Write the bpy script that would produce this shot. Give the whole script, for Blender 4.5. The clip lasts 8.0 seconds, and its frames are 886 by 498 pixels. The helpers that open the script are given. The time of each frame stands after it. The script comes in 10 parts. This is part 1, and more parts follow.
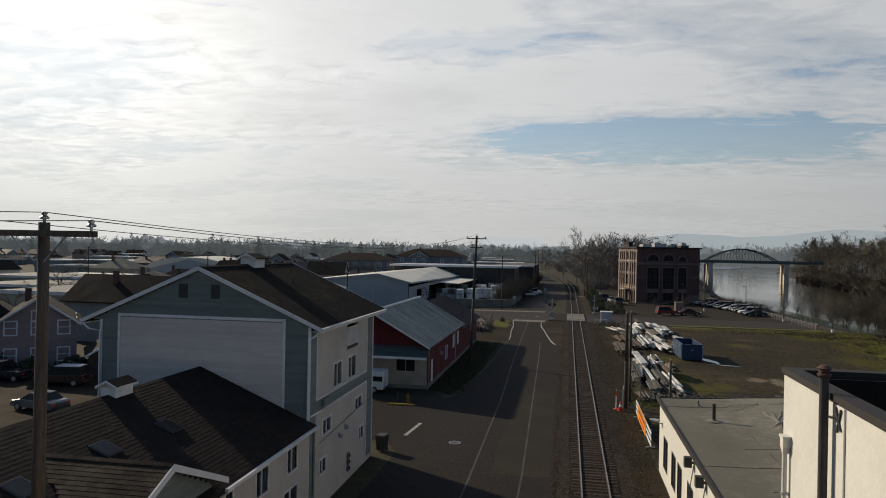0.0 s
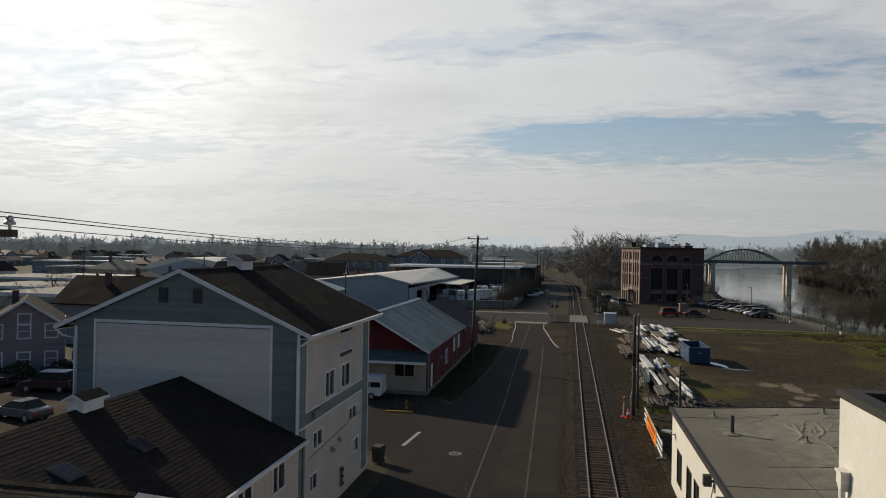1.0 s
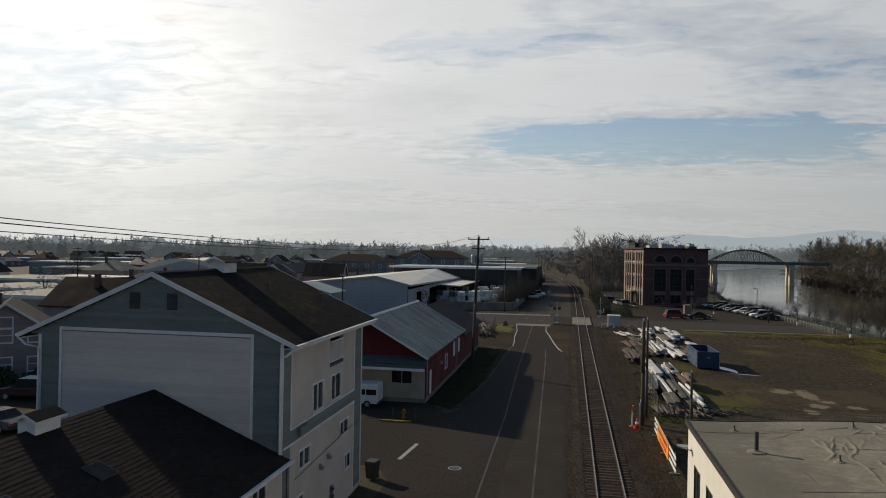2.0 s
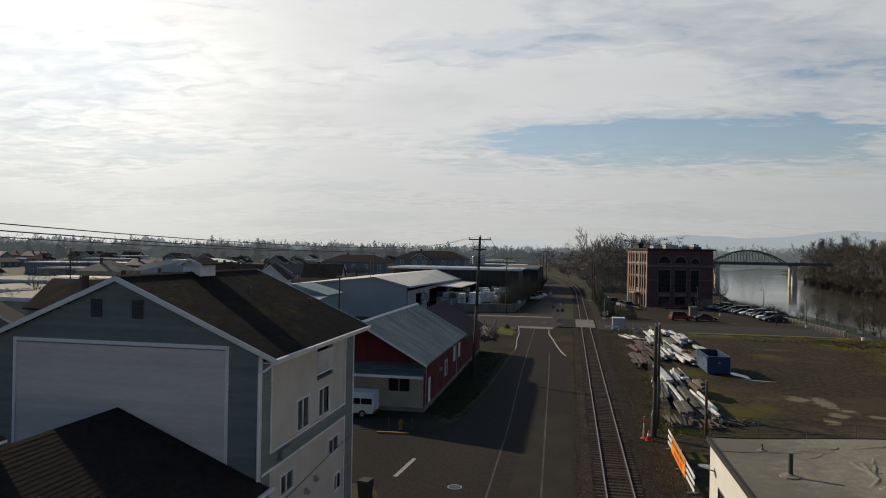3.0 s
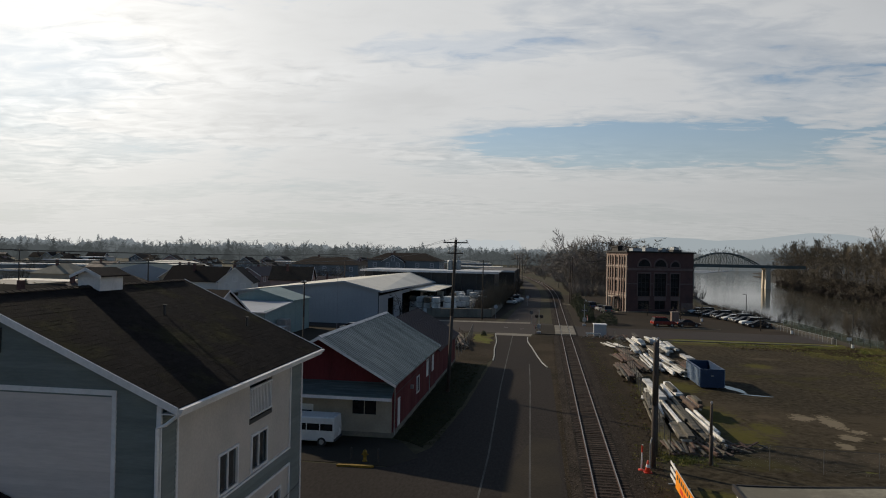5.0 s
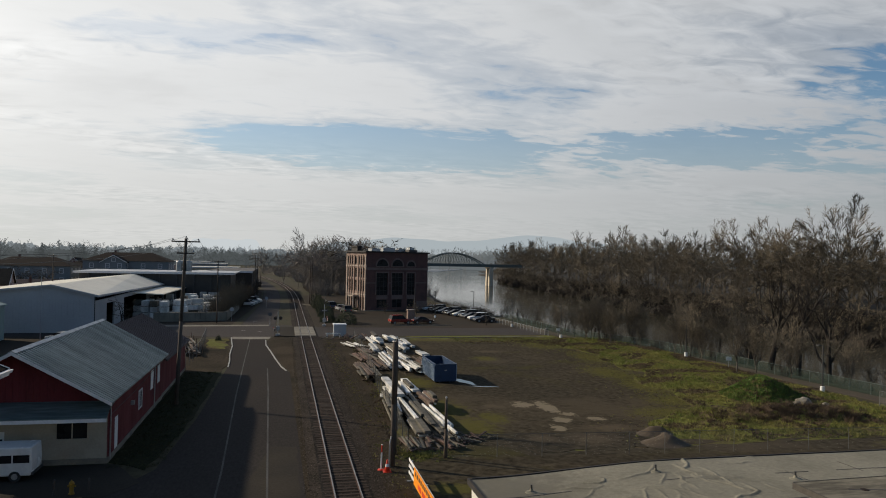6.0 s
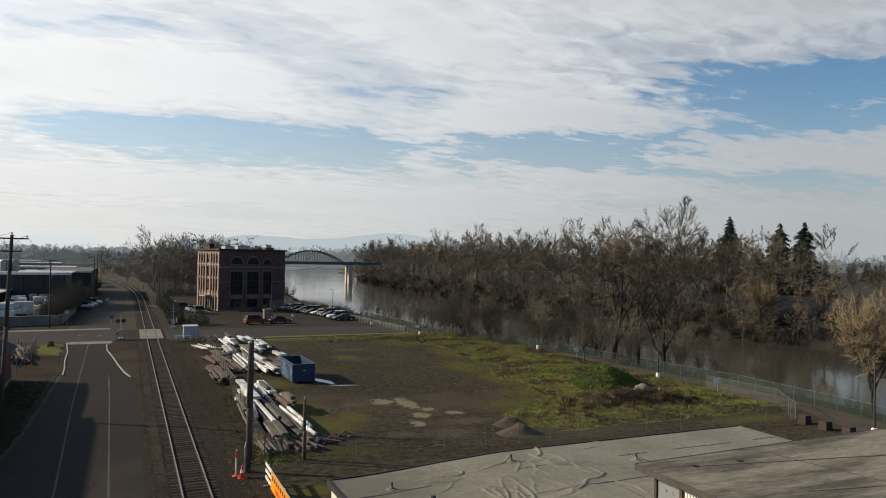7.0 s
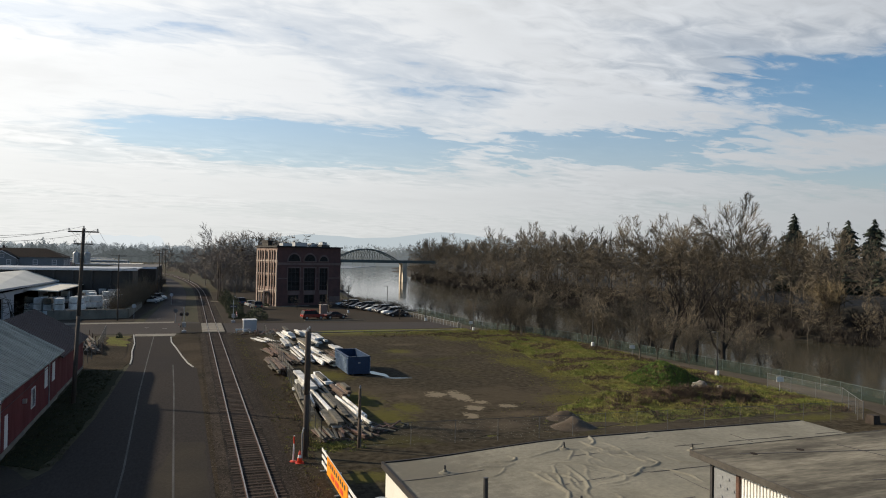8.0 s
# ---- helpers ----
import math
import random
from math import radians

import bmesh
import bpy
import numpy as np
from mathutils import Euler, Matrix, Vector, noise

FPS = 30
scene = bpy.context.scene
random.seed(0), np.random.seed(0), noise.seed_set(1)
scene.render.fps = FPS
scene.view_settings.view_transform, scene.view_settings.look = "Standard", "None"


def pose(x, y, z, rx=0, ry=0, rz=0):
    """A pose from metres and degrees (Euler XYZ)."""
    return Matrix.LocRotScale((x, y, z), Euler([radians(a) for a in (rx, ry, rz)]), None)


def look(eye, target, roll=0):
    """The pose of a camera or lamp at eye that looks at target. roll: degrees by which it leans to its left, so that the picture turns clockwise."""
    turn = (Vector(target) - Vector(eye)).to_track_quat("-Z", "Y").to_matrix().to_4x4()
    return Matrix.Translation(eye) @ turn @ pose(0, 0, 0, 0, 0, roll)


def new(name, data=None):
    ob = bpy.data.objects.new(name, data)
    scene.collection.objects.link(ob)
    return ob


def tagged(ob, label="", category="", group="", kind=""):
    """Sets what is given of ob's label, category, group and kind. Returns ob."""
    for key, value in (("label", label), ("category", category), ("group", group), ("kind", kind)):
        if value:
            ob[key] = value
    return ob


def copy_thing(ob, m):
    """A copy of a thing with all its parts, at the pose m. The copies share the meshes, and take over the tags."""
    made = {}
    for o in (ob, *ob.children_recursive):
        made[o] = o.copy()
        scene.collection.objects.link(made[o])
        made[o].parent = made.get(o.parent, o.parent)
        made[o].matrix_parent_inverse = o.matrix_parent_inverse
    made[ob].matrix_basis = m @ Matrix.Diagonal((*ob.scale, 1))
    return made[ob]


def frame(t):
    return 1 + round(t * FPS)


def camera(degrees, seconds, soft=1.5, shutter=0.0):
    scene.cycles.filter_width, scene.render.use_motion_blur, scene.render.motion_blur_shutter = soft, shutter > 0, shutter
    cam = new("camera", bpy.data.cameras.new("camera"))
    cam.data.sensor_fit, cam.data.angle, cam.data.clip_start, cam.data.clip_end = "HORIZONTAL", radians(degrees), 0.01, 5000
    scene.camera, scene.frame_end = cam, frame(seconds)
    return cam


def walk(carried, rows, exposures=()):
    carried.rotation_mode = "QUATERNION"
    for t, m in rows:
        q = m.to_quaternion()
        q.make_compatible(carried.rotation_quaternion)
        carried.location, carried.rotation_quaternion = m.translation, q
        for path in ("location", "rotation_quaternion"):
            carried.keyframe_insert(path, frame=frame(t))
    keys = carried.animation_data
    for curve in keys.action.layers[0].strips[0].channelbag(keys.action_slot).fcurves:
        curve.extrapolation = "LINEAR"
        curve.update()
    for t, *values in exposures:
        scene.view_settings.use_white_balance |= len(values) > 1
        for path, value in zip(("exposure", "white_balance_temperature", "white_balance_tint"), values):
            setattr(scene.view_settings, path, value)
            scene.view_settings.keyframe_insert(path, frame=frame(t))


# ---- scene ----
cam = camera(64.2, 8.0, soft=1.0)
PATH = [
    (0, (-1.745, 2.04, 13.339), (-2.094, 4.009, 13.34), 1.1),
    (0.5, (-1.903, 3.215, 13.356), (-2.254, 5.184, 13.357), 1.1),
    (1, (-2.077, 4.451, 13.367), (-2.429, 6.42, 13.369), 1.05),
    (1.5, (-2.251, 5.809, 13.386), (-2.604, 7.778, 13.389), 1.05),
    (3, (-2.963, 10.511, 13.432), (-3.318, 12.479, 13.437), 1.05),
    (3.5, (-3.204, 12.152, 13.47), (-3.561, 14.12, 13.476), 1.1),
    (4, (-3.468, 13.893, 13.508), (-3.826, 15.861, 13.515), 1.1),
    (4.2, (-3.574, 14.576, 13.517), (-3.93, 16.544, 13.525), 1.1),
    (4.7, (-3.80, 16.22, 13.60), (-4.14, 18.19, 13.611), 1.15),
    (5.3, (-4.002, 17.77, 13.737), (-4.136, 19.766, 13.749), 1.2),
    (5.5, (-4.023, 18.072, 13.731), (-3.993, 20.072, 13.747), 1.2),
    (6, (-3.888, 18.583, 13.72), (-3.449, 20.534, 13.745), 1.2),
    (6.5, (-3.824, 18.744, 13.745), (-3.034, 20.581, 13.772), 1.05),
    (7, (-3.86, 18.762, 13.699), (-3.045, 20.588, 13.725), 1.0),
    (7.5, (-3.863, 18.661, 13.391), (-3.136, 20.524, 13.413), 1.0),
    (8, (-3.918, 18.5, 13.176), (-3.244, 20.383, 13.197), 1.1),
]
walk(cam, [(t, look(eye, target, roll)) for t, eye, target, roll in PATH],
     [(0, -0.23), (4.3, -0.24), (5.3, -0.28), (6.0, -0.06), (6.6, 0.14), (8, 0.30)])

# ---- daylight: thin high cloud, low sun ahead and to the west ----
SUN_AZ, SUN_EL = radians(58), radians(23.8)      # west of the track's direction (+y)
SUN_DIR = Vector((-math.sin(SUN_AZ) * math.cos(SUN_EL), math.cos(SUN_AZ) * math.cos(SUN_EL), math.sin(SUN_EL)))


def nodes_of(tree):
    def nd(kind, **kw):
        n = tree.nodes.new(kind)
        for k, v in kw.items():
            if k == "op":
                n.operation = v
            elif k == "mode":
                n.blend_type = v
            else:
                n.inputs[k].default_value = v
        return n

    def ln(a, b):
        tree.links.new(a, b)
    return nd, ln


def ramp(tree, stops, smooth=False):
    r = tree.nodes.new("ShaderNodeValToRGB")
    if smooth:
        r.color_ramp.interpolation = "EASE"
    el = r.color_ramp.elements
    while len(el) < len(stops):
        el.new(0.5)
    for e, (p, c) in zip(el, stops):
        e.position = p
        e.color = (c, c, c, 1) if not isinstance(c, tuple) else (*c, 1)
    return r


def build_world():
    w = bpy.data.worlds.new("winter_sky")
    scene.world = w
    w.use_nodes = True
    tr = w.node_tree
    tr.nodes.clear()
    nd, ln = nodes_of(tr)
    out = nd("ShaderNodeOutputWorld")
    bg = nd("ShaderNodeBackground", Strength=1.0)
    ln(bg.outputs[0], out.inputs[0])
    sky = tr.nodes.new("ShaderNodeTexSky")
    sky.sky_type, sky.sun_disc = "NISHITA", False
    sky.sun_elevation, sky.sun_rotation = SUN_EL, -SUN_AZ
    sky.air_density, sky.dust_density, sky.ozone_density = 1.2, 0.3, 4.0
    skyg = nd("ShaderNodeVectorMath", op="SCALE")
    skyg.inputs["Scale"].default_value = SKY_GAIN
    tint = nd("ShaderNodeVectorMath", op="MULTIPLY")
    tint.inputs[1].default_value = SKY_TINT
    ln(sky.outputs[0], tint.inputs[0])
    ln(tint.outputs[0], skyg.inputs[0])
    tc = nd("ShaderNodeTexCoord")
    d = nd("ShaderNodeVectorMath", op="NORMALIZE")
    ln(tc.outputs["Generated"], d.inputs[0])
    sep = nd("ShaderNodeSeparateXYZ")
    ln(d.outputs[0], sep.inputs[0])
    up = nd("ShaderNodeMath", op="MAXIMUM")
    up.inputs[1].default_value = 0.0
    ln(sep.outputs[2], up.inputs[0])
    upa = nd("ShaderNodeMath", op="ADD")
    upa.inputs[1].default_value = 0.10
    ln(up.outputs[0], upa.inputs[0])
    flat = nd("ShaderNodeVectorMath", op="DIVIDE")
    ln(d.outputs[0], flat.inputs[0])
    ln(upa.outputs[0], flat.inputs[1])
    mp = nd("ShaderNodeMapping")
    mp.inputs["Location"].default_value = (1.3, 0.4, 0)
    mp.inputs["Rotation"].default_value = (0, 0, radians(-14))
    mp.inputs["Scale"].default_value = (0.5, 0.8, 0.0)
    ln(flat.outputs[0], mp.inputs[0])
    big = nd("ShaderNodeTexNoise", Scale=1.05, Detail=8.0, Roughness=0.54, Distortion=0.35)
    ln(mp.outputs[0], big.inputs["Vector"])
    mp2 = nd("ShaderNodeMapping")
    mp2.inputs["Rotation"].default_value = (0, 0, radians(-24))
    mp2.inputs["Scale"].default_value = (2.6, 4.6, 0.0)
    ln(flat.outputs[0], mp2.inputs[0])
    rip = nd("ShaderNodeTexNoise", Scale=2.2, Detail=5.0, Roughness=0.55, Distortion=0.6)
    ln(mp2.outputs[0], rip.inputs["Vector"])
    ripm = nd("ShaderNodeMath", op="MULTIPLY_ADD")
    ripm.inputs[1].default_value, ripm.inputs[2].default_value = 0.28, -0.14
    ln(rip.outputs[0], ripm.inputs[0])
    summ = nd("ShaderNodeMath", op="ADD")
    ln(big.outputs[0], summ.inputs[0])
    ln(ripm.outputs[0], summ.inputs[1])
    # breaks in the sheet where blue shows, low in the north-east
    az = nd("ShaderNodeMath", op="ARCTAN2")
    ln(sep.outputs[0], az.inputs[0])
    ln(sep.outputs[1], az.inputs[1])
    wob = nd("ShaderNodeMath", op="MULTIPLY_ADD")
    wob.inputs[1].default_value, wob.inputs[2].default_value = 5.0, -2.5
    ln(summ.outputs[0], wob.inputs[0])
    thick = summ.outputs[0]
    for a0, e0, wa, we, tilt, deep in ((46, 9.8, 13, 2.7, 0.0, 0.34), (33, 9.0, 9, 1.4, 0.02, 0.28), (22, 11.0, 5, 1.0, 0.0, 0.03), (9, 8.6, 12, 1.3, 0.03, 0.19), (21, 12.6, 4, 1.0, 0.0, 0.05),
                                         (-26, 18.6, 9, 1.5, 0.0, 0.22), (-18, 11.6, 5, 1.1, 0.0, 0.14), (-7, 16.2, 8, 1.2, 0.0, 0.12)):
        u = nd("ShaderNodeMath", op="MULTIPLY_ADD")
        u.inputs[1].default_value, u.inputs[2].default_value = 1 / radians(wa), -a0 / wa
        ln(az.outputs[0], u.inputs[0])
        v = nd("ShaderNodeMath", op="MULTIPLY_ADD")
        v.inputs[1].default_value, v.inputs[2].default_value = 1 / radians(we), -e0 / we
        ln(sep.outputs[2], v.inputs[0])
        v2 = nd("ShaderNodeMath", op="MULTIPLY_ADD")
        v2.inputs[1].default_value = tilt * wa / we
        ln(u.outputs[0], v2.inputs[0])
        ln(v.outputs[0], v2.inputs[2])
        cmb = nd("ShaderNodeCombineXYZ")
        ln(u.outputs[0], cmb.inputs[0])
        ln(v2.outputs[0], cmb.inputs[1])
        rad = nd("ShaderNodeVectorMath", op="LENGTH")
        ln(cmb.outputs[0], rad.inputs[0])
        rw = nd("ShaderNodeMath", op="ADD")
        ln(rad.outputs["Value"], rw.inputs[0])
        ln(wob.outputs[0], rw.inputs[1])
        hole = nd("ShaderNodeMapRange")
        hole.interpolation_type = "SMOOTHSTEP"
        for k, val in (("From Min", 0.1), ("From Max", 1.6), ("To Min", -deep), ("To Max", 0.0)):
            hole.inputs[k].default_value = val
        ln(rw.outputs[0], hole.inputs["Value"])
        less = nd("ShaderNodeMath", op="ADD")
        ln(thick, less.inputs[0])
        ln(hole.outputs[0], less.inputs[1])
        thick = less.outputs[0]
    cover = ramp(tr, [(0.23, 0.08), (0.40, 0.78), (0.54, 1.0)], True)
    ln(thick, cover.inputs[0])
    # bright sky glow, placed to fit the view, some 20 degrees off the sun
    dot = nd("ShaderNodeVectorMath", op="DOT_PRODUCT")
    dot.inputs[1].default_value = GLOW_DIR
    ln(d.outputs[0], dot.inputs[0])
    dm = nd("ShaderNodeMath", op="MAXIMUM")
    dm.inputs[1].default_value = 0.0
    ln(dot.outputs["Value"], dm.inputs[0])
    g1 = nd("ShaderNodeMath", op="POWER")
    g1.inputs[1].default_value = 30.0
    ln(dm.outputs[0], g1.inputs[0])
    g2 = nd("ShaderNodeMath", op="POWER")
    g2.inputs[1].default_value = 1.3
    ln(dm.outputs[0], g2.inputs[0])
    m1 = nd("ShaderNodeMath", op="MULTIPLY")
    m1.inputs[1].default_value = GLOW_CORE
    ln(g1.outputs[0], m1.inputs[0])
    m2 = nd("ShaderNodeMath", op="MULTIPLY_ADD")
    m2.inputs[1].default_value = GLOW_WIDE
    ln(g2.outputs[0], m2.inputs[0])
    ln(m1.outputs[0], m2.inputs[2])
    # cloud brightness: thick parts a little greyer
    shade = ramp(tr, [(0.36, 0.94), (0.53, 1.06), (0.74, 0.95)], True)
    ln(summ.outputs[0], shade.inputs[0])
    cl = nd("ShaderNodeVectorMath", op="SCALE")
    cl.inputs[0].default_value = CLOUD
    # ripples show in patches only
    pm = nd("ShaderNodeMapping")
    pm.inputs["Location"].default_value = (3.1, 7.7, 0)
    pm.inputs["Scale"].default_value = (0.5, 0.6, 0.0)
    ln(flat.outputs[0], pm.inputs[0])
    patch = nd("ShaderNodeTexNoise", Scale=0.9, Detail=2.0, Roughness=0.5)
    ln(pm.outputs[0], patch.inputs["Vector"])
    pr = ramp(tr, [(0.45, 0.12), (0.62, 1.0)], True)
    ln(patch.outputs[0], pr.inputs[0])
    rc = nd("ShaderNodeMath", op="SUBTRACT")
    rc.inputs[1].default_value = 0.5
    ln(rip.outputs[0], rc.inputs[0])
    rmul = nd("ShaderNodeMath", op="MULTIPLY")
    ln(rc.outputs[0], rmul.inputs[0])
    ln(pr.outputs[0], rmul.inputs[1])
    ripple = nd("ShaderNodeMath", op="MULTIPLY_ADD")
    ripple.inputs[1].default_value, ripple.inputs[2].default_value = 0.70, 0.99
    ln(rmul.outputs[0], ripple.inputs[0])
    sh2 = nd("ShaderNodeMath", op="MULTIPLY")
    ln(shade.outputs[0], sh2.inputs[0])
    ln(ripple.outputs[0], sh2.inputs[1])
    ln(sh2.outputs[0], cl.inputs["Scale"])
    gl = nd("ShaderNodeVectorMath", op="SCALE")
    gl.inputs[0].default_value = (1.0, 0.95, 0.86)
    gsh = nd("ShaderNodeMath", op="MULTIPLY")
    ln(m2.outputs[0], gsh.inputs[0])
    ln(sh2.outputs[0], gsh.inputs[1])
    ln(gsh.outputs[0], gl.inputs["Scale"])
    cg = nd("ShaderNodeVectorMath", op="ADD")
    ln(cl.outputs[0], cg.inputs[0])
    ln(gl.outputs[0], cg.inputs[1])
    gs = nd("ShaderNodeVectorMath", op="SCALE")
    gs.inputs["Scale"].default_value = 0.55
    ln(gl.outputs[0], gs.inputs[0])
    sg = nd("ShaderNodeVectorMath", op="ADD")
    ln(skyg.outputs[0], sg.inputs[0])
    ln(gs.outputs[0], sg.inputs[1])
    # cloud cover cut overhead, out of view, to lessen the skylight on the ground
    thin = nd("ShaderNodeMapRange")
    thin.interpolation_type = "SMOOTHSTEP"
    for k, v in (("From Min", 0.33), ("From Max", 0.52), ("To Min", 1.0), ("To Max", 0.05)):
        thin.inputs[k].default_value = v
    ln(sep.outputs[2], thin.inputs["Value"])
    # and cut to the south, behind the camera, to deepen the shade
    clear = nd("ShaderNodeMapRange")
    clear.interpolation_type = "SMOOTHSTEP"
    for k, v in (("From Min", -0.25), ("From Max", 0.40), ("To Min", 0.25), ("To Max", 1.0)):
        clear.inputs[k].default_value = v
    ln(sep.outputs[1], clear.inputs["Value"])
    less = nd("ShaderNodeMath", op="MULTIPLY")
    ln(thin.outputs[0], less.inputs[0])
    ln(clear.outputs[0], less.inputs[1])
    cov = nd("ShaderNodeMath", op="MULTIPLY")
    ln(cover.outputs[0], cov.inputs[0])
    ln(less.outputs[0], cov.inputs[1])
    mix = tr.nodes.new("ShaderNodeMix")
    mix.data_type = "RGBA"
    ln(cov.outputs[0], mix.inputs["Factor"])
    ln(sg.outputs[0], mix.inputs["A"])
    ln(cg.outputs[0], mix.inputs["B"])
    # haze towards the horizon
    hz = nd("ShaderNodeMapRange")
    hz.interpolation_type = "SMOOTHSTEP"
    for k, v in (("From Min", 0.0), ("From Max", 0.24), ("To Min", 0.92), ("To Max", 0.0)):
        hz.inputs[k].default_value = v
    ln(sep.outputs[2], hz.inputs["Value"])
    hzc = nd("ShaderNodeVectorMath", op="ADD")
    hzc.inputs[0].default_value = HAZE
    gh = nd("ShaderNodeVectorMath", op="SCALE")
    gh.inputs["Scale"].default_value = 0.79
    ln(gl.outputs[0], gh.inputs[0])
    ln(gh.outputs[0], hzc.inputs[1])
    mix2 = tr.nodes.new("ShaderNodeMix")
    mix2.data_type = "RGBA"
    ln(hz.outputs[0], mix2.inputs["Factor"])
    ln(mix.outputs["Result"], mix2.inputs["A"])
    ln(hzc.outputs[0], mix2.inputs["B"])
    ln(mix2.outputs["Result"], bg.inputs[0])


SKY_GAIN = 0.074
SKY_TINT = (0.79, 1.05, 1.18)
CLOUD = (0.40, 0.427, 0.462)
HAZE = (0.37, 0.39, 0.40)
GLOW_CORE, GLOW_WIDE = 0.40, 0.43
GLOW_DIR = (-math.sin(radians(38)) * math.cos(radians(15)), math.cos(radians(38)) * math.cos(radians(15)), math.sin(radians(15)))
build_world()
sun = new("sun", bpy.data.lights.new("sun", "SUN"))
sun.data.energy, sun.data.angle, sun.data.color = 5.0, radians(0.9), (1.0, 0.86, 0.66)
sun.matrix_world = look(SUN_DIR * 300, (0, 0, 0))

# ---- mesh tools ----
class Geo:
    """Collects boxes, tubes and plates into one mesh."""

    def __init__(self):
        self.v, self.f = [], []

    def add(self, vs, fs):
        n = len(self.v)
        self.v += [tuple(p) for p in vs]
        self.f += [tuple(i + n for i in f) for f in fs]
        return self

    def hexa(self, p):
        """Eight corners: four below, four above, in the same turn (anticlockwise seen from above)."""
        return self.add(p, [(3, 2, 1, 0), (4, 5, 6, 7), (0, 1, 5, 4), (1, 2, 6, 5), (2, 3, 7, 6), (3, 0, 4, 7)])

    def box(self, x0, x1, y0, y1, z0, z1):
        return self.hexa([(x0, y0, z0), (x1, y0, z0), (x1, y1, z0), (x0, y1, z0), (x0, y0, z1), (x1, y0, z1), (x1, y1, z1), (x0, y1, z1)])

    def obox(self, o, u, v, w):
        """A box from its corner and three edge vectors."""
        o, u, v, w = Vector(o), Vector(u), Vector(v), Vector(w)
        p = [o, o + u, o + u + v, o + v]
        if u.cross(v).dot(w) < 0:
            p = p[::-1]
        return self.hexa(p + [q + w for q in p])

    def bar(self, p0, p1, wd, ht, up=(0, 0, 1)):
        """A rectangular bar from p0 to p1."""
        p0, p1 = Vector(p0), Vector(p1)
        d = (p1 - p0).normalized()
        s = d.cross(Vector(up))
        s = s.normalized() if s.length > 1e-4 else Vector((1, 0, 0))
        t = s.cross(d)
        return self.obox(p0 - s * wd / 2 - t * ht / 2, p1 - p0, s * wd, t * ht)

    def prism(self, poly, vec):
        """A polygon in space pushed along vec."""
        poly, vec = [Vector(p) for p in poly], Vector(vec)
        nrm = sum(((poly[i] - poly[0]).cross(poly[i + 1] - poly[0]) for i in range(1, len(poly) - 1)), Vector())
        if nrm.dot(vec) < 0:
            poly = poly[::-1]
        n = len(poly)
        return self.add(poly + [p + vec for p in poly], [tuple(range(n))[::-1], tuple(range(n, 2 * n))] + [(i, (i + 1) % n, n + (i + 1) % n, n + i) for i in range(n)])

    def tube(self, p0, p1, r0, r1=None, n=8, caps=True):
        r1 = r0 if r1 is None else r1
        p0, p1 = Vector(p0), Vector(p1)
        d = (p1 - p0).normalized()
        s = d.orthogonal().normalized()
        t = d.cross(s)
        ring = [s * math.cos(2 * math.pi * i / n) + t * math.sin(2 * math.pi * i / n) for i in range(n)]
        fs = [(i, (i + 1) % n, n + (i + 1) % n, n + i) for i in range(n)]
        if caps:
            fs += [tuple(range(n))[::-1], tuple(range(n, 2 * n))]
        return self.add([p0 + q * r0 for q in ring] + [p1 + q * r1 for q in ring], fs)

    def pipe(self, pts, r, n=6):
        pts = [Vector(p) for p in pts]
        rings, fs = [], []
        d0 = (pts[1] - pts[0]).normalized()
        s = d0.orthogonal().normalized()
        for i, p in enumerate(pts):
            d = (pts[min(i + 1, len(pts) - 1)] - pts[max(i - 1, 0)]).normalized()
            s = (s - d * s.dot(d)).normalized()
            t = d.cross(s)
            rings += [p + (s * math.cos(2 * math.pi * k / n) + t * math.sin(2 * math.pi * k / n)) * r for k in range(n)]
        for i in range(len(pts) - 1):
            fs += [(i * n + k, i * n + (k + 1) % n, (i + 1) * n + (k + 1) % n, (i + 1) * n + k) for k in range(n)]
        m = (len(pts) - 1) * n
        return self.add(rings, fs + [tuple(range(n))[::-1], tuple(range(m, m + n))])

    def lathe(self, c, prof, n=16):
        """A turned shape: prof is a list of (radius, height)."""
        k = len(prof)
        vs = [(c[0] + r * math.cos(2 * math.pi * i / n), c[1] + r * math.sin(2 * math.pi * i / n), c[2] + z) for r, z in prof for i in range(n)]
        fs = [(j * n + i, j * n + (i + 1) % n, (j + 1) * n + (i + 1) % n, (j + 1) * n + i) for j in range(k - 1) for i in range(n)]
        fs += [tuple(range(n))[::-1], tuple(range((k - 1) * n, k * n))]
        return self.add(vs, fs)

    def mesh(self, name, mat, smooth=False):
        me = bpy.data.meshes.new(name)
        me.from_pydata(self.v, [], self.f)
        if mat:
            me.materials.append(mat)
        if smooth:
            me.polygons.foreach_set("use_smooth", [True] * len(me.polygons))
        me.update()
        return me


def part(name, g, mat, parent=None, label="", smooth=False, kind=""):
    ob = new(name, g.mesh(name, mat, smooth))
    if parent is not None:
        ob.parent = parent
    return tagged(ob, label, kind=kind)


def thing(name, label, category, group="", m=None):
    e = new(name)
    e.empty_display_size = 0.3
    if m is not None:
        e.matrix_world = m
    return tagged(e, label, category, group)


def solid(name, g, mat, label, category, group="", kind="", smooth=False):
    return tagged(new(name, g.mesh(name, mat, smooth)), label, category, group, kind)


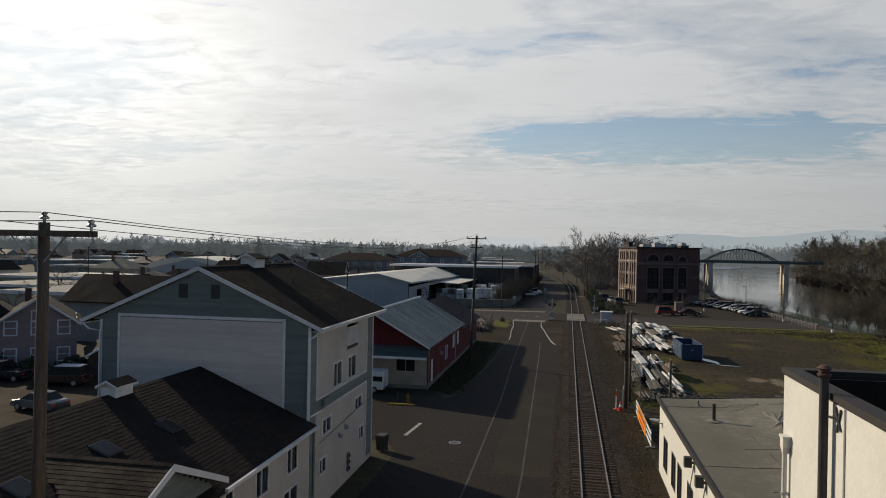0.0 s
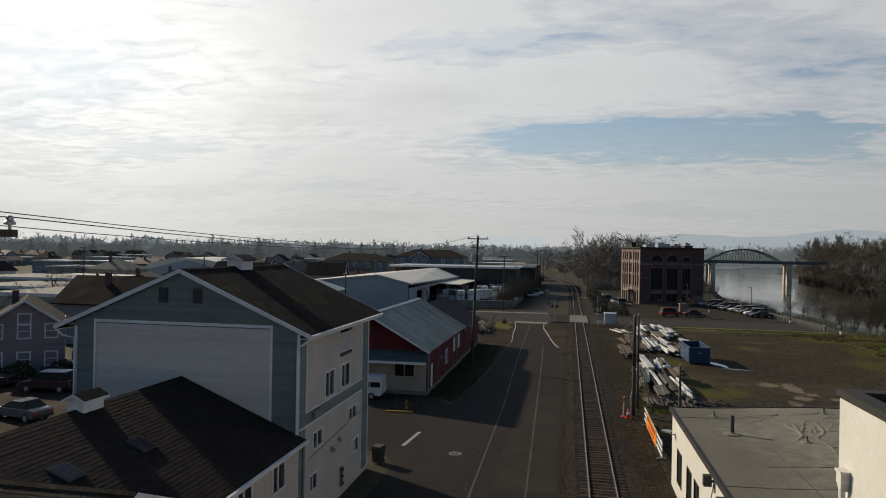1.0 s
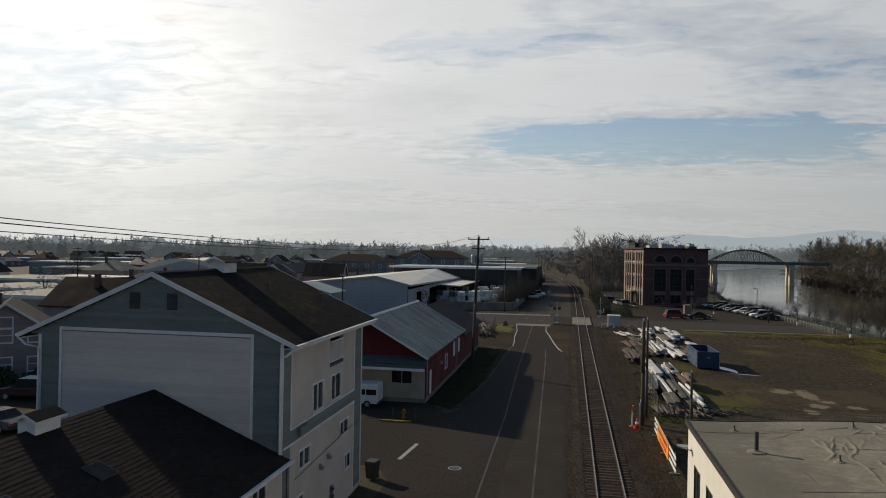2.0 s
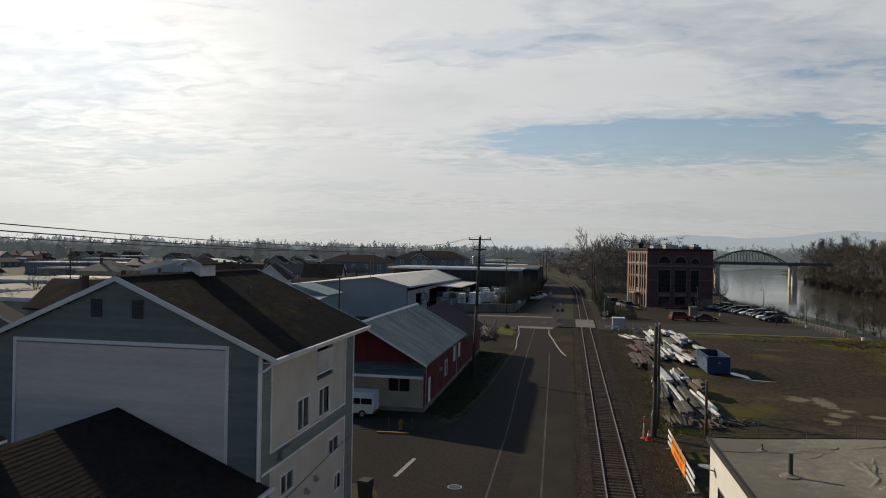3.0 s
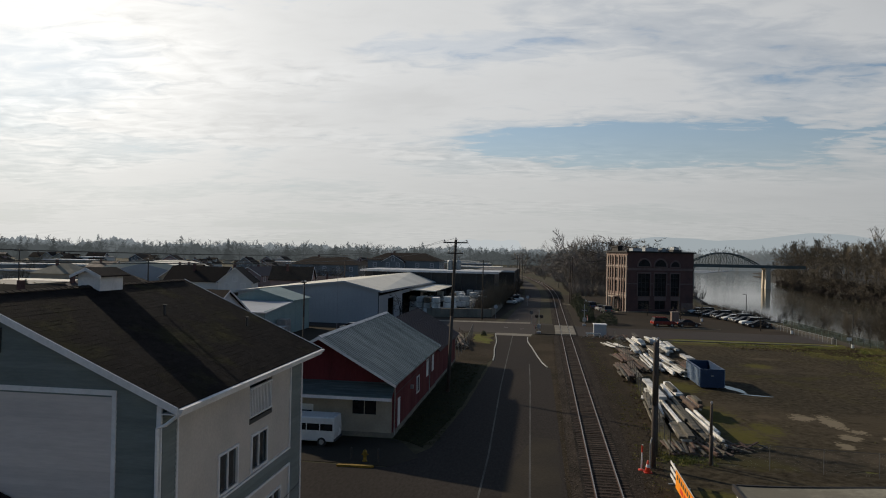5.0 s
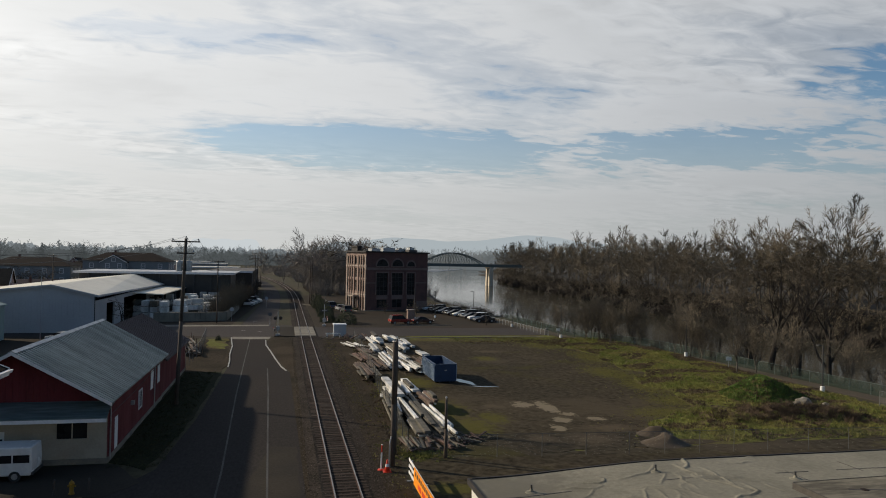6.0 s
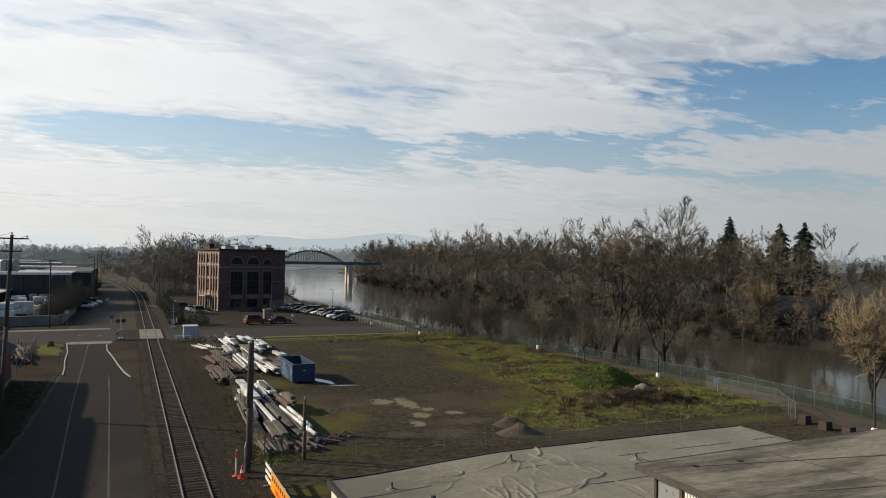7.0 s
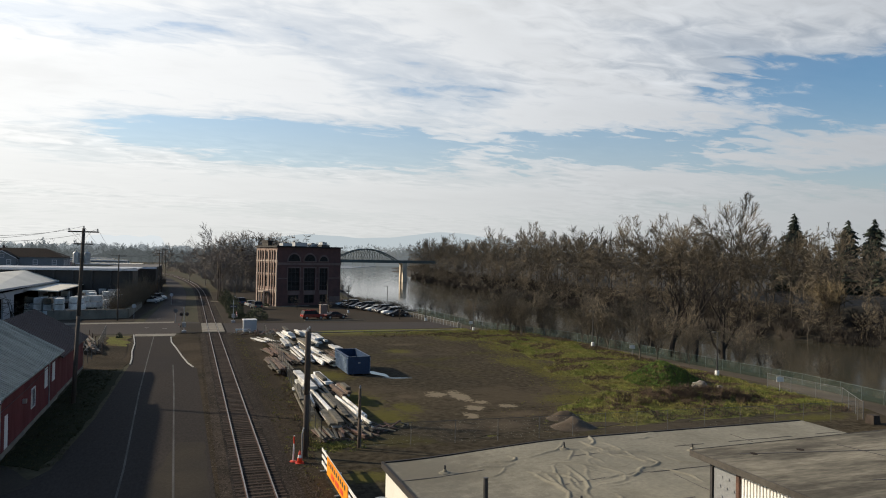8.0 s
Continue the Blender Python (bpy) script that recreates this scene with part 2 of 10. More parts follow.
def grid_wall(g, o, u, n, length, height, holes=(), thick=0.2):
    """A wall that starts at o, runs along u, faces n, with rectangular holes (u0, u1, z0, z1) right through it."""
    o, u, n = Vector(o), Vector(u).normalized(), Vector(n).normalized()
    us = sorted({0.0, length, *[h[0] for h in holes], *[h[1] for h in holes]})
    zs = sorted({0.0, height, *[h[2] for h in holes], *[h[3] for h in holes]})
    cells = set()
    for i, (a, b) in enumerate(zip(us, us[1:])):
        for j, (c, d) in enumerate(zip(zs, zs[1:])):
            if not any(h[0] - 1e-6 <= a and b <= h[1] + 1e-6 and h[2] - 1e-6 <= c and d <= h[3] + 1e-6 for h in holes):
                cells.add((i, j))
    vs, ids, fs = [], {}, []

    def at(i, j, k):
        if (i, j, k) not in ids:
            ids[(i, j, k)] = len(vs)
            vs.append(o + u * us[i] + Vector((0, 0, zs[j])) - n * thick * k)
        return ids[(i, j, k)]
    flip = u.cross(Vector((0, 0, 1))).dot(n) < 0
    for i, j in cells:
        quads = [((i, j, 0), (i + 1, j, 0), (i + 1, j + 1, 0), (i, j + 1, 0)), ((i, j + 1, 1), (i + 1, j + 1, 1), (i + 1, j, 1), (i, j, 1))]
        if (i, j - 1) not in cells:
            quads.append(((i, j, 1), (i + 1, j, 1), (i + 1, j, 0), (i, j, 0)))
        if (i, j + 1) not in cells:
            quads.append(((i, j + 1, 0), (i + 1, j + 1, 0), (i + 1, j + 1, 1), (i, j + 1, 1)))
        if (i - 1, j) not in cells:
            quads.append(((i, j, 0), (i, j + 1, 0), (i, j + 1, 1), (i, j, 1)))
        if (i + 1, j) not in cells:
            quads.append(((i + 1, j, 1), (i + 1, j + 1, 1), (i + 1, j + 1, 0), (i + 1, j, 0)))
        for q in quads:
            f = [at(*p) for p in q]
            fs.append(tuple(f[::-1] if flip else f))
    return g.add(vs, fs)


def siding(g, o, u, n, limits, z0, z1, step, holes=(), proud=0.03):
    """Lapped boards: limits(z) gives the (u0, u1) of a course. Holes as in grid_wall."""
    o, u, n = Vector(o), Vector(u).normalized(), Vector(n).normalized()
    z = z0
    while z < z1 - 0.02:
        t = min(z + step, z1)
        zm = (z + t) / 2
        lim = limits(zm)
        if lim and lim[1] - lim[0] > 0.05:
            cuts = [lim[0]]
            for h in sorted(holes):
                if h[2] < zm < h[3] and h[1] > lim[0] and h[0] < lim[1]:
                    cuts += [max(h[0], lim[0]), min(h[1], lim[1])]
            cuts.append(lim[1])
            for a, b in zip(cuts[::2], cuts[1::2]):
                if b - a > 0.03:
                    p, q = o + u * a, o + u * b
                    lo, hi = Vector((0, 0, z)), Vector((0, 0, t))
                    vs = [p + lo, q + lo, q + lo + n * proud, p + lo + n * proud, p + hi, q + hi, q + hi + n * 0.008, p + hi + n * 0.008]
                    if u.cross(n).z < 0:
                        vs = [vs[i] for i in (1, 0, 3, 2, 5, 4, 7, 6)]
                    g.hexa(vs)
        z = t
    return g


def window_at(parent, o, u, n, w, h, m_frame, m_glass, split=2, bar=0.09, name="window", proud=0.05, rows=1, deep=0.06):
    """A framed window with its panes: o is its lower corner on the wall's face."""
    o, u, n = Vector(o), Vector(u).normalized(), Vector(n).normalized()
    up = Vector((0, 0, 1))
    g = Geo()
    t = n * (proud + deep)
    b = o - n * deep
    g.obox(b - u * bar - up * bar, u * (w + 2 * bar), t, up * bar)
    g.obox(b - u * bar + up * h, u * (w + 2 * bar), t, up * bar)
    g.obox(b - u * bar, u * bar, t, up * h)
    g.obox(b + u * w, u * bar, t, up * h)
    for i in range(1, split):
        g.obox(b + u * (w * i / split - bar * 0.35), u * bar * 0.7, t * 0.7, up * h)
    for i in range(1, rows):
        g.obox(b + up * (h * i / rows - bar * 0.3), u * w, t * 0.65, up * bar * 0.6)
    fr = part(name, g, m_frame, parent)
    for i in range(split):
        p = Geo().obox(b + u * (w * i / split) + n * 0.015, u * (w / split), n * 0.012, up * h)
        part("pane", p, m_glass, fr)
    return fr

# ---- materials ----
def material(name, col, col2=None, rough=0.75, metal=0.0, scale=0.6, fine=14.0, mix=(0.38, 0.66), grain=0.25, bump=0.15, bump_scale=None,
             stretch=(1, 1, 1), island=0.0, spec=0.35, world=False, rvar=0.1):
    """Two colours in large blotches, darker and lighter grain, fine relief; stretch shapes the grain."""
    m = bpy.data.materials.new(name)
    m.use_nodes = True
    tr = m.node_tree
    nd, ln = nodes_of(tr)
    bs = tr.nodes["Principled BSDF"]
    bs.inputs["Metallic"].default_value = metal
    bs.inputs["Specular IOR Level"].default_value = spec
    if world:
        src = nd("ShaderNodeNewGeometry").outputs["Position"]
    else:
        src = nd("ShaderNodeTexCoord").outputs["Object"]
    mp = nd("ShaderNodeMapping")
    mp.inputs["Scale"].default_value = stretch
    ln(src, mp.inputs[0])
    a = nd("ShaderNodeTexNoise", Scale=scale, Detail=5.0, Roughness=0.6)
    b = nd("ShaderNodeTexNoise", Scale=fine, Detail=4.0, Roughness=0.65)
    ln(mp.outputs[0], a.inputs["Vector"])
    ln(mp.outputs[0], b.inputs["Vector"])
    c2 = col2 or tuple(x * 0.72 for x in col)
    r = ramp(tr, [(mix[0], col), (mix[1], c2)])
    ln(a.outputs[0], r.inputs[0])
    gr = ramp(tr, [(0.3, 1 - grain), (0.7, 1 + grain)])
    ln(b.outputs[0], gr.inputs[0])
    mu = tr.nodes.new("ShaderNodeMix")
    mu.data_type, mu.blend_type = "RGBA", "MULTIPLY"
    mu.inputs["Factor"].default_value = 1.0
    ln(r.outputs[0], mu.inputs["A"])
    ln(gr.outputs[0], mu.inputs["B"])
    last = mu.outputs["Result"]
    if island:
        ge = nd("ShaderNodeNewGeometry")
        oi = nd("ShaderNodeObjectInfo")
        ad = nd("ShaderNodeMath", op="ADD")
        ln(ge.outputs["Random Per Island"], ad.inputs[0])
        ln(oi.outputs["Random"], ad.inputs[1])
        fr = nd("ShaderNodeMath", op="FRACT")
        ln(ad.outputs[0], fr.inputs[0])
        ir = ramp(tr, [(0.0, 1 - island), (1.0, 1 + island)])
        ln(fr.outputs[0], ir.inputs[0])
        mi = tr.nodes.new("ShaderNodeMix")
        mi.data_type, mi.blend_type = "RGBA", "MULTIPLY"
        mi.inputs["Factor"].default_value = 1.0
        ln(last, mi.inputs["A"])
        ln(ir.outputs[0], mi.inputs["B"])
        last = mi.outputs["Result"]
    ln(last, bs.inputs["Base Color"])
    rr = ramp(tr, [(0.3, max(0.02, rough - rvar)), (0.7, min(1.0, rough + rvar))])
    ln(a.outputs[0], rr.inputs[0])
    ln(rr.outputs[0], bs.inputs["Roughness"])
    if bump:
        bn = nd("ShaderNodeTexNoise", Scale=bump_scale or fine * 1.6, Detail=3.0, Roughness=0.6)
        ln(mp.outputs[0], bn.inputs["Vector"])
        bu = nd("ShaderNodeBump", Strength=bump, Distance=0.04)
        ln(bn.outputs[0], bu.inputs["Height"])
        ln(bu.outputs[0], bs.inputs["Normal"])
    return m


def glass(name, tint=(0.05, 0.055, 0.06), rough=0.06):
    m = bpy.data.materials.new(name)
    m.use_nodes = True
    b = m.node_tree.nodes["Principled BSDF"]
    b.inputs["Base Color"].default_value = (*tint, 1)
    b.inputs["Roughness"].default_value = rough
    b.inputs["Specular IOR Level"].default_value = 0.6
    b.inputs["Transmission Weight"].default_value = 0.35
    return m


def sheer(name, col, cover):
    """Wire fabric seen from afar: lets most of the light through."""
    m = bpy.data.materials.new(name)
    m.use_nodes = True
    b = m.node_tree.nodes["Principled BSDF"]
    b.inputs["Base Color"].default_value = (*col, 1)
    b.inputs["Roughness"].default_value = 0.5
    b.inputs["Metallic"].default_value = 0.6
    b.inputs["Alpha"].default_value = cover
    return m


M = {}
M["ground"] = material("earth_and_grass", (0.040, 0.038, 0.019), (0.062, 0.051, 0.033), scale=0.03, fine=1.2, grain=0.35, bump=0.4, world=True, rough=0.95, spec=0.1)
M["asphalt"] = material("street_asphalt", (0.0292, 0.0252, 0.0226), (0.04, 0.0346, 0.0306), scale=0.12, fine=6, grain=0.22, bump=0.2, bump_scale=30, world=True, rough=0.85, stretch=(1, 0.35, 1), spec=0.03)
# lighter asphalt: sunlight and grazing glare put into the colour
M["asphalt_sunlit"] = material("sunlit_street_asphalt", (0.050, 0.0435, 0.040), (0.064, 0.056, 0.0515), scale=0.2, fine=6, grain=0.2, bump=0.2, bump_scale=30, world=True, rough=0.85, stretch=(1, 0.4, 1), spec=0.04)
M["asphalt_patch"] = material("newer_asphalt", (0.03344, 0.02926, 0.02404), (0.04598, 0.03971, 0.03135), scale=0.3, fine=6, grain=0.14, bump=0.2, bump_scale=30, world=True, rough=0.85, spec=0.03)
M["parking"] = material("parking_asphalt", (0.0405, 0.0345, 0.027), (0.0555, 0.045, 0.0345), scale=0.08, fine=4, grain=0.18, bump=0.1, world=True, rough=0.9, spec=0.03)
M["concrete"] = material("pale_concrete", (0.216, 0.196, 0.159), (0.159, 0.143, 0.117), scale=0.5, fine=8, grain=0.14, world=True, rough=0.9, spec=0.15)
M["line"] = material("worn_road_paint", (0.05214, 0.04907, 0.04417), (0.0276, 0.02576, 0.02331), scale=0.25, fine=5, mix=(0.30, 0.72), grain=0.15, bump=0, world=True, rough=0.8)
M["line_new"] = material("white_road_paint", (0.3357, 0.3306, 0.3085), (0.2167, 0.2117, 0.1946), scale=1.5, fine=9, grain=0.15, bump=0, world=True, rough=0.7)
M["yellow"] = material("yellow_paint", (0.23, 0.14, 0.015), (0.16, 0.10, 0.015), scale=3, fine=20, grain=0.15)
M["ballast"] = material("crushed_stone_ballast", (0.042, 0.033, 0.0255), (0.0255, 0.021, 0.0165), scale=0.25, fine=7, grain=0.85, bump=0.9, bump_scale=7, world=True, rough=0.95, spec=0.05)
M["ballast_mid"] = material("dark_mid_ballast", (0.021, 0.017, 0.0145), (0.013, 0.011, 0.0095), scale=0.3, fine=8, grain=0.7, bump=0.8, bump_scale=8, world=True, rough=0.9, spec=0.06)
M["loose_stone"] = material("loose_ballast_stones", (0.085, 0.069, 0.056), (0.036, 0.029, 0.024), scale=2, fine=12, grain=0.2, bump=0, rough=0.95, island=0.6, spec=0.05)
M["gravel"] = material("gravel_shoulder", (0.046, 0.0335, 0.0205), (0.0245, 0.0205, 0.013), scale=0.16, fine=4.5, grain=0.5, bump=0.6, bump_scale=8, world=True, rough=0.95, spec=0.05)
M["rail"] = material("worn_steel_rail", (0.3, 0.28, 0.26), (0.2, 0.18, 0.165), metal=0.7, rough=0.35, scale=2, fine=20, grain=0.15, bump=0)
M["tie"] = material("weathered_tie_wood", (0.058, 0.042, 0.033), (0.04, 0.029, 0.023), scale=1.2, fine=9, grain=0.3, bump=0.3, stretch=(0.3, 2, 1), island=0.35, rough=0.95, spec=0.1)
# lawn greens darkened to carry the barn's shade
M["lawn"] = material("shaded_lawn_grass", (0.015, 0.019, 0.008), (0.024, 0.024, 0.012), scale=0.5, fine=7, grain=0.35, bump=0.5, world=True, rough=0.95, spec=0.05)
M["water"] = material("slow_river_water", (0.05, 0.046, 0.032), (0.06, 0.054, 0.038), rough=0.1, spec=0.5, scale=0.02, fine=0.5, grain=0.05, bump=0.2, bump_scale=0.35, stretch=(1, 0.5, 1), world=True, rvar=0.03)
M["slate_siding"] = material("slate_blue_siding", (0.166, 0.184, 0.172), (0.1384, 0.1552, 0.146), scale=0.5, fine=6, grain=0.10, bump=0.1, stretch=(0.4, 0.4, 3), island=0.08, spec=0.2)
M["pale_siding"] = material("pale_lavender_grey_siding", (0.55, 0.486, 0.452), (0.47, 0.418, 0.39), scale=0.4, fine=5, grain=0.07, bump=0.1, stretch=(0.4, 0.4, 3), island=0.05, spec=0.2)
M["cream_wall"] = material("cream_grey_stucco", (0.485, 0.432, 0.378), (0.42, 0.375, 0.33), scale=0.5, fine=10, grain=0.08, bump=0.15, spec=0.2)
M["trim"] = material("off_white_trim", (0.6793, 0.656, 0.646), (0.566, 0.5429, 0.5327), scale=0.8, fine=10, grain=0.08, bump=0.05, rough=0.6)
M["shingle"] = material("charcoal_shingles", (0.024, 0.018, 0.015), (0.032, 0.024, 0.020), scale=0.5, fine=18, grain=0.3, bump=0.25, bump_scale=40, island=0.16, rough=0.95, spec=0.08)
M["shingle_brown"] = material("brown_shingles", (0.051, 0.038, 0.027), (0.037, 0.029, 0.022), scale=0.6, fine=18, grain=0.3, bump=0.4, bump_scale=40, island=0.35, rough=0.95, spec=0.08)
M["shingle_moss"] = material("mossy_dark_shingles", (0.0125, 0.01, 0.009), (0.03, 0.028, 0.01), scale=0.42, fine=10, mix=(0.54, 0.72), grain=0.4, bump=0.6, bump_scale=25, island=0.3, rough=0.98, spec=0.05)
M["glass"] = glass("window_glass")
M["glass_far"] = material("dim_far_window_glass", (0.01, 0.01, 0.011), (0.016, 0.016, 0.018), rough=0.3, spec=0.12, scale=0.8, fine=3, grain=0.1, bump=0)
M["metal_roof"] = material("weathered_metal_roof", (0.175, 0.222, 0.216), (0.115, 0.146, 0.142), metal=0.55, rough=0.42, scale=0.4, fine=3, grain=0.3, bump=0.05, stretch=(0.25, 2.5, 1))
M["red_wall"] = material("barn_red_wall", (0.1224, 0.0192, 0.0228), (0.0888, 0.0168, 0.0192), scale=0.6, fine=8, grain=0.14, bump=0.15, stretch=(1, 1, 0.3), spec=0.2)
M["beige_wall"] = material("beige_block_wall", (0.36, 0.3192, 0.252), (0.306, 0.27, 0.216), scale=0.6, fine=8, grain=0.08)
M["dark_roof"] = material("dark_maroon_roof", (0.050, 0.032, 0.032), (0.066, 0.045, 0.042), scale=0.5, fine=5, grain=0.2, bump=0.2)
M["white_metal"] = material("white_metal_cladding", (0.368, 0.376, 0.392), (0.320, 0.328, 0.344), scale=0.15, fine=3, grain=0.06, bump=0, rough=0.5)
M["cream_roof"] = material("cream_membrane_roof", (0.68, 0.63, 0.52), (0.58, 0.54, 0.45), scale=0.1, fine=2, grain=0.06, bump=0, rough=0.6)
M["teal_metal"] = material("pale_teal_cladding", (0.24, 0.31, 0.295), (0.20, 0.265, 0.255), scale=0.3, fine=4, grain=0.08, bump=0)
M["brick"] = material("red_brick", (0.1274, 0.0676, 0.0598), (0.091, 0.0546, 0.0494), scale=0.5, fine=9, grain=0.25, bump=0.2, spec=0.08)
M["brick_light"] = material("tan_and_sunlit_brick", (0.24, 0.165, 0.13), (0.19, 0.13, 0.105), scale=0.6, fine=8, grain=0.18)
M["brick_band"] = material("mauve_stone_band", (0.189, 0.1323, 0.1159), (0.1449, 0.1008, 0.08946), scale=0.7, fine=8, grain=0.14, spec=0.08)
M["stone"] = material("pale_stone_band", (0.357, 0.2975, 0.2465), (0.306, 0.255, 0.2125), scale=0.7, fine=8, grain=0.12)
M["dark_metal"] = material("dark_painted_metal", (0.035, 0.034, 0.034), (0.05, 0.047, 0.045), rough=0.5, scale=1, fine=12, grain=0.15, bump=0)
M["galv"] = material("galvanised_steel", (0.36, 0.37, 0.38), (0.28, 0.29, 0.30), metal=0.7, rough=0.45, scale=1.5, fine=14, grain=0.12, bump=0)
M["pole"] = material("weathered_pole_wood", (0.124, 0.092, 0.068), (0.076, 0.056, 0.042), scale=1.5, fine=9, grain=0.35, bump=0.6, stretch=(6, 6, 0.35), rough=0.95)
M["pole_dark"] = material("creosoted_pole_wood", (0.0868, 0.0672, 0.0532), (0.0588, 0.0476, 0.0392), scale=1.5, fine=9, grain=0.35, bump=0.4, stretch=(5, 5, 0.35), rough=0.95)
M["white_wall"] = material("cream_white_painted_wall", (0.62, 0.60, 0.54), (0.57, 0.55, 0.49), scale=0.6, fine=9, grain=0.05, bump=0.12)
M["parapet"] = material("dark_brown_parapet_cap", (0.020, 0.017, 0.015), (0.03, 0.025, 0.022), scale=1, fine=10, grain=0.15, bump=0.1)
M["membrane"] = material("grey_roof_membrane", (0.226, 0.209, 0.16), (0.167, 0.155, 0.119), scale=0.28, fine=5, grain=0.16, bump=0.25, bump_scale=2.2, rough=0.8, spec=0.15)
M["membrane_old"] = material("stained_roof_membrane", (0.225, 0.2, 0.148), (0.085, 0.0755, 0.057), scale=0.5, fine=5, mix=(0.44, 0.60), grain=0.32, bump=0.25, bump_scale=3, stretch=(0.35, 1.6, 1), rough=0.85, spec=0.15)
M["tar"] = material("roof_tar_seam", (0.06, 0.054, 0.05), (0.10, 0.09, 0.08), scale=2, fine=9, grain=0.2, bump=0)
M["blue"] = material("blue_dumpster_paint", (0.0153, 0.0391, 0.08925), (0.01615, 0.034, 0.07225), scale=1.2, fine=9, grain=0.2, bump=0.1, rough=0.5)
M["rust"] = material("rusty_steel", (0.10, 0.05, 0.034), (0.06, 0.036, 0.028), scale=1.5, fine=10, grain=0.3)
M["beam_white"] = material("white_wrapped_beam", (0.66, 0.65, 0.62), (0.34, 0.33, 0.30), scale=0.7, fine=6, grain=0.12, rough=0.5, island=0.25)
M["beam_grey"] = material("weathered_grey_timber", (0.1125, 0.099, 0.0735), (0.06375, 0.0555, 0.04125), scale=1.2, fine=8, grain=0.3, island=0.35)
M["beam_brown"] = material("brown_timber", (0.105, 0.066, 0.046), (0.06, 0.042, 0.032), scale=1.2, fine=8, grain=0.3, island=0.4)
M["orange"] = material("orange_sign_sheeting", (0.85, 0.29, 0.01), (0.80, 0.25, 0.01), rough=0.5, scale=1, fine=6, grain=0.05, bump=0)
M["red_plastic"] = material("red_orange_plastic", (0.65, 0.06, 0.025), (0.5, 0.05, 0.025), rough=0.5, scale=2, fine=9, grain=0.1, bump=0)
M["white_paint"] = material("white_paint", (0.72, 0.71, 0.68), (0.62, 0.61, 0.58), rough=0.5, scale=1, fine=9, grain=0.08, bump=0)
M["black"] = material("black_rubber", (0.018, 0.018, 0.018), (0.026, 0.026, 0.026), rough=0.7, scale=2, fine=12, grain=0.15, bump=0)
M["bark"] = material("bare_tree_bark", (0.038, 0.031, 0.024), (0.026, 0.021, 0.017), scale=0.8, fine=5, grain=0.25, bump=0, rough=0.95, island=0.3)
M["bark_pale"] = material("grey_brown_bark", (0.085, 0.071, 0.055), (0.058, 0.049, 0.039), scale=0.8, fine=5, grain=0.25, bump=0, rough=0.95, island=0.3)
M["twig"] = material("bare_winter_twigs", (0.138, 0.113, 0.078), (0.101, 0.084, 0.06), scale=0.15, fine=2, grain=0.2, bump=0, rough=0.95, island=0.35)
M["twig_gold"] = material("golden_brown_twigs", (0.2, 0.155, 0.09), (0.145, 0.115, 0.07), scale=0.2, fine=2, grain=0.2, bump=0, rough=0.95, island=0.35)
M["needles"] = material("dark_fir_needles", (0.020, 0.029, 0.019), (0.030, 0.038, 0.024), scale=0.4, fine=4, grain=0.3, bump=0, rough=0.9, island=0.35)
# twig colour lightened to stand in for haze
M["far_woods"] = material("haze_pale_woods", (0.195, 0.168, 0.145), (0.14, 0.126, 0.11), scale=0.03, fine=0.5, grain=0.25, bump=0, rough=0.95, island=0.3)
M["shrub"] = material("dark_shrub_leaves", (0.035, 0.042, 0.020), (0.05, 0.055, 0.025), scale=0.8, fine=6, grain=0.3, bump=0, island=0.35, rough=0.9)
M["grass_blade"] = material("rough_green_grass", (0.1244, 0.1422, 0.02539), (0.1841, 0.1549, 0.05078), scale=0.25, fine=3, grain=0.25, bump=0, island=0.35, rough=0.9, world=True)
M["dead_grass"] = material("dead_brown_brush", (0.087, 0.059, 0.037), (0.062, 0.043, 0.029), scale=0.4, fine=3, grain=0.25, bump=0, island=0.35, rough=0.95, world=True)
M["wire_grey"] = material("cable", (0.05, 0.05, 0.05), rough=0.6, bump=0)
M["mesh_wire"] = sheer("chain_link_fabric", (0.30, 0.31, 0.30), 0.10)
M["mesh_green"] = sheer("green_chain_link_fabric", (0.025, 0.048, 0.040), 0.42)
M["bridge_steel"] = material("grey_green_bridge_steel", (0.10, 0.12, 0.115), (0.08, 0.095, 0.09), rough=0.6, scale=0.2, fine=2, grain=0.1, bump=0)
# pale blue-grey base colour stands in for haze on the far bank
M["hill"] = material("haze_pale_bank", (0.27, 0.295, 0.32), (0.24, 0.265, 0.29), scale=0.002, fine=0.03, grain=0.08, bump=0, rough=1.0, spec=0.0)
M["dirt"] = material("bare_brown_dirt", (0.050, 0.036, 0.024), (0.032, 0.024, 0.017), scale=0.2, fine=3, grain=0.25, bump=0.4, bump_scale=9, world=True, rough=0.95, spec=0.05)
M["path"] = material("tan_path_concrete", (0.082, 0.067, 0.05), (0.062, 0.051, 0.038), scale=0.3, fine=4, grain=0.15, bump=0.1, world=True, rough=0.9, spec=0.1)
M["roof_board"] = material("weathered_roof_board", (0.060, 0.053, 0.044), (0.036, 0.032, 0.027), scale=0.8, fine=6, grain=0.25, bump=0.2)
# rib blue paled to carry the sun on the dumpster's side
M["blue_sunlit"] = material("sunlit_blue_rib", (0.36, 0.44, 0.54), (0.22, 0.29, 0.38), scale=1.5, fine=9, grain=0.2, bump=0.1, rough=0.5)
M["dark_brown"] = material("dark_brown_block", (0.035, 0.026, 0.02), (0.05, 0.037, 0.028), scale=1.5, fine=9, grain=0.25, bump=0.2, rough=0.9)
